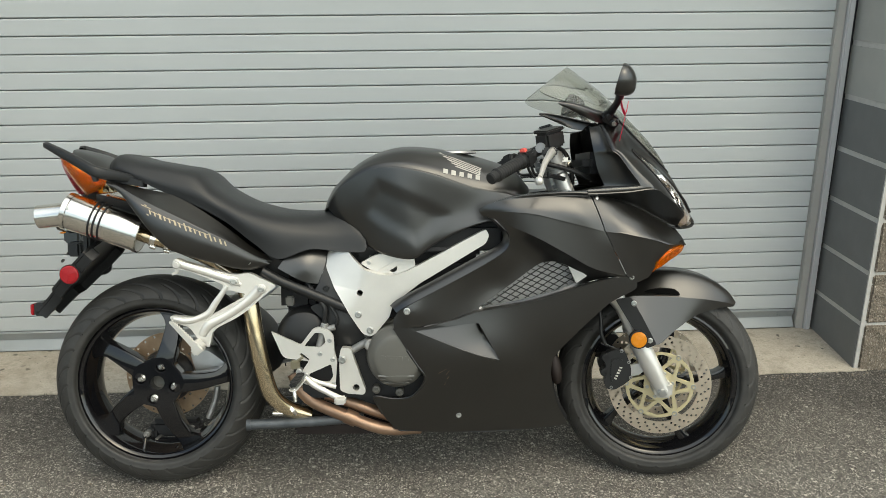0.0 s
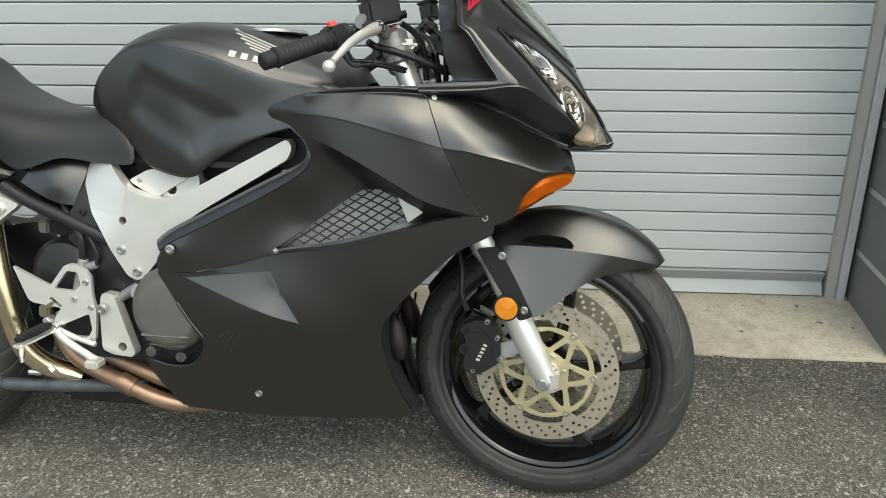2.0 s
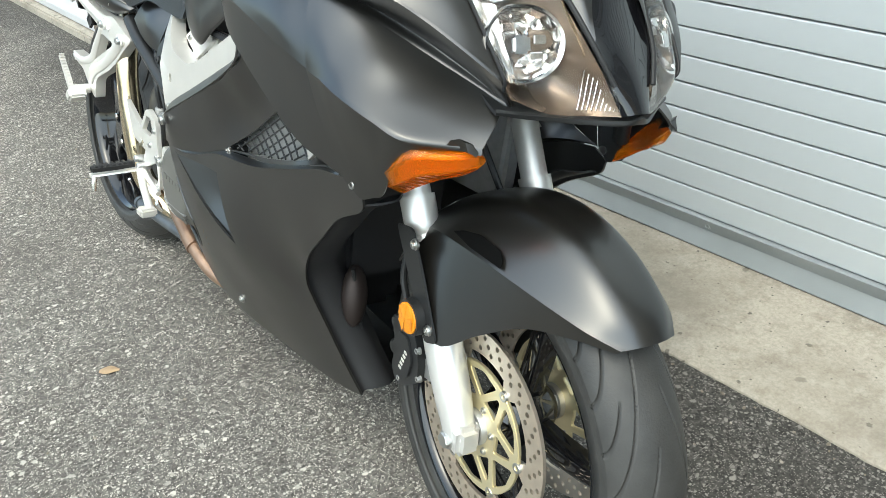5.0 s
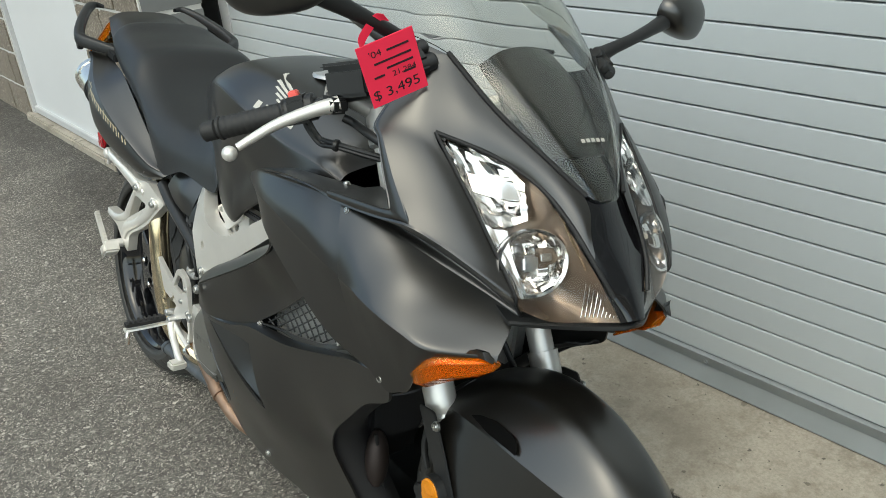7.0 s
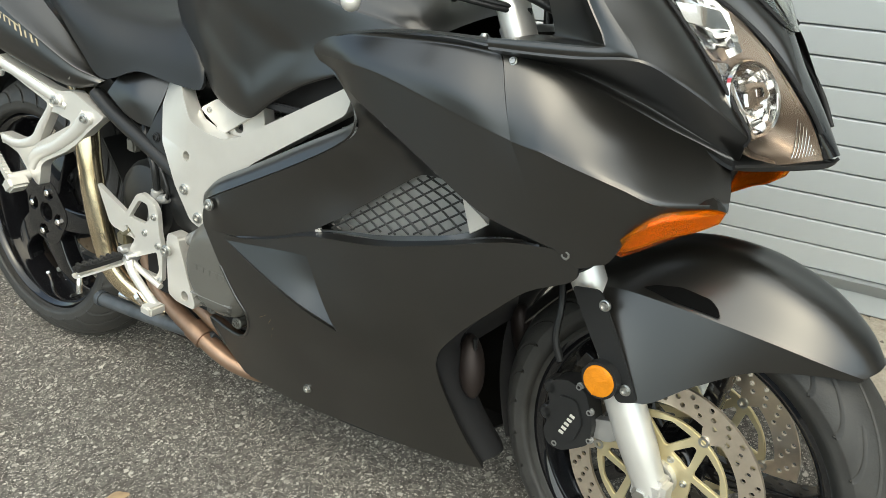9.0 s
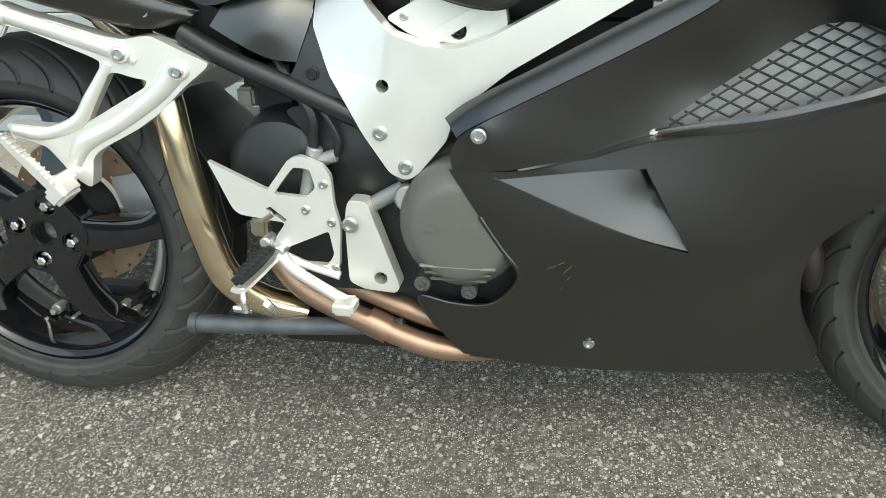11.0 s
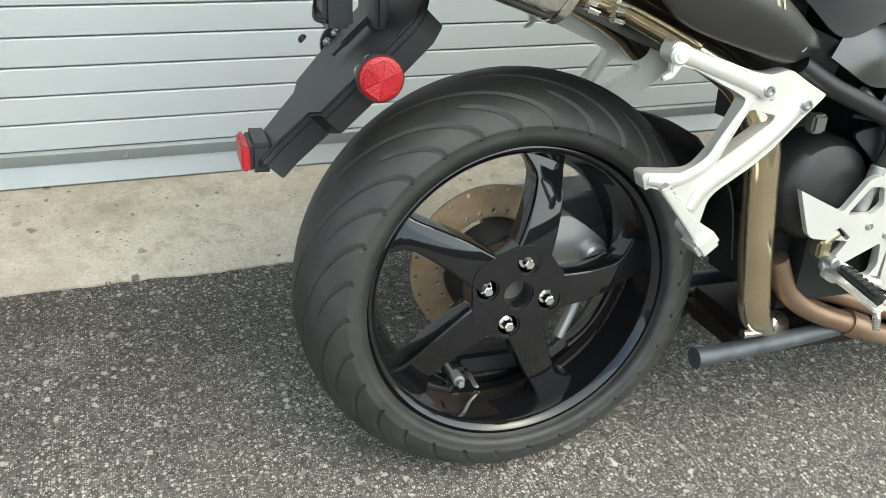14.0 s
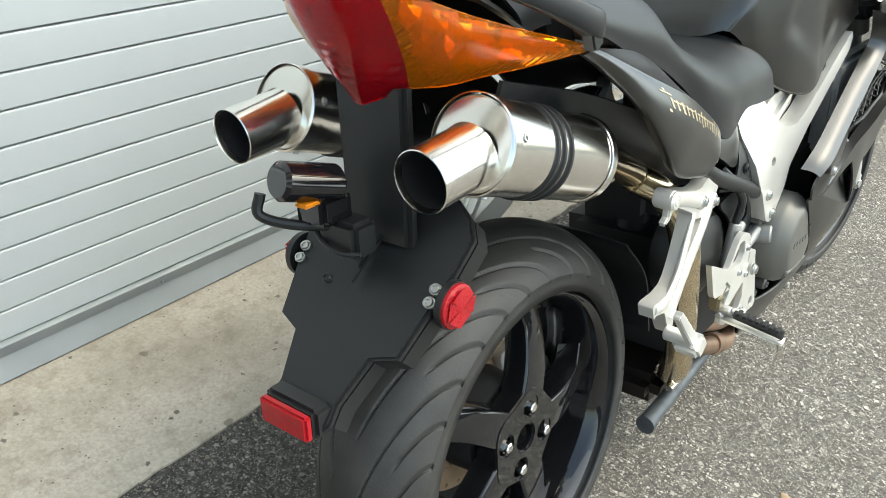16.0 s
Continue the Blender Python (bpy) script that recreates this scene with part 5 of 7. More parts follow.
mg_half = [(-0.035, 0.046, 1), (-0.004, 0.086, 1), (0.018, 0.099, 1), (0.065, 0.096, 1), (0.168, 0.080, 1), (0.181, 0.052, 1), (0.238, 0.040, 1), (0.262, 0.042, 1), (0.270, 0.038, 1)]
mg_full = mg_half + [(a, -b, 1) for a, b, _ in mg_half[::-1]]
guard = part("rear_mudguard", mg_plate(mg_full, -0.001, 0.010, 0.003), TRIM, bike, "black plastic rear mudguard with red reflectors")
part("mudguard_post", box(-0.205, -0.186, -0.042, 0.042, 0.66, 0.85, 0.006), TRIM, guard)
part("mudguard_rib", mg_plate([(0.02, 0.008, 1), (0.11, 0.002, 1), (0.02, -0.012, 1)], -0.012, -0.004, 0.002), TRIM, guard)
for s in (1, -1):
    part("mudguard_flange", mg_plate([(a, s * b, 1) for a, b, _ in mg_half[1:8]] + [(a, s * (b - 0.006), 1) for a, b, _ in mg_half[7:0:-1]], 0.008, 0.036, 0.002), TRIM, guard)
    rf = part("round_reflector", lathe([(0.0, -0.0095), (0.02, -0.0092), (0.0255, -0.007), (0.0265, -0.003), (0.026, 0.0), (0.0, 0.0)], 36, Matrix.Translation((-0.215, -0.0985 * s, 0.624)) @ pose(0, 0, 0, 0, 0, 0 if s > 0 else 180)), REDREF, guard, "round red side reflector")
    part("reflector_face", star((-0.215, -0.1005 * s, 0.624), 0.0235, 0.0102, s), REDREF, rf, "", 0)
    part("reflector_back", lathe([(0.0, 0.003), (0.028, 0.003), (0.028, -0.004), (0.024, -0.004)], 36, Matrix.Translation((-0.215, -0.0985 * s, 0.624)) @ pose(0, 0, 0, 0, 0, 0 if s > 0 else 180)), TRIM, rf)
    for d in (0.0, 0.017):
        part("reflector_bolt", bolt(-0.2250 - d * 0.64, -0.086 * s, 0.6415 - d * 0.67, 0.0068, 0.004, (-0.72, 0, 0.69)), STEEL, guard)
part("tail_reflector", box(-0.369, -0.358, -0.033, 0.033, 0.494, 0.526, 0.003), REDREF, guard, "oblong red tail reflector")
part("reflector_block", box(-0.358, -0.330, -0.036, 0.036, 0.492, 0.530, 0.005), TRIM, guard)
part("plate_bolt", bolt(-0.285, 0.0, 0.648, 0.006, 0.003, (-0.72, 0, 0.69)), TRIM, guard)
lamp = part("plate_lamp", join(rod((-0.305, 0.034, 0.757), (-0.242, 0.016, 0.740), 0.022, 24, 0.004), box(-0.282, -0.235, 0.0, 0.04, 0.700, 0.735, 0.006)), GLOSS, bike, "black number plate lamp on a bracket")
part("lamp_lens", box(-0.296, -0.262, 0.008, 0.024, 0.727, 0.732, 0.002), AMBREF, lamp)
part("lamp_bracket", join(tube([(-0.30, 0.065, 0.735), (-0.305, 0.065, 0.712), (-0.285, 0.04, 0.700), (-0.25, 0.01, 0.695)], 0.006, 10), box(-0.262, -0.225, -0.02, 0.028, 0.662, 0.705, 0.006)), TRIM, lamp)
part("lamp_wire", tube([(-0.255, 0.035, 0.72), (-0.262, 0.03, 0.685), (-0.268, 0.0, 0.672), (-0.258, -0.022, 0.672)], 0.003, 8), TRIM, lamp)

# twin silencers
SPREAD[0] = 0.0
for s in (1, -1):
    ax0, ax1 = Vector((-0.205, -0.140 * s, 0.800)), Vector((-0.002, -0.140 * s, 0.732))
    q = (ax1 - ax0).normalized()
    turn = Matrix.Translation(ax0) @ q.to_track_quat("Y", "Z").to_matrix().to_4x4()
    L = (ax1 - ax0).length
    can = part("silencer", lathe([(0.0, 0.0), (0.046, 0.0), (0.049, 0.002), (0.050, 0.006), (0.0505, 0.02), (0.0505, L - 0.02), (0.050, L - 0.006), (0.048, L), (0.02, L + 0.003), (0.0, L + 0.003)], 56, turn), CHROME, bike, "polished steel silencer")
    part("end_cap", lathe([(0.051, -0.001), (0.0525, 0.0), (0.0525, 0.013), (0.051, 0.014)], 56, turn, True), CHROME, can)
    part("end_cap", lathe([(0.051, L - 0.012), (0.0525, L - 0.011), (0.0525, L - 0.001), (0.051, L)], 56, turn, True), CHROME, can)
    for d in (0.078, 0.091, 0.106):
        part("silencer_strap", lathe([(0.0505, d), (0.0530, d + 0.001), (0.0530, d + 0.005), (0.0505, d + 0.006)], 56, turn, True), SEALB, can, "black strap")
    out_turn = Matrix.Translation(ax0 + Vector((0.0, 0, -0.009))) @ Vector((0.985, 0, 0.10)).to_track_quat("Y", "Z").to_matrix().to_4x4()
    part("outlet", lathe([(0.0335, -0.002), (0.0325, -0.01), (0.0325, -0.078), (0.0315, -0.079), (0.0305, -0.076), (0.0305, -0.03), (0.031, -0.004)], 48, out_turn, False), CHROME, can, "slash-cut outlet")
    part("outlet_bore", lathe([(0.0, -0.012), (0.0303, -0.012), (0.0303, -0.070)], 40, out_turn), DARK, can)
    for a in (0.3, 1.9, 3.4, 5.0):
        pos = turn @ Vector((0.051 * math.cos(a), 0.016, 0.051 * math.sin(a)))
        axv = (turn.to_3x3() @ Vector((math.cos(a), 0, math.sin(a))))
        part("can_rivet", bolt(*pos, 0.005, 0.003, tuple(axv)), STEEL, can)
    part("link_pipe", tube([tuple(ax1), (0.04, -0.136 * s, 0.718), (0.10, -0.120 * s, 0.698), (0.20, -0.112 * s, 0.650), (0.262, -0.130 * s, 0.605)], [0.019, 0.020, 0.0215, 0.0215, 0.0215], 18), GOLDPIPE, bike, "heat-tinted link pipe")
    part("pipe_clamp", join(tube([(0.022, -0.138 * s, 0.724), (0.036, -0.1365 * s, 0.719)], 0.0235, 20), tube([(0.058, -0.131 * s, 0.712), (0.070, -0.128 * s, 0.708)], 0.0240, 20), rod((0.022, -0.150 * s, 0.702), (0.036, -0.150 * s, 0.697), 0.006), rod((0.058, -0.146 * s, 0.690), (0.072, -0.144 * s, 0.686), 0.006)), CHROME, bike, "bright pipe clamp")
part("down_pipe", tube([(0.20, -0.112, 0.648), (0.262, -0.132, 0.604), (0.292, -0.152, 0.545), (0.306, -0.155, 0.455), (0.324, -0.150, 0.355), (0.345, -0.140, 0.28), (0.385, -0.112, 0.232), (0.44, -0.085, 0.205)], 0.0235, 22, 8), GOLDPIPE, bike, "heat-tinted exhaust down pipe")
part("down_clamp", join(lathe([(0.024, -0.006), (0.027, -0.005), (0.027, 0.005), (0.024, 0.006)], 24, Matrix.Translation((0.392, -0.108, 0.228)) @ pose(0, 0, 0, 0, 0, -60) @ pose(0, 0, 0, 40, 0, 0), True), rod((0.345, -0.128, 0.222), (0.375, -0.128, 0.222), 0.007)), CHROME, bike)

# frame, sub-frame, pillion footrest hangers
SPREAD[0] = 0.0332
frame_out = [(0.508, 0.688), (0.530, 0.697), (0.560, 0.698), (0.580, 0.672), (0.610, 0.642), (0.650, 0.628), (0.690, 0.624), (0.729, 0.636), (0.945, 0.752), (0.955, 0.735), (0.945, 0.712), (0.760, 0.600), (0.690, 0.545), (0.680, 0.510), (0.640, 0.462), (0.626, 0.455), (0.605, 0.463), (0.572, 0.513), (0.527, 0.592), (0.504, 0.645)]


def drawn_in(bm):
    """Draws the waist of the frame in under the seat."""
    for v in bm.verts:
        u = min(1.0, max(0.0, (v.co.z - 0.56) / 0.13)) * min(1.0, max(0.0, (0.62 - v.co.x) / 0.11))
        v.co.y *= 1 - 0.32 * u
    return bm


for s in (1, -1):
    fr_ = part("frame_plate", drawn_in(plate(frame_out, -0.125, -0.157, [circ(0.599, 0.577, 0.0085)], 0.006, 4, s)), ALU, bike, "silver painted aluminium frame spar")
    for bx, bz in ((0.594, 0.517), (0.626, 0.473)):
        part("frame_bolt", bolt(bx, -0.158 * s, bz, 0.0098, 0.005, (0, -s, 0)), STEEL, fr_)
    part("side_cover", skin([(0.372, 0.645, 1), (0.400, 0.680), (0.436, 0.693), (0.480, 0.696), (0.506, 0.692, 1), (0.500, 0.650), (0.482, 0.600, 1), (0.44, 0.608)], [(0.372, 0.645, -0.140), (0.436, 0.693, -0.120), (0.506, 0.692, -0.102), (0.482, 0.60, -0.134), (0.45, 0.65, -0.140), (0.44, 0.608, -0.140)], side=s), MATTE, bike, "satin black side cover")
    part("side_cover_front", skin([(0.506, 0.690, 1), (0.504, 0.645), (0.530, 0.592), (0.562, 0.535, 1), (0.520, 0.548), (0.470, 0.578, 1), (0.484, 0.602), (0.50, 0.65)], [(0.506, 0.69, -0.098), (0.562, 0.535, -0.140), (0.47, 0.578, -0.140), (0.51, 0.60, -0.138)], side=s), TRIM, bike, "black side cover")
    part("cover_plug", bolt(0.505, -0.142 * s, 0.588, 0.009, 0.004, (0, -s, 0)), TRIM, bike)
    part("subframe_tube", tube([(0.33, -0.135 * s, 0.636), (0.385, -0.138 * s, 0.606), (0.462, -0.140 * s, 0.574), (0.570, -0.140 * s, 0.528)], 0.0135, 16), TRIM, bike, "black sub-frame tube")
    def splay(bm):
        """The hanger leans in towards the sub-frame at its upper front end."""
        for v in bm.verts:
            u = min(1.15, max(0.0, (v.co.x - 0.1115) / 0.2074))
            v.co += Vector((0.0105 * u * u, 0.0345 * u * s, -0.0125 * u))
        return bm
    rest_out = [(0.0998, 0.6689), (0.1042, 0.678), (0.1159, 0.6781), (0.1318, 0.6711), (0.1888, 0.6561), (0.2338, 0.6432), (0.2592, 0.6398), (0.2805, 0.645), (0.2924, 0.6452), (0.3235, 0.6288), (0.3554, 0.6136), (0.349, 0.6059), (0.3237, 0.5825), (0.284, 0.5413), (0.257, 0.5208), (0.2072, 0.4914), (0.195, 0.4788), (0.1905, 0.454), (0.186, 0.4346), (0.1732, 0.4431), (0.1599, 0.4586), (0.1375, 0.4919), (0.1005, 0.5032), (0.0941, 0.4997), (0.0871, 0.52), (0.0929, 0.5228), (0.1357, 0.5193), (0.1619, 0.5196), (0.1746, 0.5252), (0.1926, 0.5435), (0.2122, 0.5766), (0.2243, 0.6024), (0.2259, 0.6107), (0.2113, 0.6181), (0.1397, 0.647), (0.1177, 0.6504), (0.1003, 0.6599)]
    hole1 = [(0.2612, 0.5914), (0.2790, 0.5885), (0.2760, 0.5795), (0.1955, 0.5275), (0.1970, 0.5340), (0.2320, 0.5945), (0.2437, 0.5969)]
    ribs = []
    for line, r in (([(0.1124, 0.6665), (0.1879, 0.6440), (0.2457, 0.6240), (0.2700, 0.6120)], (0.0105, 0.011, 0.011, 0.006)), ([(0.3175, 0.6060), (0.2850, 0.5680), (0.2350, 0.5280), (0.1878, 0.5000), (0.1690, 0.4700)], (0.014, 0.012, 0.0105, 0.013, 0.010)), ([(0.2353, 0.6080), (0.2050, 0.5600), (0.1828, 0.5280), (0.1350, 0.5090), (0.0956, 0.5130)], (0.006, 0.0085, 0.0095, 0.0085, 0.0065))):
        rib = tube([(x, 0.0, z) for x, z in line], list(r), 14)
        ribs.append(moved(rib, Matrix.Translation((0, -0.189 * s, 0)) @ Matrix.Diagonal((1, 0.62, 1, 1))))
    hang = part("pillion_hanger", splay(join(plate(rest_out, -0.168, -0.190, [hole1], 0.005, 4, s), *ribs)), ALU, bike, "silver cast pillion footrest hanger", 50)
    for bx, bz in ((0.2537, 0.622), (0.3189, 0.6028)):
        part("bolt_seat", splay(rod((bx, -0.186 * s, bz), (bx, -0.1975 * s, bz), 0.0125, 22, 0.002)), ALU, hang)
        part("hanger_bolt", splay(bolt(bx, -0.1978 * s, bz, 0.0085, 0.005, (0, -s, 0))), STEEL, hang)
    part("hanger_eye", join(rod((0.1115, -0.166 * s, 0.6640), (0.1115, -0.1965 * s, 0.6640), 0.0125, 20, 0.003), rod((0.1115, -0.19 * s, 0.6640), (0.1115, -0.1975 * s, 0.6640), 0.006, 18, 0.001), plate([(0.105, 0.655, 1), (0.120, 0.651, 1), (0.110, 0.637, 1), (0.098, 0.633, 1), (0.096, 0.638, 1), (0.105, 0.644, 1)], -0.180, -0.190, side=s)), ALU, hang)
    peg = part("pillion_peg", join(plate([(0.0929, 0.5131), (0.1021, 0.5172), (0.1410, 0.4785), (0.1640, 0.4535), (0.1560, 0.4390), (0.1300, 0.4690)], -0.215, -0.226, (), 0.002, 1, s, 0.003), moved(box(-0.016, 0.016, -0.020, 0.020, -0.013, 0.013, 0.005), Matrix.Translation((0.1680, -0.214 * s, 0.4385)) @ pose(0, 0, 0, 0, -40, 0)), rod((0.160, -0.180 * s, 0.448), (0.160, -0.224 * s, 0.448), 0.011, 18, 0.002)), ALU, hang, "folded pillion footpeg")
    for i in range(11):
        part("peg_tooth", moved(box(-0.0013, 0.0013, -0.0055, 0.0055, -0.0025, 0.0025, 0.0005, 1), Matrix.Translation((0.1030 + 0.0056 * i, -0.2205 * s, 0.5168 - 0.0058 * i)) @ pose(0, 0, 0, 0, 45, 0)), ALU, peg)

# engine, covers, rider footrest and brake pedal
part("crankcase", box(0.40, 0.80, -0.115, 0.115, 0.24, 0.50, 0.03), DARK, bike, "black engine crankcase")
part("rear_cylinder", box(0.50, 0.95, -0.10, 0.10, 0.45, 0.68, 0.03), DARK, bike, "black rear cylinder bank")
part("front_cylinder", box(0.70, 1.02, -0.12, 0.12, 0.22, 0.55, 0.03), DARK, bike, "black front cylinder bank")
part("alternator_cover", lathe([(0.0, -0.128), (0.052, -0.126), (0.070, -0.118), (0.079, -0.104), (0.080, -0.06), (0.0, -0.06)], 56, at((0.438, 0, 0.446))), TRIM, bike, "round black engine cover")
part("black_shield", skin([(0.46, 0.535), (0.53, 0.545), (0.572, 0.510), (0.622, 0.452), (0.60, 0.425), (0.53, 0.425), (0.52, 0.46), (0.49, 0.50)], [(0.46, 0.535, -0.125), (0.572, 0.51, -0.132), (0.622, 0.452, -0.128), (0.53, 0.425, -0.122), (0.55, 0.48, -0.138)], thick=0.006), TRIM, bike, "black plastic engine shield")
clutch = part("clutch_cover", lathe([(0.0, -0.1985), (0.050, -0.1980), (0.060, -0.1968), (0.064, -0.1945), (0.080, -0.176), (0.084, -0.168), (0.085, -0.13), (0.088, -0.128), (0.092, -0.122), (0.092, -0.10), (0.0, -0.10)], 64, at((0.700, 0, 0.402)) @ Matrix.Diagonal((0.98, 1, 1.04, 1))), ENGINE, bike, "grey painted clutch cover with raised ribs")
for i in range(5):
    x = 0.6575 + 0.0158 * i
    part("maker_mark", plate([(x, 0.4115 - 0.0008 * i, 1), (x + 0.0118, 0.4109 - 0.0008 * i, 1), (x + 0.0118, 0.4005 - 0.0008 * i, 1), (x, 0.4011 - 0.0008 * i, 1)], -0.1975, -0.1993, bev=0.0006), ENGINE, clutch)
for i in range(3):
    part("cover_rib", box(0.648 + 0.006 * i, 0.748 - 0.006 * i, -0.1925 + 0.004 * i, -0.1985 + 0.0045 * i, 0.352 - 0.011 * i, 0.3555 - 0.011 * i, 0.0012), ENGALU if i == 0 else ENGINE, clutch)
for bx, bz in ((0.640, 0.300), (0.705, 0.292), (0.790, 0.33), (0.618, 0.46), (0.655, 0.505)):
    part("case_lug", join(rod((bx, -0.10, bz), (bx, -0.146, bz), 0.0115, 20, 0.002), bolt(bx, -0.146, bz, 0.0075, 0.004)), ENGINE, bike)
part("oil_filler", join(rod((0.615, -0.10, 0.425), (0.628, -0.165, 0.432), 0.017, 20, 0.003), rod((0.565, -0.13, 0.405), (0.62, -0.14, 0.44), 0.011, 16, 0.002)), ENGALU, bike, "alloy oil filler")
ped = part("footrest_hanger", plate([(0.3544, 0.471, 1), (0.3823, 0.4041), (0.3921, 0.3964), (0.4564, 0.3878), (0.4406, 0.3662), (0.429, 0.3330), (0.4464, 0.3208), (0.5157, 0.3163), (0.5283, 0.324), (0.5338, 0.3867), (0.5263, 0.4184), (0.525, 0.4577), (0.5144, 0.4726), (0.4843, 0.4844), (0.4682, 0.4783), (0.4341, 0.4336)], -0.152, -0.162, [[(0.443, 0.429), (0.474, 0.468), (0.497, 0.466), (0.503, 0.440), (0.488, 0.426)], [(0.448, 0.336), (0.453, 0.350), (0.517, 0.379), (0.5225, 0.345), (0.512, 0.328), (0.460, 0.329)], [(0.4299, 0.4067, 1), (0.4367, 0.4104, 1), (0.4585, 0.3928, 1), (0.454, 0.3885, 1)]], 0.0035, 3, 1, 0.006), ALU, bike, "silver heel guard and footrest hanger")
for bx, bz in ((0.487, 0.4085), (0.5145, 0.446), (0.522, 0.392), (0.523, 0.3235)):
    part("hanger_bolt", bolt(bx, -0.1622, bz, 0.0065, 0.004), STEEL, ped)
piv = part("pivot_plate", plate([(0.542, 0.413), (0.546, 0.424), (0.572, 0.422), (0.576, 0.405), (0.612, 0.300), (0.606, 0.290), (0.562, 0.293), (0.540, 0.303), (0.539, 0.395)], -0.130, -0.158, [circ(0.585, 0.311, 0.0095)], 0.003, 3), ALU, bike, "silver swingarm pivot plate")
part("pivot_bolt", bolt(0.549, -0.1665, 0.392, 0.011, 0.006), STEEL, piv)
peg = part("rider_footpeg", patch([[(0.428, -0.182, 0.356), (0.437, -0.182, 0.362), (0.447, -0.182, 0.358)], [(0.423, -0.225, 0.354), (0.433, -0.225, 0.360), (0.444, -0.225, 0.356)], [(0.418, -0.268, 0.351), (0.427, -0.270, 0.357), (0.437, -0.268, 0.354)]], 4, 4, thick=0.011), GRIP, bike, "black rubber rider footpeg on a silver bracket")
for i in range(7):
    part("peg_rib", box(0.4275 - 0.0014 * i, 0.4465 - 0.0014 * i, -0.194 - 0.0115 * i, -0.187 - 0.0115 * i, 0.3585 - 0.0006 * i, 0.3628 - 0.0007 * i, 0.0012), GRIP, peg)
part("peg_bracket", patch([[(0.426, -0.165, 0.345), (0.437, -0.165, 0.341), (0.449, -0.165, 0.345)], [(0.422, -0.225, 0.342), (0.432, -0.225, 0.339), (0.445, -0.225, 0.343)], [(0.418, -0.270, 0.339), (0.427, -0.271, 0.337), (0.438, -0.270, 0.340)]], 4, 4, thick=0.004), ALU, peg)
part("peg_feeler", tube([(0.430, -0.262, 0.338), (0.432, -0.266, 0.322), (0.434, -0.268, 0.305)], [0.0045, 0.0055, 0.005], 12), CHROME, peg)
part("peg_pivot", join(rod((0.448, -0.15, 0.350), (0.448, -0.180, 0.350), 0.009, 18, 0.002), rod((0.430, -0.15, 0.362), (0.430, -0.178, 0.362), 0.008, 18, 0.002), rod((0.420, -0.16, 0.352), (0.455, -0.16, 0.352), 0.007, 14, 0.002)), FORGED, peg)
part("brake_switch", join(box(0.405, 0.430, -0.165, -0.145, 0.365, 0.392, 0.004), rod((0.418, -0.155, 0.385), (0.440, -0.155, 0.400), 0.008, 12, 0.001)), YELLOWBOLT, bike)
part("master_cylinder", join(rod((0.478, -0.14, 0.400), (0.500, -0.14, 0.490), 0.011, 18, 0.002), rod((0.500, -0.14, 0.470), (0.528, -0.14, 0.480), 0.009, 14, 0.002)), ENGALU, bike, "rear brake master cylinder")
part("fluid_hose", tube([(0.498, -0.14, 0.49), (0.500, -0.145, 0.535), (0.470, -0.135, 0.575), (0.450, -0.12, 0.60)], 0.007, 10), TRIM, bike)
part("brake_line", tube([(0.525, -0.14, 0.478), (0.535, -0.145, 0.50), (0.515, -0.145, 0.54), (0.49, -0.14, 0.555), (0.45, -0.12, 0.56)], 0.004, 10), TRIM, bike)
part("brake_pedal", join(tube([(0.448, -0.172, 0.345), (0.470, -0.178, 0.325), (0.510, -0.185, 0.305), (0.545, -0.190, 0.288)], [0.010, 0.0085, 0.008, 0.009], 12), box(0.530, 0.560, -0.215, -0.180, 0.278, 0.296, 0.004)), ALU, bike, "silver rear brake pedal")
part("pedal_link", tube([(0.448, -0.168, 0.345), (0.480, -0.166, 0.330), (0.53, -0.166, 0.315)], 0.006, 10), ALU, bike)
part("header_pipe", tube([(0.40, -0.095, 0.335), (0.425, -0.10, 0.285), (0.47, -0.105, 0.248), (0.56, -0.11, 0.210), (0.66, -0.10, 0.172), (0.76, -0.06, 0.16)], 0.0175, 18, 8), COPPER, bike, "heat-browned exhaust header")
part("header_pipe", tube([(0.49, -0.085, 0.270), (0.54, -0.088, 0.255), (0.62, -0.09, 0.225), (0.70, -0.08, 0.195)], 0.0165, 18, 8), COPPER, bike, "heat-browned exhaust header")
part("header_joint", tube([(0.548, -0.109, 0.216), (0.580, -0.109, 0.202)], 0.0215, 20), COPPER, bike)
part("collector", box(0.38, 0.70, -0.085, 0.09, 0.145, 0.205, 0.02), SCORCHED, bike, "scorched steel exhaust collector")
stand = part("centre_stand", tube([(0.275, -0.118, 0.193), (0.42, -0.110, 0.196), (0.60, -0.10, 0.205)], [0.0145, 0.0140, 0.013], 16), STAND, bike, "worn blue-grey centre stand, folded up")
part("stand_leg", tube([(0.275, 0.118, 0.193), (0.60, 0.10, 0.205)], 0.014, 16), STAND, stand)
part("stand_foot", lathe([(0.0, -0.002), (0.0165, -0.002), (0.0165, 0.01), (0.0, 0.01)], 20, Matrix.Translation((0.272, -0.118, 0.193)) @ pose(0, 0, 0, 0, 0, -90)), STAND, bike)
part("side_stand", tube([(0.62, 0.13, 0.26), (0.54, 0.20, 0.14), (0.50, 0.245, 0.060)], 0.012, 14), DARK, bike, "black side stand")
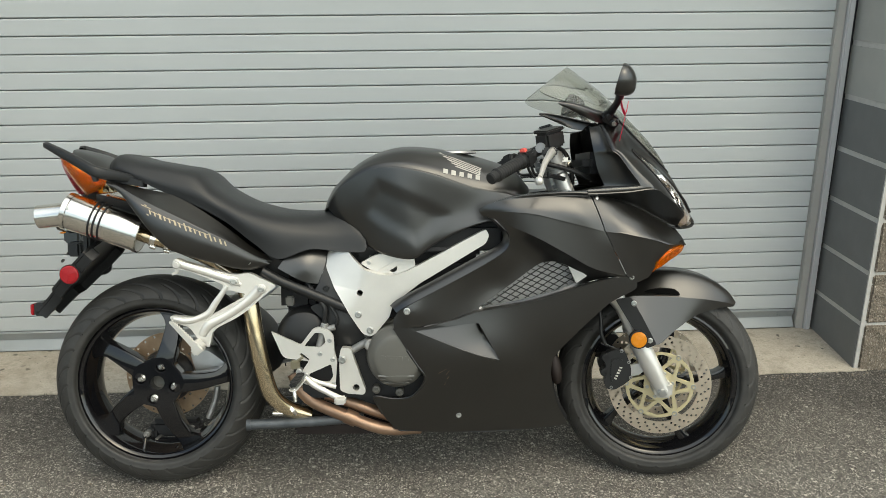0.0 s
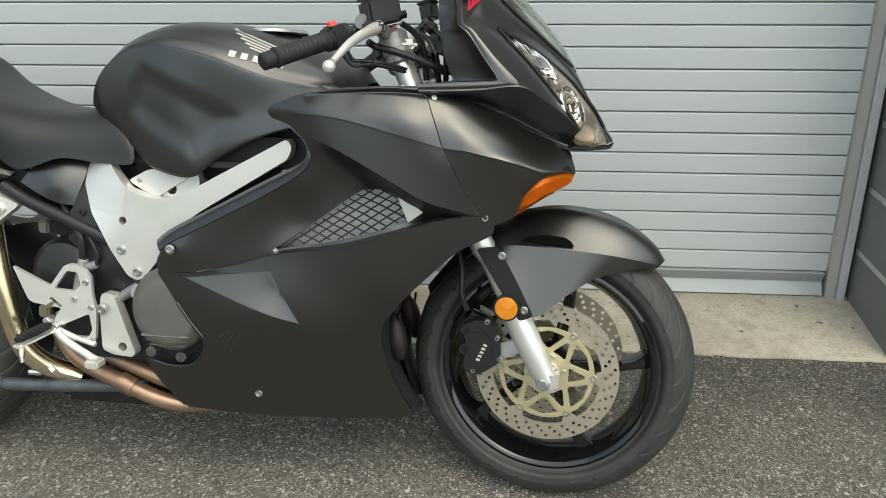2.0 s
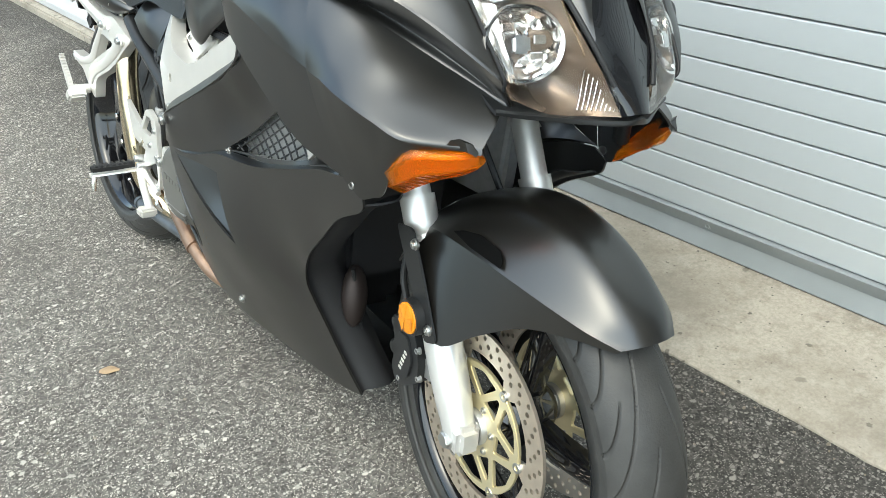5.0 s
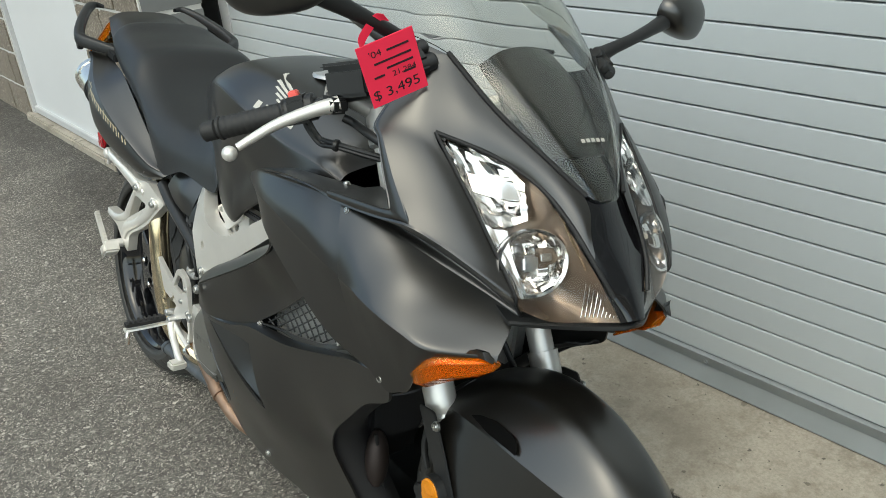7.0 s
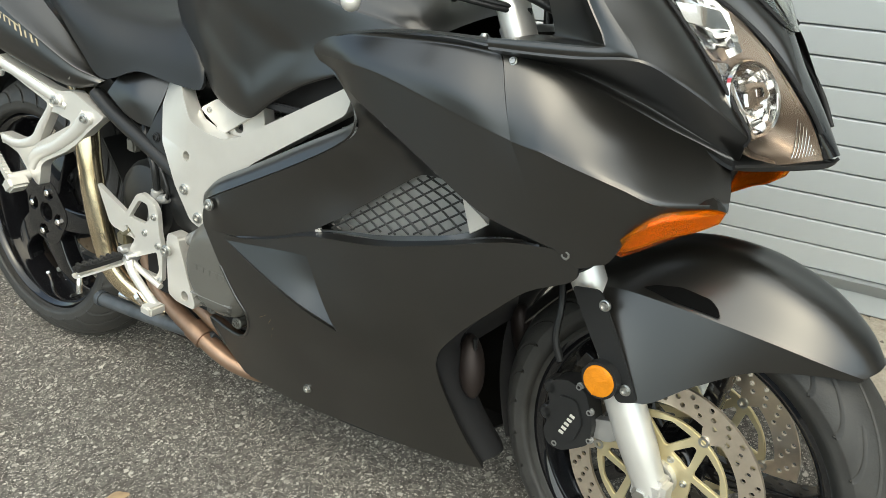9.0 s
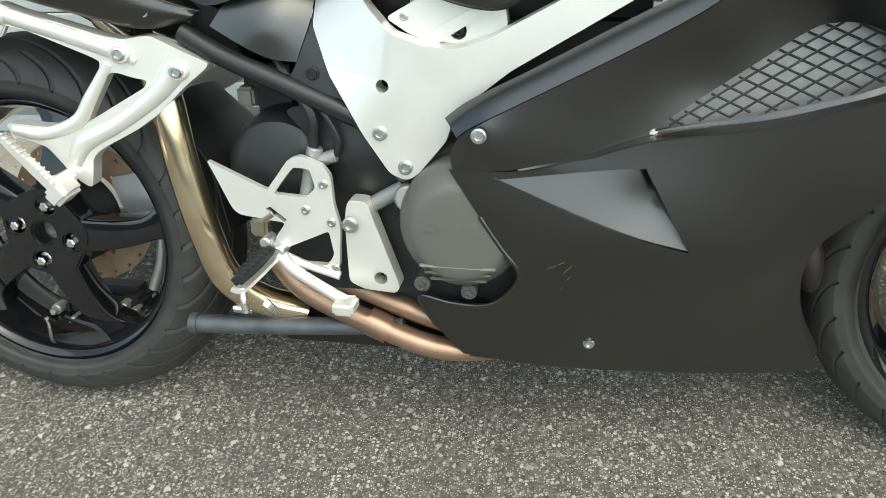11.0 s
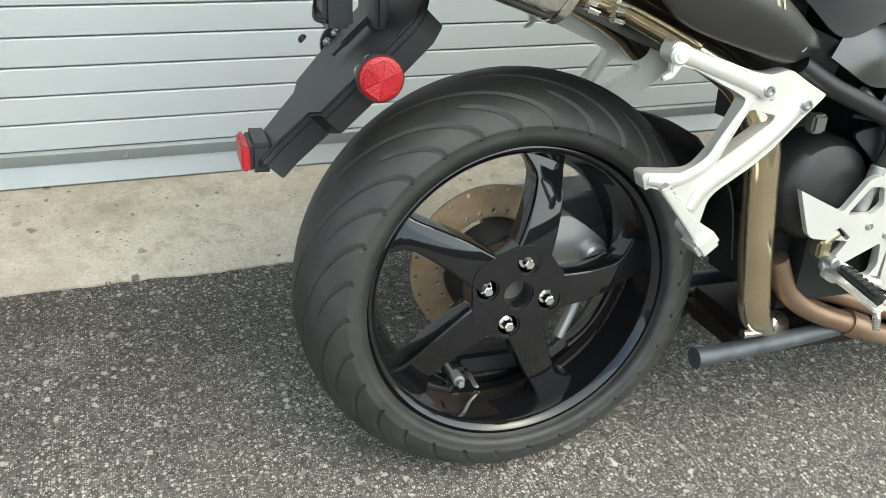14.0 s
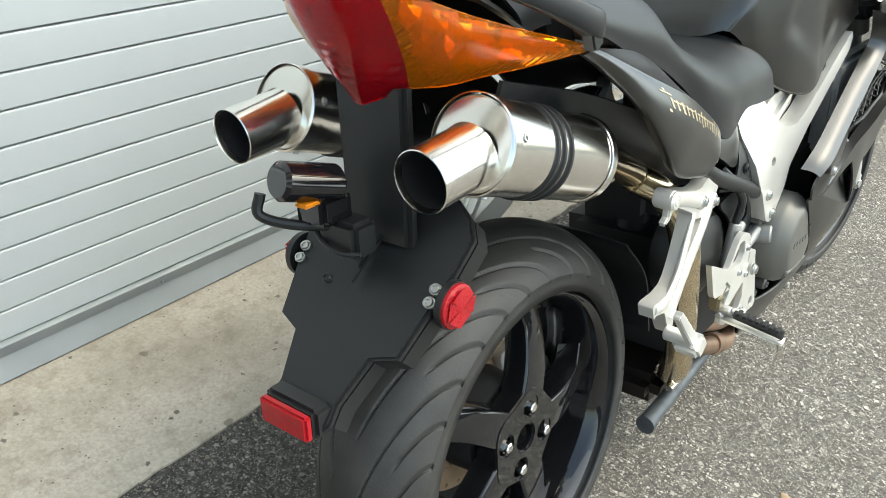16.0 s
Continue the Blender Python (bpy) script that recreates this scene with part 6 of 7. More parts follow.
thr = part("throttle_body", join(plate([(0.598, 0.655), (0.640, 0.678), (0.745, 0.690), (0.752, 0.645), (0.684, 0.608), (0.640, 0.628)], -0.100, -0.122, [circ(0.690, 0.640, 0.011)], 0.004, 3), plate([(0.640, 0.628), (0.655, 0.640), (0.735, 0.682), (0.742, 0.674), (0.660, 0.622)], -0.122, -0.130, (), 0.002, 3), box(0.60, 0.76, -0.10, 0.10, 0.58, 0.67, 0.02)), ALU, bike, "pale alloy airbox and throttle bodies")
part("throttle_screw", bolt(0.690, -0.110, 0.640, 0.009, 0.006), DARK, thr)
part("throttle_screw", bolt(0.622, -0.122, 0.656, 0.006, 0.004), STEEL, thr)
part("airbox_base", box(0.56, 1.02, -0.11, 0.11, 0.66, 0.78, 0.03), DARK, bike)
part("rear_shock", join(rod((0.42, 0.0, 0.36), (0.46, 0.0, 0.58), 0.03, 20, 0.004), box(0.36, 0.46, -0.06, 0.06, 0.50, 0.60, 0.02)), DARK, bike, "black rear shock absorber")
part("heat_tab", box(0.388, 0.412, -0.12, -0.10, 0.535, 0.562, 0.004), ENGINE, bike)
part("tank_rail", box(0.748, 0.90, -0.146, -0.138, 0.690, 0.702, 0.002), DARK, bike)

# ---- fairing ----
lower_out = [(0.690, 0.487, 1), (0.728, 0.427), (0.756, 0.382), (0.776, 0.352), (0.772, 0.325), (0.748, 0.292), (0.722, 0.278), (0.680, 0.275), (0.634, 0.278, 1), (0.655, 0.225), (0.692, 0.174, 1), (0.800, 0.167), (0.933, 0.164), (1.060, 0.166), (1.150, 0.170), (1.190, 0.176, 1), (1.164, 0.225), (1.144, 0.280), (1.131, 0.345), (1.138, 0.396), (1.180, 0.452), (1.232, 0.506), (1.285, 0.556), (1.345, 0.590), (1.352, 0.612, 1), (1.322, 0.627, 1), (1.298, 0.624), (1.249, 0.615), (1.157, 0.585), (1.050, 0.554), (0.925, 0.534), (0.851, 0.510), (0.775, 0.492)]
lower_ctl = [(0.69, 0.487, -0.200), (0.756, 0.382, -0.196), (0.748, 0.292, -0.165), (0.634, 0.278, -0.140), (0.692, 0.174, -0.112), (0.871, 0.224, -0.140), (0.933, 0.164, -0.105), (1.12, 0.170, -0.090), (1.190, 0.176, -0.080), (1.164, 0.225, -0.096), (1.144, 0.280, -0.114), (1.131, 0.345, -0.140), (1.138, 0.396, -0.160), (1.08, 0.372, -0.172), (1.180, 0.452, -0.181), (1.232, 0.506, -0.189), (1.285, 0.556, -0.198), (1.345, 0.590, -0.203), (1.336, 0.623, -0.207), (1.249, 0.615, -0.206), (1.157, 0.585, -0.204), (1.05, 0.554, -0.204), (0.925, 0.534, -0.206), (0.851, 0.51, -0.207), (0.98, 0.40, -0.205), (1.05, 0.46, -0.197), (0.85, 0.42, -0.212), (0.9, 0.32, -0.180), (1.0, 0.28, -0.150), (1.2, 0.53, -0.196), (0.76, 0.46, -0.208)]
scoop_hole = [(0.752, 0.480, 1), (0.840, 0.493, 1), (0.915, 0.501), (0.930, 0.490), (0.982, 0.396, 1), (0.905, 0.418)]
arm_out = [(0.703, 0.530, 1), (0.716, 0.541), (0.742, 0.556), (0.800, 0.586), (0.905, 0.641), (0.978, 0.684), (1.005, 0.712), (1.000, 0.748), (0.968, 0.782, 1), (1.078, 0.735), (1.160, 0.690), (1.231, 0.651), (1.322, 0.627, 1), (1.298, 0.626), (1.249, 0.618), (1.157, 0.588), (1.050, 0.557), (0.925, 0.537), (0.851, 0.512), (0.775, 0.494), (0.695, 0.487, 1), (0.693, 0.510)]
arm_ctl = [(0.703, 0.53, -0.207), (0.695, 0.487, -0.204), (0.73, 0.538, -0.218), (0.742, 0.556, -0.215), (0.80, 0.586, -0.212), (0.905, 0.641, -0.208), (0.978, 0.684, -0.207), (1.0, 0.73, -0.207), (0.968, 0.782, -0.209), (1.02, 0.760, -0.228), (1.078, 0.735, -0.239), (1.160, 0.690, -0.237), (1.231, 0.651, -0.228), (1.322, 0.627, -0.212), (1.26, 0.625, -0.198), (1.157, 0.588, -0.190), (1.05, 0.557, -0.186), (0.925, 0.537, -0.190), (0.851, 0.512, -0.200), (0.775, 0.494, -0.207), (0.85, 0.56, -0.203), (0.95, 0.62, -0.186), (1.04, 0.68, -0.182), (1.0, 0.595, -0.174), (1.09, 0.656, -0.174), (1.15, 0.665, -0.182), (1.21, 0.630, -0.192), (1.07, 0.715, -0.203), (1.20, 0.650, -0.205)]
band_a = [(0.684, -0.178, 0.544), (0.706, -0.182, 0.562), (0.737, -0.184, 0.580), (0.790, -0.182, 0.607), (0.900, -0.178, 0.666), (0.970, -0.176, 0.703), (0.991, -0.178, 0.724), (0.986, -0.180, 0.754), (0.948, -0.184, 0.792)]
band_b = [(0.703, -0.207, 0.530), (0.716, -0.212, 0.541), (0.742, -0.215, 0.556), (0.800, -0.212, 0.586), (0.905, -0.208, 0.641), (0.978, -0.207, 0.684), (1.005, -0.207, 0.712), (1.000, -0.207, 0.748), (0.968, -0.209, 0.782)]
ledge = [(0.775, 0.494, 0.207), (0.851, 0.512, 0.200), (0.925, 0.537, 0.190), (1.050, 0.557, 0.186), (1.157, 0.588, 0.190), (1.249, 0.618, 0.199), (1.298, 0.626, 0.207)]
mesh_hole = [(0.925, 0.541, 1), (1.005, 0.597), (1.085, 0.655), (1.110, 0.664), (1.135, 0.664), (1.170, 0.652), (1.215, 0.628, 1), (1.189, 0.608), (1.136, 0.588), (1.050, 0.564), (1.005, 0.554)]
# front panel: sections from the lower crease over the crest and through the channel to the rim of the cowl
front_net = [
    [(1.3230, -0.2120, 0.6280), (1.302, -0.2205, 0.667), (1.279, -0.2280, 0.710), (1.2600, -0.2310, 0.7470), (1.2565, -0.2312, 0.7535), (1.248, -0.2290, 0.778), (1.2385, -0.2235, 0.803), (1.226, -0.2125, 0.834), (1.221, -0.2095, 0.842), (1.216, -0.2100, 0.846), (1.2105, -0.2255, 0.852)],
    [(1.3380, -0.2085, 0.6190), (1.325, -0.2170, 0.660), (1.300, -0.2270, 0.706), (1.2830, -0.2318, 0.7440), (1.280, -0.2320, 0.7510), (1.274, -0.2260, 0.778), (1.268, -0.2165, 0.803), (1.262, -0.2025, 0.831), (1.262, -0.1970, 0.8365), (1.263, -0.1915, 0.842), (1.270, -0.2235, 0.854)],
    [(1.3520, -0.2045, 0.6120), (1.343, -0.2140, 0.655), (1.323, -0.2255, 0.702), (1.3075, -0.2330, 0.7420), (1.305, -0.2332, 0.7484), (1.303, -0.2245, 0.770), (1.301, -0.2090, 0.795), (1.299, -0.1900, 0.821), (1.300, -0.1840, 0.826), (1.304, -0.1710, 0.834), (1.322, -0.2210, 0.857)],
    [(1.3700, -0.2005, 0.6195), (1.368, -0.2100, 0.656), (1.359, -0.2225, 0.699), (1.3525, -0.2320, 0.7340), (1.3514, -0.2334, 0.7399), (1.354, -0.2180, 0.757), (1.357, -0.1960, 0.777), (1.3585, -0.1640, 0.7985), (1.361, -0.1560, 0.803), (1.371, -0.1430, 0.812), (1.389, -0.2170, 0.8635)],
    [(1.3860, -0.1970, 0.6290), (1.386, -0.2065, 0.658), (1.392, -0.2165, 0.695), (1.3950, -0.2230, 0.7240), (1.3954, -0.2238, 0.7288), (1.398, -0.2030, 0.743), (1.401, -0.1740, 0.758), (1.4023, -0.1370, 0.7768), (1.405, -0.1290, 0.781), (1.417, -0.1200, 0.790), (1.427, -0.1900, 0.8445)],
    [(1.4060, -0.2020, 0.6690), (1.415, -0.2045, 0.6820), (1.426, -0.2062, 0.6970), (1.4360, -0.2066, 0.7115), (1.4394, -0.2060, 0.7150), (1.442, -0.1790, 0.728), (1.446, -0.1480, 0.742), (1.4480, -0.1150, 0.7590), (1.451, -0.1090, 0.762), (1.462, -0.1060, 0.768), (1.4650, -0.1600, 0.8170)],
    [(1.4340, -0.2060, 0.7100), (1.447, -0.1950, 0.7105), (1.468, -0.1720, 0.7115), (1.4885, -0.1470, 0.7120), (1.4920, -0.1430, 0.7120), (1.489, -0.1330, 0.722), (1.483, -0.1190, 0.734), (1.4742, -0.1030, 0.7490), (1.477, -0.1010, 0.752), (1.486, -0.1030, 0.757), (1.4950, -0.1290, 0.7890)]]
# upper side panel: a flank from the lower crease up to a soft crest, then leaning in to the rim; it starts at the seam
upper_net = [[(x - 0.0016, y, z) for x, y, z in front_net[0][:8] + front_net[0][9:]]]
for low, crest, rim, sink in (
        ((1.2310, -0.2280, 0.6510), (1.2050, -0.2375, 0.7665), (1.1600, -0.2250, 0.8540), 0.0110),
        ((1.1600, -0.2365, 0.6900), (1.1400, -0.2400, 0.7830), (1.1000, -0.2240, 0.8500), 0.0060),
        ((1.0780, -0.2385, 0.7350), (1.0700, -0.2395, 0.7990), (1.0350, -0.2210, 0.8430), 0.0020),
        ((1.0200, -0.2300, 0.7600), (1.0120, -0.2330, 0.8040), (0.9850, -0.2180, 0.8350), 0.0),
        ((0.9680, -0.2090, 0.7820), (0.9580, -0.2150, 0.8030), (0.9420, -0.2100, 0.8210), 0.0),
        ((0.9320, -0.2020, 0.7930), (0.9260, -0.2035, 0.8010), (0.9225, -0.2030, 0.8080), 0.0)):
    low, crest, rim = np.array(low), np.array(crest), np.array(rim)
    flank = [low + (crest - low) * u for u in (0.0, 0.33, 0.66, 0.94, 1.0)]
    crown = [crest + (rim - crest) * u + np.array([0, sink * w - 0.2 * (rim[2] - crest[2]) * u * (1 - u) * (1 - w), 0]) for u, w in ((0.30, 0), (0.58, 0.3), (0.84, 0.8), (0.92, 1.0), (1.0, 0))]
    upper_net.append([tuple(q) for q in flank + crown])
# nose cowl: the side facet beside the headlight and the strip under the screen
cowl_net = [
    [(1.389, -0.217, 0.8635), (1.427, -0.190, 0.8445), (1.465, -0.160, 0.8170), (1.495, -0.129, 0.789)],
    [(1.370, -0.216, 0.8850), (1.404, -0.188, 0.8760), (1.434, -0.160, 0.8600), (1.460, -0.135, 0.834)],
    [(1.340, -0.212, 0.9150), (1.368, -0.188, 0.9120), (1.396, -0.163, 0.9020), (1.422, -0.141, 0.880)],
    [(1.305, -0.205, 0.9550), (1.326, -0.188, 0.9520), (1.352, -0.166, 0.9440), (1.380, -0.146, 0.924)],
    [(1.287, -0.198, 0.9710), (1.302, -0.184, 0.9740), (1.322, -0.168, 0.9700), (1.341, -0.150, 0.964)],
    [(1.278, -0.167, 1.0040), (1.290, -0.156, 1.0120), (1.305, -0.146, 1.0190), (1.322, -0.130, 1.012)],
    [(1.270, -0.132, 1.0360), (1.279, -0.128, 1.0470), (1.289, -0.120, 1.0540), (1.302, -0.107, 1.056)]]
strip_net = [
    [(1.341, -0.150, 0.964), (1.322, -0.130, 1.012), (1.302, -0.107, 1.056)],
    [(1.387, -0.100, 0.941), (1.382, -0.097, 0.969), (1.374, -0.084, 0.991)],
    [(1.436, -0.066, 0.9085), (1.440, -0.062, 0.925), (1.436, -0.054, 0.939)],
    [(1.482, -0.052, 0.871), (1.488, -0.044, 0.884), (1.484, -0.030, 0.896)], [(1.506, -0.0455, 0.8440), (1.509, -0.0415, 0.8500), (1.508, -0.0360, 0.8560)], [(1.526, -0.0390, 0.8200), (1.5265, -0.0385, 0.8210), (1.527, -0.0380, 0.8220)]]
rim_in = [(1.2085, -0.2260, 0.8600), (1.275, -0.2235, 0.8645), (1.342, -0.2195, 0.8690), (1.348, -0.2185, 0.8790), (1.324, -0.2130, 0.9120), (1.296, -0.2050, 0.9520), (1.278, -0.1985, 0.9665), (1.267, -0.1630, 1.0010), (1.258, -0.1300, 1.0330)]
rim_out = [(1.2105, -0.2255, 0.8520), (1.285, -0.2230, 0.8545), (1.372, -0.2180, 0.8620), (1.385, -0.2165, 0.8700), (1.340, -0.2120, 0.9150), (1.305, -0.2050, 0.9550), (1.287, -0.1980, 0.9710), (1.278, -0.1670, 1.0040), (1.270, -0.1320, 1.0360)]
recess = [(1.2080, -0.1560, 0.8560), (1.230, -0.1520, 0.8620), (1.262, -0.1650, 0.8680), (1.262, -0.1640, 0.8790), (1.248, -0.1600, 0.9120), (1.240, -0.1560, 0.9500), (1.237, -0.1530, 0.9660), (1.232, -0.1410, 0.9970), (1.230, -0.1220, 1.0250)]
for s in (1, -1):
    lab = "satin black side fairing panel"
    lo_ = part("lower_fairing", skin(lower_out, lower_ctl, [scoop_hole], side=s), MATTE, bike, "satin black lower fairing with a scoop", 60)
    lip_line = np.array([p[:2] for p in lower_out[1:10]])
    part("fairing_lip", tube([(p[0], h * s, p[1]) for p, h in zip(lip_line, height(lower_ctl)(lip_line) + 0.001)], 0.0032, 10), MATTE, lo_)
    if s > 0:
        for (xa, za), (xb, zb) in (((0.8128, 0.3600), (0.8240, 0.3665)), ((0.8280, 0.3690), (0.8351, 0.3740)), ((0.8438, 0.3684), (0.8340, 0.3560)), ((0.8432, 0.3511), (0.8380, 0.3440)), ((0.8340, 0.3330), (0.8300, 0.3246))):
            part("scuff", skin([(xa, za, 1), (xb, zb, 1), (xb + 0.0005, zb - 0.0004, 1), (xa + 0.0004, za - 0.0004, 1)], [(a, b, c - 0.0012) for a, b, c in lower_ctl], thick=0.0003, step=0.006, k=1, side=s), RUST, lo_)
    part("scoop_floor", skin([(0.745, 0.482, 1), (0.920, 0.505, 1), (0.985, 0.395, 1), (0.905, 0.416)], [(0.745, 0.482, -0.2075), (0.90, 0.497, -0.190), (0.925, 0.49, -0.187), (0.93, 0.45, -0.189), (0.985, 0.395, -0.200), (0.905, 0.416, -0.2065), (0.83, 0.448, -0.2085)], side=s), MATTE, lo_)
    part("fairing_bolt", bolt(0.871, -0.1405 * s, 0.224, 0.008, 0.005, (0, -s, 0)), STEEL, lo_)
    arm = part("side_fairing", skin(arm_out, arm_ctl, [mesh_hole], side=s), MATTE, bike, lab, 60)
    part("fairing_band", patch([band_a, [tuple((p + q) / 2 + np.array([0, -0.004, 0.003])) for p, q in zip(np.array(band_a), np.array(band_b))], band_b], 3, 5, thick=0.003, side=s), MATTE, arm)
    part("fairing_ledge", patch([[(x, -y, z) for x, z, y in ledge], [(x, -0.2075, z - 0.0025) for x, z, y in ledge]], 2, 5, thick=0.002, side=s), MATTE, arm)
    part("fairing_bolt", bolt(0.730, -0.2235 * s, 0.538, 0.0095, 0.005, (0, -s, 0)), STEEL, arm)
    part("mesh_clip", box(0.922, 0.934, -0.182 * s, -0.192 * s, 0.535, 0.544, 0.003), ALU, arm)
    part("mesh_wedge", skin([(1.166, 0.655, 1), (1.192, 0.645), (1.217, 0.627, 1), (1.189, 0.606, 1)], [(1.166, 0.655, -0.182), (1.217, 0.627, -0.196), (1.189, 0.606, -0.190), (1.192, 0.645, -0.192)], thick=0.006, step=0.01, side=s), ALU, arm, "silver painted wedge")
    part("upper_fairing", patch(upper_net, 6, 4, thick=0.003, side=s), MATTE, bike, lab, 60)
    fro = part("front_fairing", patch(front_net, 8, 5, thick=0.003, side=s), MATTE, bike, "satin black front fairing panel with a channel", 60)
    part("fairing_bolt", bolt(1.2365, -0.2105 * s, 0.8385, 0.0052, 0.003, (0, -s, 0.4)), STEEL, fro)
    part("fairing_bolt", bolt(1.336, -0.2085 * s, 0.625, 0.0075, 0.005, (0, -s, 0)), STEEL, fro)
    cb = join(patch(cowl_net, 6, 6, side=s), patch(strip_net, 6, 6, side=s))
    bmesh.ops.remove_doubles(cb, verts=cb.verts, dist=0.0012)
    bmesh.ops.remove_doubles(cb, verts=[v for v in cb.verts if v.is_boundary], dist=0.0045)
    bmesh.ops.recalc_face_normals(cb, faces=cb.faces)
    for _ in range(14):
        bmesh.ops.smooth_vert(cb, verts=[v for v in cb.verts if not v.is_boundary], factor=0.5, use_axis_x=True, use_axis_y=True, use_axis_z=True)
    fin = [cowl_net[-1], [(1.240, -0.142, 1.042), (1.240, -0.146, 1.056), (1.246, -0.142, 1.067), (1.254, -0.130, 1.071)], [(1.205, -0.148, 1.057), (1.204, -0.157, 1.067), (1.206, -0.156, 1.079), (1.209, -0.148, 1.085)], [(1.166, -0.156, 1.075), (1.164, -0.163, 1.080), (1.165, -0.163, 1.089), (1.168, -0.157, 1.093)], [(1.140, -0.161, 1.0865), (1.138, -0.164, 1.0885), (1.138, -0.164, 1.0920), (1.140, -0.161, 1.0940)]]
    cw = part("nose_cowl", cb, MATTE, bike, "satin black nose cowl round the headlight", 80)
    part("cowl_fin", patch(fin, 5, 4, thick=0.004, side=s), MATTE, cw, "", 60)
    part("cowl_rim", patch([rim_in, [tuple((np.array(p) * 0.5 + np.array(q) * 0.5) + np.array([0, -0.0015, 0.0005])) for p, q in zip(rim_in, rim_out)], rim_out], 3, 5, thick=0.002, side=s), MATTE, cw, "", 60)
    part("cowl_recess", patch([rim_in, [tuple(np.array(p) * 0.62 + np.array(q) * 0.38 + np.array([0.004, 0.006, -0.001])) for p, q in zip(rim_in, recess)], recess], 4, 5, thick=0.002, side=s), MATTE, cw, "", 60)
    seam = [(1.302, -0.1065, 1.0585), (1.374, -0.0835, 0.9935), (1.436, -0.0535, 0.9415), (1.482, -0.0285, 0.9010)]
    part("screen_seal", tube([(x, y * s, z) for x, y, z in seam], 0.0028, 8), SEALB, cw, "black rubber seal along the screen")
    lip = [(1.492, -0.122, 0.775), (1.494, -0.1275, 0.792), (1.462, -0.1345, 0.835), (1.424, -0.1405, 0.881), (1.382, -0.1455, 0.925), (1.3425, -0.1495, 0.9645), (1.388, -0.0985, 0.942), (1.437, -0.0650, 0.9095), (1.483, -0.0520, 0.872), (1.526, -0.0400, 0.823), (1.550, -0.0270, 0.785)]
    part("headlight_seal", join(tube([(x, y * s, z) for x, y, z in lip[:6]], 0.0022, 8), tube([(x, y * s, z) for x, y, z in lip[5:]], 0.0030, 8)), SEALB, cw, "black seal round the headlight")
    # wire mesh in the opening
    bars = []
    h = height([(a, b, c + 0.005) for a, b, c in arm_ctl])
    hole = ring(mesh_hole, 4)
    for ang in (0.60, -0.40):
        d = np.array([math.cos(ang), math.sin(ang)])
        nrm = np.array([-d[1], d[0]])
        for off in np.arange(-0.25, 0.25, 0.0145):
            t = np.arange(-0.3, 0.3, 0.006)
            p = np.array([1.07, 0.60]) + nrm * off + t[:, None] * d
            ok = inside(hole, p[:, 0], p[:, 1])
            if ok.sum() < 3:
                continue
            q = p[ok][[0, ok.sum() // 2, -1]]
            yy = h(q)
            bars.append(tube([(a, b * s, c) for (a, c), b in zip(q, yy)], 0.0016, 6, 3))
    part("grille", join(*bars), MESH, arm, "black wire mesh")
    part("radiator", box(0.92, 1.22, -0.115 * s, -0.155 * s, 0.50, 0.69, 0.01), RAD, bike, "dull finned side radiator")
    # lower fairing inner return and radiator duct
    duct_edge = [(1.189, -0.079, 0.177), (1.163, -0.094, 0.225), (1.143, -0.112, 0.280), (1.130, -0.138, 0.345), (1.137, -0.158, 0.396), (1.179, -0.179, 0.452), (1.231, -0.187, 0.506), (1.284, -0.196, 0.556), (1.343, -0.201, 0.589)]
    wall = part("duct_wall", patch([[(x, y, z) for x, y, z in duct_edge], [(x - 0.004, y + 0.010, z + 0.004) for x, y, z in duct_edge], [(x + 0.004, y + 0.030, z + 0.006) for x, y, z in duct_edge], [(x + 0.006, y + 0.052, z + 0.008) for x, y, z in duct_edge], [(x - 0.010, y + 0.072, z + 0.008) for x, y, z in duct_edge]], 5, 5, thick=0.003, side=s), DARK, bike, "black radiator duct inside the fairing", 60)
    bulge = bmesh.new()
    bmesh.ops.create_uvsphere(bulge, u_segments=20, v_segments=14, radius=1.0, matrix=Matrix.Translation((1.148, -0.078 * s, 0.345)) @ pose(0, 0, 0, 0, -14, -25 * s) @ Matrix.Diagonal((0.022, 0.020, 0.052, 1)))
    part("header_bulge", bulge, SCORCHED, wall, "scorched exhaust header behind the duct")
    part("duct_rib", tube([(1.150, -0.055 * s, 0.24), (1.150, -0.068 * s, 0.31), (1.156, -0.088 * s, 0.40)], 0.003, 8), TRIM, wall)
    # indicator
    sig = [[(1.394, -0.196, 0.660), (1.383, -0.201, 0.650), (1.384, -0.191, 0.636), (1.389, -0.172, 0.626)],
           [(1.412, -0.203, 0.685), (1.413, -0.212, 0.672), (1.413, -0.201, 0.650), (1.412, -0.172, 0.641)],
           [(1.434, -0.202, 0.705), (1.444, -0.205, 0.694), (1.444, -0.192, 0.670), (1.442, -0.160, 0.660)],
           [(1.466, -0.174, 0.705), (1.472, -0.177, 0.699), (1.469, -0.167, 0.678), (1.463, -0.145, 0.670)],
           [(1.491, -0.147, 0.705), (1.494, -0.148, 0.703), (1.488, -0.146, 0.688), (1.478, -0.136, 0.681)]]
    ind = part("turn_signal", patch(sig, 3, 1, thick=0.003, side=s), AMBERLENS, bike, "wedge-shaped amber turn signal", 18)
    ind.visible_shadow = False
    part("signal_reflector", patch([[tuple(np.array(p) * 0.86 + np.array([1.432, -0.172, 0.675]) * 0.14 + np.array([-0.004, 0.006, -0.002])) for p in r] for r in sig], 2, 2, side=s), AMBER, ind, "faceted reflector", 5)
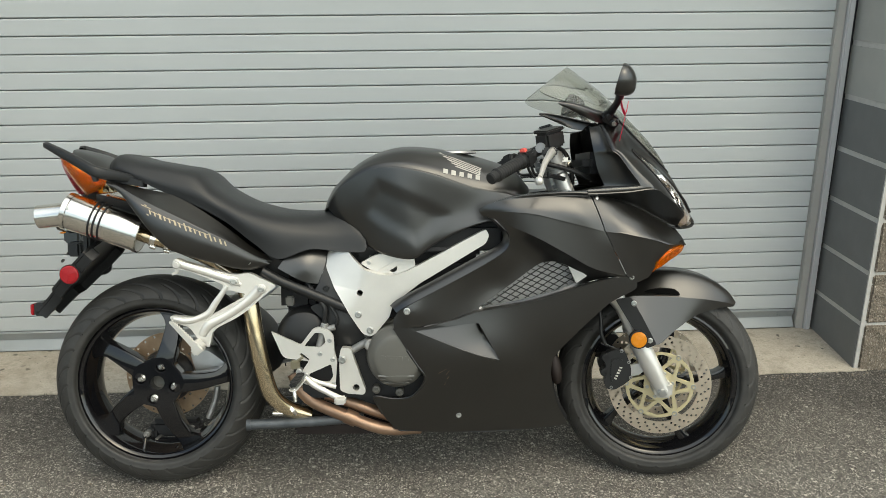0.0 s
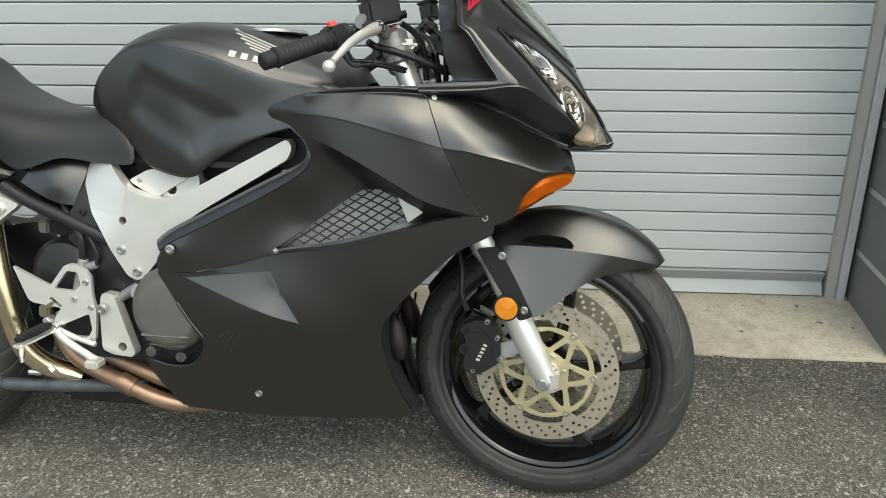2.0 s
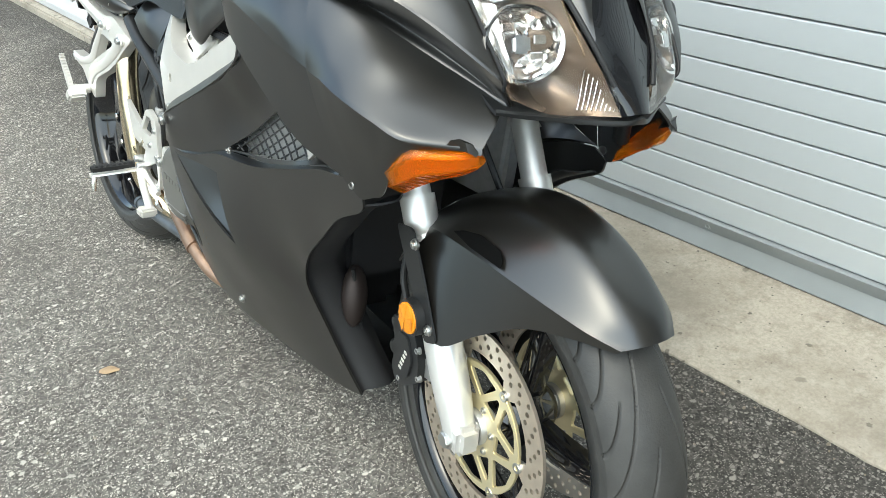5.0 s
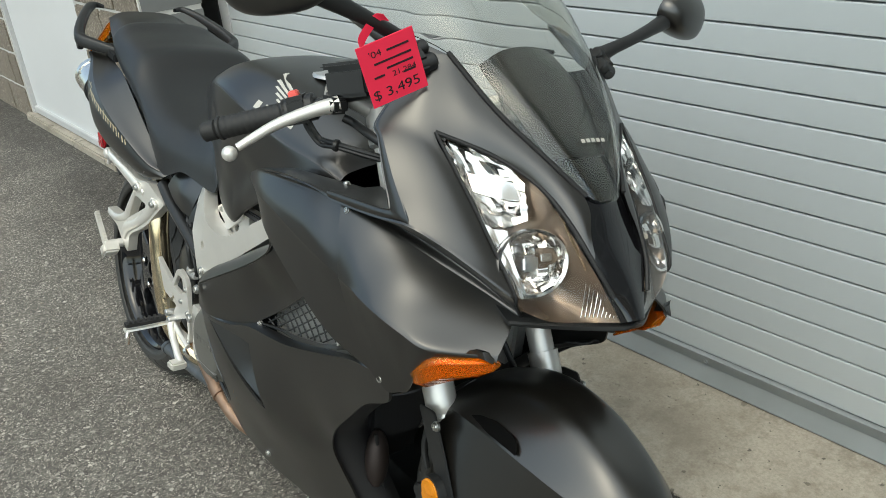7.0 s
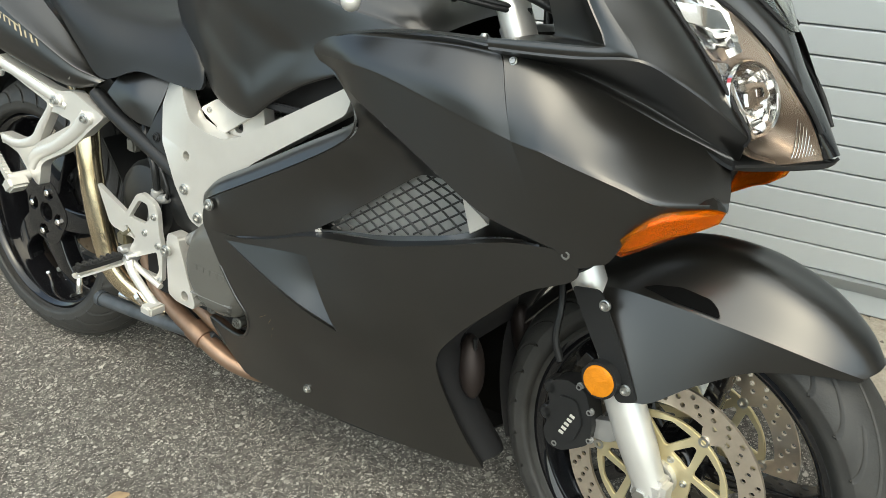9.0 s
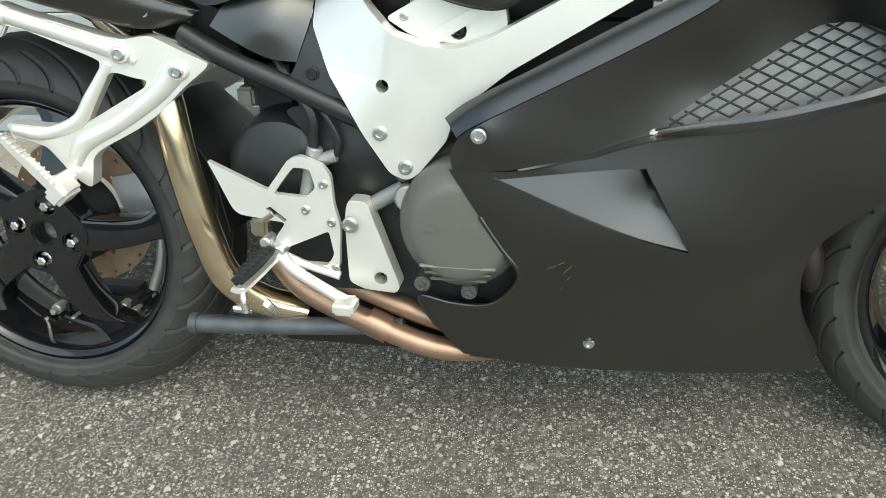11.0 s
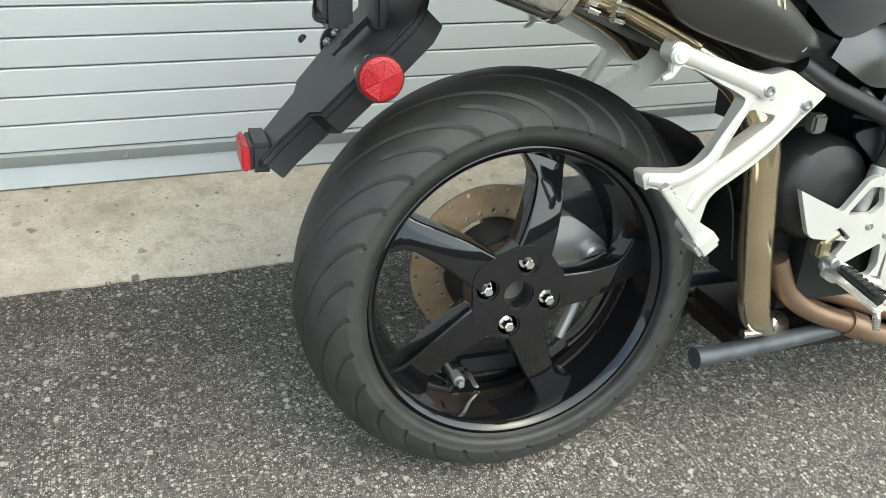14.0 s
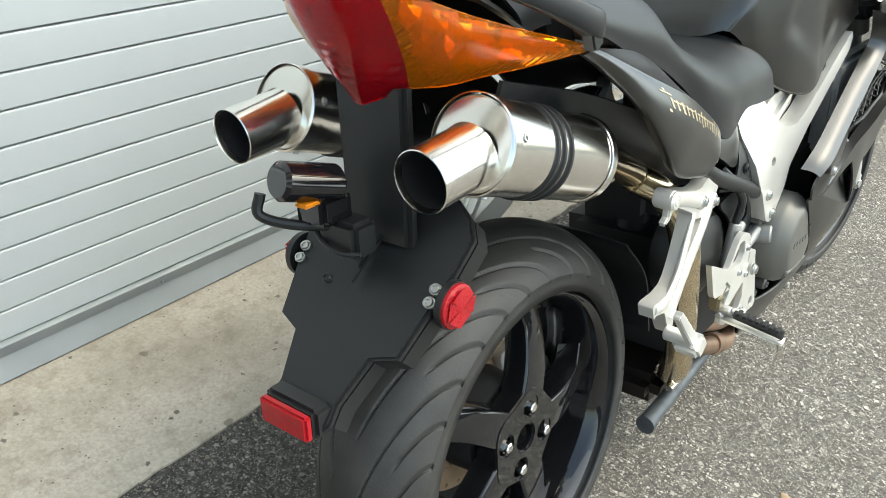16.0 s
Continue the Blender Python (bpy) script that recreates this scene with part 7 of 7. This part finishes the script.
    part("inner_lens", patch([[r[0] for r in sig], [tuple(0.5 * np.array(r[0]) + 0.5 * np.array(r[3]) + np.array([0.002, 0.010, 0.0])) for r in sig], [r[3] for r in sig]], 4, 6, thick=0.002, side=s), AMBERLENS, ind, "ribbed inner face", 60).visible_shadow = False
    part("signal_stem", tube([(1.400, -0.165 * s, 0.665), (1.410, -0.150 * s, 0.690), (1.415, -0.140 * s, 0.715)], 0.012, 12), TRIM, ind)
    # mirror
    mb = bmesh.new()
    bmesh.ops.create_uvsphere(mb, u_segments=36, v_segments=22, radius=1.0)
    for v in mb.verts:
        x, y, z = v.co
        w = 1.0 - 0.16 * max(0.0, z) - 0.06 * max(0.0, -z)
        v.co = (0.040 * (max(x, -0.10) if x < 0 else x * (1 - 0.32 * z)), 0.067 * math.copysign(abs(y) ** 0.74, y) * w, 0.0385 * math.copysign(abs(z) ** 0.78, z) * (1 - 0.20 * y * s))
    mirror_m = Matrix.Translation((1.266, -0.334 * s, 1.140)) @ pose(0, 0, 0, 6 * s, 16, -12 * s)
    mir = part("mirror", moved(mb, mirror_m), MATTE, bike, "satin black mirror on a short stalk", 60)
    gl = rounded([(-0.054, -0.030), (0.054, -0.030), (0.048, 0.026), (-0.048, 0.026)], 0.022, 6)
    part("mirror_glass", moved(plate([(a, b) for a, b in gl], 0, 0.0012, (), 0, 1, 1, 0.001), mirror_m @ Matrix(((0, 1, 0, -0.0055), (1, 0, 0, 0), (0, 0, 1, 0), (0, 0, 0, 1)))), GLOSS, mir, "dark mirror glass")
    part("mirror_stalk", tube([(1.276, -0.146 * s, 1.060), (1.283, -0.170 * s, 1.074), (1.287, -0.205 * s, 1.090), (1.285, -0.246 * s, 1.107), (1.279, -0.292 * s, 1.126)], [0.013, 0.0100, 0.0092, 0.0105, 0.014], 16), TRIM, mir)
    foot_m = Matrix.Translation((1.280, -0.143 * s, 1.052)) @ pose(0, 0, 0, 24 * s, 32, 0)
    part("mirror_foot", moved(join(box(-0.024, 0.030, -0.016, 0.016, -0.016, 0.014, 0.010, 3), rod((0.017, -0.021, -0.001), (0.017, 0.021, -0.001), 0.0115, 20, 0.003), rod((-0.004, -0.019, 0.006), (-0.004, 0.019, 0.006), 0.010, 20, 0.003)), foot_m), TRIM, mir)
    part("foot_bolt", moved(bolt(0.017, -0.0212 * s, -0.001, 0.0065, 0.004, (0, -s, 0)), foot_m), STEEL, mir)
    # cockpit deck
    part("cockpit_deck", patch([[(0.945, -0.205, 0.818), (0.955, -0.175, 0.822), (0.96, -0.14, 0.815)], [(0.985, -0.219, 0.8375), (1.0, -0.175, 0.838), (1.0, -0.14, 0.825)], [(1.06, -0.2205, 0.8505), (1.06, -0.185, 0.850), (1.07, -0.15, 0.838)], [(1.14, -0.2235, 0.8565), (1.14, -0.190, 0.856), (1.14, -0.155, 0.848)], [(1.2085, -0.2255, 0.8590), (1.2085, -0.195, 0.858), (1.208, -0.156, 0.855)]], 5, 5, thick=0.003, side=s), MATTE, bike, "satin black cockpit deck")
    part("deck_screw", bolt(1.172, -0.172 * s, 0.8555, 0.006, 0.003, (0, 0, 1)), STEEL, bike)
    # headlight: lens, bowls, bezels
    hl = part("headlight", patch([[(1.341, -0.148, 0.963), (1.350, -0.132, 0.958), (1.368, -0.112, 0.950), (1.384, -0.099, 0.941)],
                                  [(1.380, -0.145, 0.924), (1.404, -0.118, 0.922), (1.424, -0.086, 0.918), (1.437, -0.064, 0.907)],
                                  [(1.422, -0.140, 0.880), (1.450, -0.112, 0.876), (1.470, -0.078, 0.874), (1.482, -0.051, 0.870)],
                                  [(1.460, -0.134, 0.834), (1.490, -0.104, 0.826), (1.510, -0.068, 0.824), (1.524, -0.039, 0.821)],
                                  [(1.492, -0.126, 0.790), (1.516, -0.094, 0.778), (1.534, -0.060, 0.777), (1.548, -0.028, 0.785)],
                                  [(1.490, -0.112, 0.766), (1.516, -0.082, 0.752), (1.540, -0.047, 0.748), (1.560, -0.016, 0.752)]], 6, 6, side=s), CLEAR, bike, "clear headlight lens over chrome bowls", 60)
    hl.visible_shadow = False
    part("light_housing", patch([[(1.339, -0.146, 0.960), (1.345, -0.120, 0.945), (1.382, -0.097, 0.938)], [(1.376, -0.140, 0.920), (1.372, -0.105, 0.900), (1.432, -0.062, 0.903)], [(1.455, -0.130, 0.830), (1.440, -0.085, 0.825), (1.518, -0.039, 0.817)], [(1.486, -0.122, 0.786), (1.475, -0.07, 0.775), (1.542, -0.028, 0.781)], [(1.486, -0.110, 0.764), (1.505, -0.07, 0.750), (1.556, -0.016, 0.751)]], 6, 6, side=s), LAMPIN, hl)
    # chrome wall along the outer edge, from the top chamber to the low beam
    part("chrome_wall", patch([[(1.343, -0.145, 0.957), (1.352, -0.131, 0.951), (1.366, -0.112, 0.944), (1.382, -0.098, 0.936)],
                               [(1.368, -0.143, 0.932), (1.378, -0.125, 0.921), (1.392, -0.104, 0.914), (1.420, -0.078, 0.912)],
                               [(1.396, -0.140, 0.902), (1.398, -0.122, 0.892), (1.410, -0.100, 0.886), (1.438, -0.080, 0.886)],
                               [(1.428, -0.136, 0.868), (1.436, -0.122, 0.862), (1.444, -0.104, 0.860), (1.452, -0.086, 0.868)]], 4, 4, side=s, jitter=0.0018), REFL, hl, "faceted chrome upper chamber", 12)
    part("chamber_shade", patch([[(1.386, -0.128, 0.918), (1.408, -0.108, 0.915), (1.424, -0.088, 0.910)], [(1.402, -0.130, 0.899), (1.424, -0.110, 0.893), (1.438, -0.088, 0.890)]], 2, 3, thick=0.004, side=s), REFL, hl)
    part("chrome_wall", patch([[(1.428, -0.1355, 0.866), (1.440, -0.124, 0.860), (1.450, -0.110, 0.858)], [(1.458, -0.1315, 0.830), (1.462, -0.122, 0.826), (1.468, -0.112, 0.826)], [(1.488, -0.1235, 0.786), (1.492, -0.116, 0.784), (1.496, -0.106, 0.782)]], 3, 3, side=s, jitter=0.0012), REFL, hl, "chrome outer wall")
    bq = Matrix.Translation((1.474, -0.094 * s, 0.820)) @ Vector((-0.90, 0.25 * s, -0.34)).to_track_quat("Y", "Z").to_matrix().to_4x4()
    part("lamp_bowl", lathe([(0.0, 0.030), (0.013, 0.028), (0.024, 0.020), (0.033, 0.008), (0.0385, -0.006), (0.0400, -0.007), (0.0410, -0.004), (0.041, 0.006)], 14, bq), REFL, hl, "faceted chrome bowl", 8)
    part("bowl_ring", lathe([(0.0395, -0.0075), (0.0425, -0.0085), (0.0435, -0.004), (0.0405, -0.003)], 44, bq, True), REFL, hl)
    part("bulb_shade", moved(join(box(-0.009, 0.009, -0.004, 0.020, -0.011, 0.009, 0.003), rod((0, 0.0, 0), (0, 0.028, 0), 0.006, 16, 0.002)), bq), REFL, hl)
    for i, (u, v) in enumerate(((0.010, 0.018), (-0.008, 0.020), (0.021, 0.004), (-0.020, 0.006), (0.014, -0.018))):
        part("bowl_facet", moved(box(u - 0.0065, u + 0.0065, 0.006, 0.009, v - 0.005, v + 0.005, 0.001), bq @ pose(0, 0, 0, 12 * (i - 2), 0, 9 * (2 - i))), REFL, hl)
    part("bronze_panel", patch([[(1.468, -0.050, 0.872), (1.480, -0.052, 0.862), (1.490, -0.052, 0.850)], [(1.488, -0.046, 0.846), (1.496, -0.046, 0.838), (1.508, -0.046, 0.824)], [(1.510, -0.042, 0.820), (1.512, -0.042, 0.815), (1.514, -0.042, 0.808)]], 3, 3, thick=0.0015, side=s), BRONZE, hl, "bronze-tinted inner panel")
    for i in range(10):
        part("light_fin", tube([(1.522 + 0.0034 * i, -(0.050 - 0.0034 * i) * s, 0.757), (1.519 + 0.0034 * i, -(0.046 - 0.0037 * i) * s, 0.798 - 0.0036 * i)], 0.0008, 6), REFL, hl)

part("nose_panel", patch([[(1.440, 0, 0.940), (1.434, -0.025, 0.940), (1.420, -0.048, 0.936)], [(1.480, 0, 0.899), (1.473, -0.026, 0.900), (1.456, -0.048, 0.897)], [(1.510, 0, 0.850), (1.503, -0.028, 0.853), (1.480, -0.050, 0.872)], [(1.545, 0, 0.800), (1.540, -0.022, 0.800), (1.524, -0.039, 0.822)], [(1.572, 0, 0.757), (1.568, -0.012, 0.756), (1.559, -0.018, 0.752)]], 6, 5, True, 0.004), GLOSS, bike, "gloss black nose panel between the headlights", 60)
part("chin", patch([[(1.573, 0, 0.752), (1.562, -0.018, 0.748), (1.518, -0.080, 0.748), (1.488, -0.126, 0.750)], [(1.562, 0, 0.742), (1.550, -0.03, 0.741), (1.508, -0.083, 0.742), (1.480, -0.122, 0.746)], [(1.52, 0, 0.752), (1.50, -0.03, 0.752), (1.46, -0.08, 0.756), (1.44, -0.115, 0.760)]], 4, 5, True, 0.004), TRIM, bike, "black chin of the nose cowl")
part("nose_inner", patch([[(1.52, 0, 0.755), (1.49, -0.05, 0.756), (1.45, -0.095, 0.762)], [(1.40, 0, 0.765), (1.40, -0.05, 0.762), (1.40, -0.090, 0.765)], [(1.30, 0, 0.72), (1.30, -0.06, 0.715), (1.30, -0.09, 0.72)]], 4, 4, True, 0.003), TRIM, bike, "black inner nose shroud")
part("front_radiator", box(1.10, 1.13, -0.085, 0.085, 0.36, 0.60, 0.01), DARK, bike, "black front radiator")
part("belly_pan", patch([[(0.70, -0.108, 0.172), (0.70, 0.0, 0.150), (0.70, 0.108, 0.172)], [(0.93, -0.102, 0.164), (0.93, 0.0, 0.145), (0.93, 0.102, 0.164)], [(1.15, -0.083, 0.172), (1.12, 0.0, 0.160), (1.15, 0.083, 0.172)]], 5, 5, thick=0.004), TRIM, bike)

# screen
screen_rows = [
    [(1.492, 0, 0.893), (1.489, -0.014, 0.894), (1.480, -0.026, 0.900)],
    [(1.464, 0, 0.936), (1.459, -0.034, 0.940), (1.436, -0.054, 0.941)],
    [(1.412, 0, 0.998), (1.406, -0.054, 1.000), (1.374, -0.084, 0.993)],
    [(1.346, 0, 1.066), (1.336, -0.066, 1.066), (1.302, -0.107, 1.058)],
    [(1.275, 0, 1.134), (1.262, -0.080, 1.127), (1.185, -0.141, 1.088)],
    [(1.215, 0, 1.186), (1.192, -0.084, 1.168), (1.094, -0.143, 1.122)],
    [(1.190, 0, 1.205), (1.172, -0.068, 1.192), (1.118, -0.114, 1.152)],
]
ws = part("windscreen", patch(screen_rows, 6, 6, True, 0.0025), TINT, bike, "lightly smoked double-bubble windscreen", 60)
for i in range(5):
    x = 1.443
    y = -0.018 + 0.0074 * i
    part("maker_mark", patch([[(x + 0.0063, y, 0.9625), (x + 0.0063, y + 0.0052, 0.9625)], [(x + 0.0028, y, 0.9667), (x + 0.0028, y + 0.0052, 0.9667)]], 2, 2), DECAL, ws)
part("screen_base", patch([[(1.470, 0, 0.905), (1.462, -0.020, 0.908), (1.448, -0.036, 0.915)], [(1.40, 0, 0.985), (1.394, -0.030, 0.983), (1.383, -0.053, 0.976)], [(1.345, 0, 1.040), (1.339, -0.035, 1.034), (1.330, -0.064, 1.018)], [(1.302, 0, 1.066), (1.299, -0.034, 1.060), (1.296, -0.062, 1.040)]], 5, 5, True, 0.003), MATTE, bike, "black shroud under the screen")
part("instrument_panel", join(box(1.22, 1.29, -0.11, 0.11, 0.90, 0.96, 0.02)), DARK, bike, "black instrument panel")

# handlebars and controls
for s in (1, -1):
    e, i_ = Vector((0.956, -0.284 * s, 0.897)), Vector((1.046, -0.186 * s, 0.940))
    d = (i_ - e).normalized()
    bar = part("handlebar", rod(tuple(e), tuple(i_ + d * 0.10), 0.011, 16, 0.001), TRIM, bike, "black handlebar with rubber grip")
    m = Matrix.Translation(e) @ d.to_track_quat("Y", "Z").to_matrix().to_4x4()
    prof = [(0.0, -0.014), (0.012, -0.014), (0.0155, -0.011), (0.0155, 0.008), (0.013, 0.010), (0.0185, 0.014), (0.0185, 0.018)]
    for j in range(10):
        z = 0.020 + 0.0098 * j
        prof += [(0.0165, z), (0.0172, z + 0.002), (0.0172, z + 0.007), (0.0165, z + 0.009)]
    prof += [(0.021, 0.122), (0.021, 0.127), (0.0, 0.127)]
    part("grip", lathe(prof, 24, m), GRIP, bar, "black rubber grip")
    part("switch_box", moved(join(box(-0.020, 0.022, 0.125, 0.165, -0.020, 0.022, 0.007), rod((0, 0.12, 0), (0, 0.172, 0), 0.021, 24, 0.003)), m), TRIM, bar)
    if s > 0:
        part("kill_switch", moved(box(-0.008, 0.008, 0.135, 0.150, 0.020, 0.030, 0.002), Matrix.Translation(e) @ d.to_track_quat("Y", "Z").to_matrix().to_4x4()), REDBTN, bar, "red switch")
    if s > 0:
        part("brake_reservoir", join(moved(box(-0.033, 0.033, -0.026, 0.026, -0.026, 0.018, 0.006), pose(1.120, -0.136 * s, 0.998, 0, -12, 34 * s)), moved(box(-0.036, 0.036, -0.029, 0.029, 0.017, 0.026, 0.004), pose(1.120, -0.136 * s, 0.998, 0, -12, 34 * s))), TRIM, bike, "black brake fluid reservoir")
    lev = part("brake_lever", join(tube([(1.124, -0.160 * s, 0.962), (1.112, -0.195 * s, 0.952), (1.092, -0.245 * s, 0.930), (1.074, -0.296 * s, 0.897)], [0.013, 0.010, 0.008, 0.006], 12)), ALU, bike, "silver brake lever with a ball end")
    ball = bmesh.new()
    bmesh.ops.create_uvsphere(ball, u_segments=20, v_segments=12, radius=0.0115, matrix=Matrix.Translation((1.070, -0.306 * s, 0.888)))
    part("lever_ball", ball, ALU, lev)
    part("lever_clamp", join(rod((1.098, -0.165 * s, 0.966), (1.152, -0.105 * s, 0.988), 0.0115, 18, 0.003), rod((1.146, -0.112 * s, 0.985), (1.160, -0.096 * s, 0.991), 0.0085, 6, 0.001), box(1.095, 1.135, -0.178 * s, -0.148 * s, 0.948, 0.972, 0.005)), TRIM, bike)
    clip = part("clip_on", join(rod((1.154, -0.0905 * s, 0.898), (1.132, -0.088 * s, 0.957), 0.0275, 28, 0.005), rod((1.1475, -0.0895 * s, 0.915), (1.1435, -0.0893 * s, 0.927), 0.0295, 28, 0.002), tube([(1.135, -0.095 * s, 0.945), (1.112, -0.13 * s, 0.965), (1.090, -0.165 * s, 0.972)], 0.014, 14)), ENGALU, bike, "cast alloy clip-on clamp")
    part("clamp_bolt", join(rod((1.172, -0.080 * s, 0.926), (1.182, -0.100 * s, 0.926), 0.0105, 18, 0.002), rod((1.181, -0.098 * s, 0.926), (1.184, -0.104 * s, 0.926), 0.0065, 6, 0.001)), CHROME, clip)
    part("fork_cap", join(rod((1.133, -0.088 * s, 0.954), (1.127, -0.088 * s, 0.970), 0.015, 6, 0.002)), CHROME, bike)
    part("fork_tube", rod((1.152, -0.0900 * s, 0.905), (1.245, -0.0950 * s, 0.700), 0.0215, 24, 0.001), FORKALU, bike, "fork stanchion")
    part("hose", tube([(1.098, -0.135 * s, 0.936), (1.112, -0.122 * s, 0.928), (1.148, -0.122 * s, 0.920), (1.200, -0.110 * s, 0.903), (1.238, -0.095 * s, 0.885)], 0.0068, 12), TRIM, bike, "black rubber hose")
    part("hose", tube([(1.150, -0.085 * s, 0.975), (1.174, -0.072 * s, 0.957), (1.192, -0.066 * s, 0.920), (1.198, -0.066 * s, 0.868)], 0.0062, 12), TRIM, bike, "black rubber hose")
    for d in (0.0, 0.009):
        part("cable", tube([(1.062 + d, -0.180 * s, 0.958), (1.056 + d, -0.178 * s, 0.925 + d), (1.066 + d * 0.5, -0.168 * s, 0.902 + d), (1.080, -0.161 * s, 0.892 + d), (1.113, -0.155 * s, 0.895 + 0.6 * d), (1.150, -0.125 * s, 0.887 + 0.6 * d), (1.185, -0.088 * s, 0.878 + 0.6 * d)], 0.0038, 10), TRIM, bike)
    part("cable_clip", rod((1.110, -0.158 * s, 0.8985), (1.117, -0.153 * s, 0.8975), 0.0095, 14, 0.002), TRIM, bike)
tank_ = moved(join(box(-0.017, 0.017, -0.017, 0.017, -0.020, 0.016, 0.004), box(-0.020, 0.020, -0.020, 0.020, 0.015, 0.022, 0.003)), pose(1.160, 0.136, 1.030, 0, -14, -20))
far_res = part("clutch_reservoir", tank_, TRIM, bike, "black clutch fluid reservoir")
part("switch_stack", join(rod((1.150, 0.130, 1.008), (1.176, 0.122, 0.985), 0.014, 16, 0.003), rod((1.168, 0.126, 0.998), (1.166, 0.112, 0.996), 0.009, 14, 0.002), box(1.166, 1.190, 0.105, 0.130, 0.950, 0.978, 0.004), box(1.170, 1.188, 0.108, 0.126, 0.915, 0.950, 0.004)), TRIM, far_res)
part("hose", tube([(1.172, 0.118, 0.992), (1.196, 0.110, 0.965), (1.206, 0.105, 0.925), (1.208, 0.10, 0.860)], 0.0062, 12), TRIM, bike, "black rubber hose")
part("cable", tube([(1.180, 0.115, 0.92), (1.186, 0.100, 0.89), (1.190, 0.09, 0.86)], 0.006, 10), TRIM, bike)
part("top_yoke", join(box(1.120, 1.185, -0.110, 0.110, 0.925, 0.945, 0.008), rod((1.165, 0, 0.90), (1.145, 0, 0.965), 0.02, 20, 0.003)), ALU, bike, "silver top yoke")
part("lower_yoke", box(1.17, 1.26, -0.13, 0.13, 0.735, 0.775, 0.01), DARK, bike)

# price tag that hangs from the mirror
SPREAD[0] = 0.0
card = new("price_tag")
ux = Vector((0.018, 0.061, 0.023)).normalized()
uz = Vector((0.004, -0.048, 0.067))
uz = (uz - ux * uz.dot(ux)).normalized()
uy = uz.cross(ux)
card.matrix_world = BIKE @ Matrix.Translation((1.3085, -0.2345, 1.040)) @ Matrix((ux, uy, uz)).transposed().to_4x4() @ Matrix.Rotation(radians(-6), 4, "Y") @ Matrix.Diagonal((1.2, 1.2, 1.02, 1)) @ Matrix.Translation((0, 0, -0.006))
tagged(card, "red card price tag hung from the mirror stalk", "price tag")
part("card", box(-0.032, 0.032, -0.0006, 0.0006, -0.041, 0.041, 0.0003, 1), REDTAG, card)
loop_line = [(-0.026, 0.001, 0.036), (-0.024, 0.008, 0.047), (-0.012, 0.014, 0.056), (0.002, 0.016, 0.064), (0.010, 0.012, 0.062)]
part("tag_loop", patch([[(x, y, z), (x + 0.004, y + 0.001, z - 0.011)] for x, y, z in loop_line], 6, 2, thick=0.0005), REDTAG, card, "curled red tag strap")


def lettering(text, x, z, size):
    c = bpy.data.curves.new("lettering", "FONT")
    c.body, c.size, c.extrude = text, size, 0.0001
    o = new("lettering", c)
    c.materials.append(INK)
    o.parent = card
    o.matrix_basis = Matrix.Translation((x, -0.0009, z)) @ pose(0, 0, 0, 90, 0, 0)
    return o


lettering("'04", -0.021, 0.022, 0.012)
lettering("21,284", -0.002, -0.010, 0.010)
lettering("$ 3,495", -0.029, -0.032, 0.018)
for x0, x1, z in ((-0.001, 0.024, 0.023), (-0.018, 0.024, 0.011), (-0.006, 0.024, 0.001), (-0.022, -0.010, -0.006), (0.010, 0.024, -0.012)):
    part("written_line", box(x0, x1, -0.0012, -0.0007, z + 0.001, z + 0.0035), INK, card)

# ---- small things on the ground ----
lf = part("dry_leaf", patch([[(-0.02, -0.006, 0.001), (-0.02, 0, 0.003), (-0.02, 0.006, 0.001)], [(0, -0.014, 0.004), (0, 0, 0.006), (0, 0.014, 0.003)], [(0.024, -0.003, 0.002), (0.024, 0, 0.003), (0.024, 0.003, 0.002)]], 4, 4, thick=0.0006), LEAF)
lf.matrix_world = pose(-0.155, 1.886, 0.001, 0, 0, 50)
tagged(lf, "small curled dry brown leaf on the asphalt", "leaf")
bits = []
rng = random.Random(4)
for i in range(260):
    y = EDGE_Y - 0.012 - abs(rng.gauss(0, 0.03)) if i < 150 else rng.uniform(1.2, 2.7)
    x = rng.uniform(-2.2, 1.9)
    b = bmesh.new()
    r = rng.uniform(0.0015, 0.0045)
    bmesh.ops.create_icosphere(b, subdivisions=1, radius=r, matrix=pose(x, y, r * 0.4, 0, 0, rng.uniform(0, 360)) @ Matrix.Diagonal((1.3, 0.9, 0.7, 1)))
    bits.append(b)
grit = part("loose_grit", join(*bits), ROUGHBLOCK)
tagged(grit, "loose grit along the concrete edge", "grit", kind="stuff")

# ---- blocks of the walls ----
blocks(east, RIGHT + 0.012, 3.4, EDGE_Y, -0.004, 12, ROUGHBLOCK, 0.0)
blocks(west, -2.56, LEFT - 0.012, EDGE_Y, -0.004, 12, ROUGHBLOCK, 0.1)
blocks(far, -6.4, -3.91, EDGE_Y, -0.004, 10, ROUGHBLOCK, 0.05)
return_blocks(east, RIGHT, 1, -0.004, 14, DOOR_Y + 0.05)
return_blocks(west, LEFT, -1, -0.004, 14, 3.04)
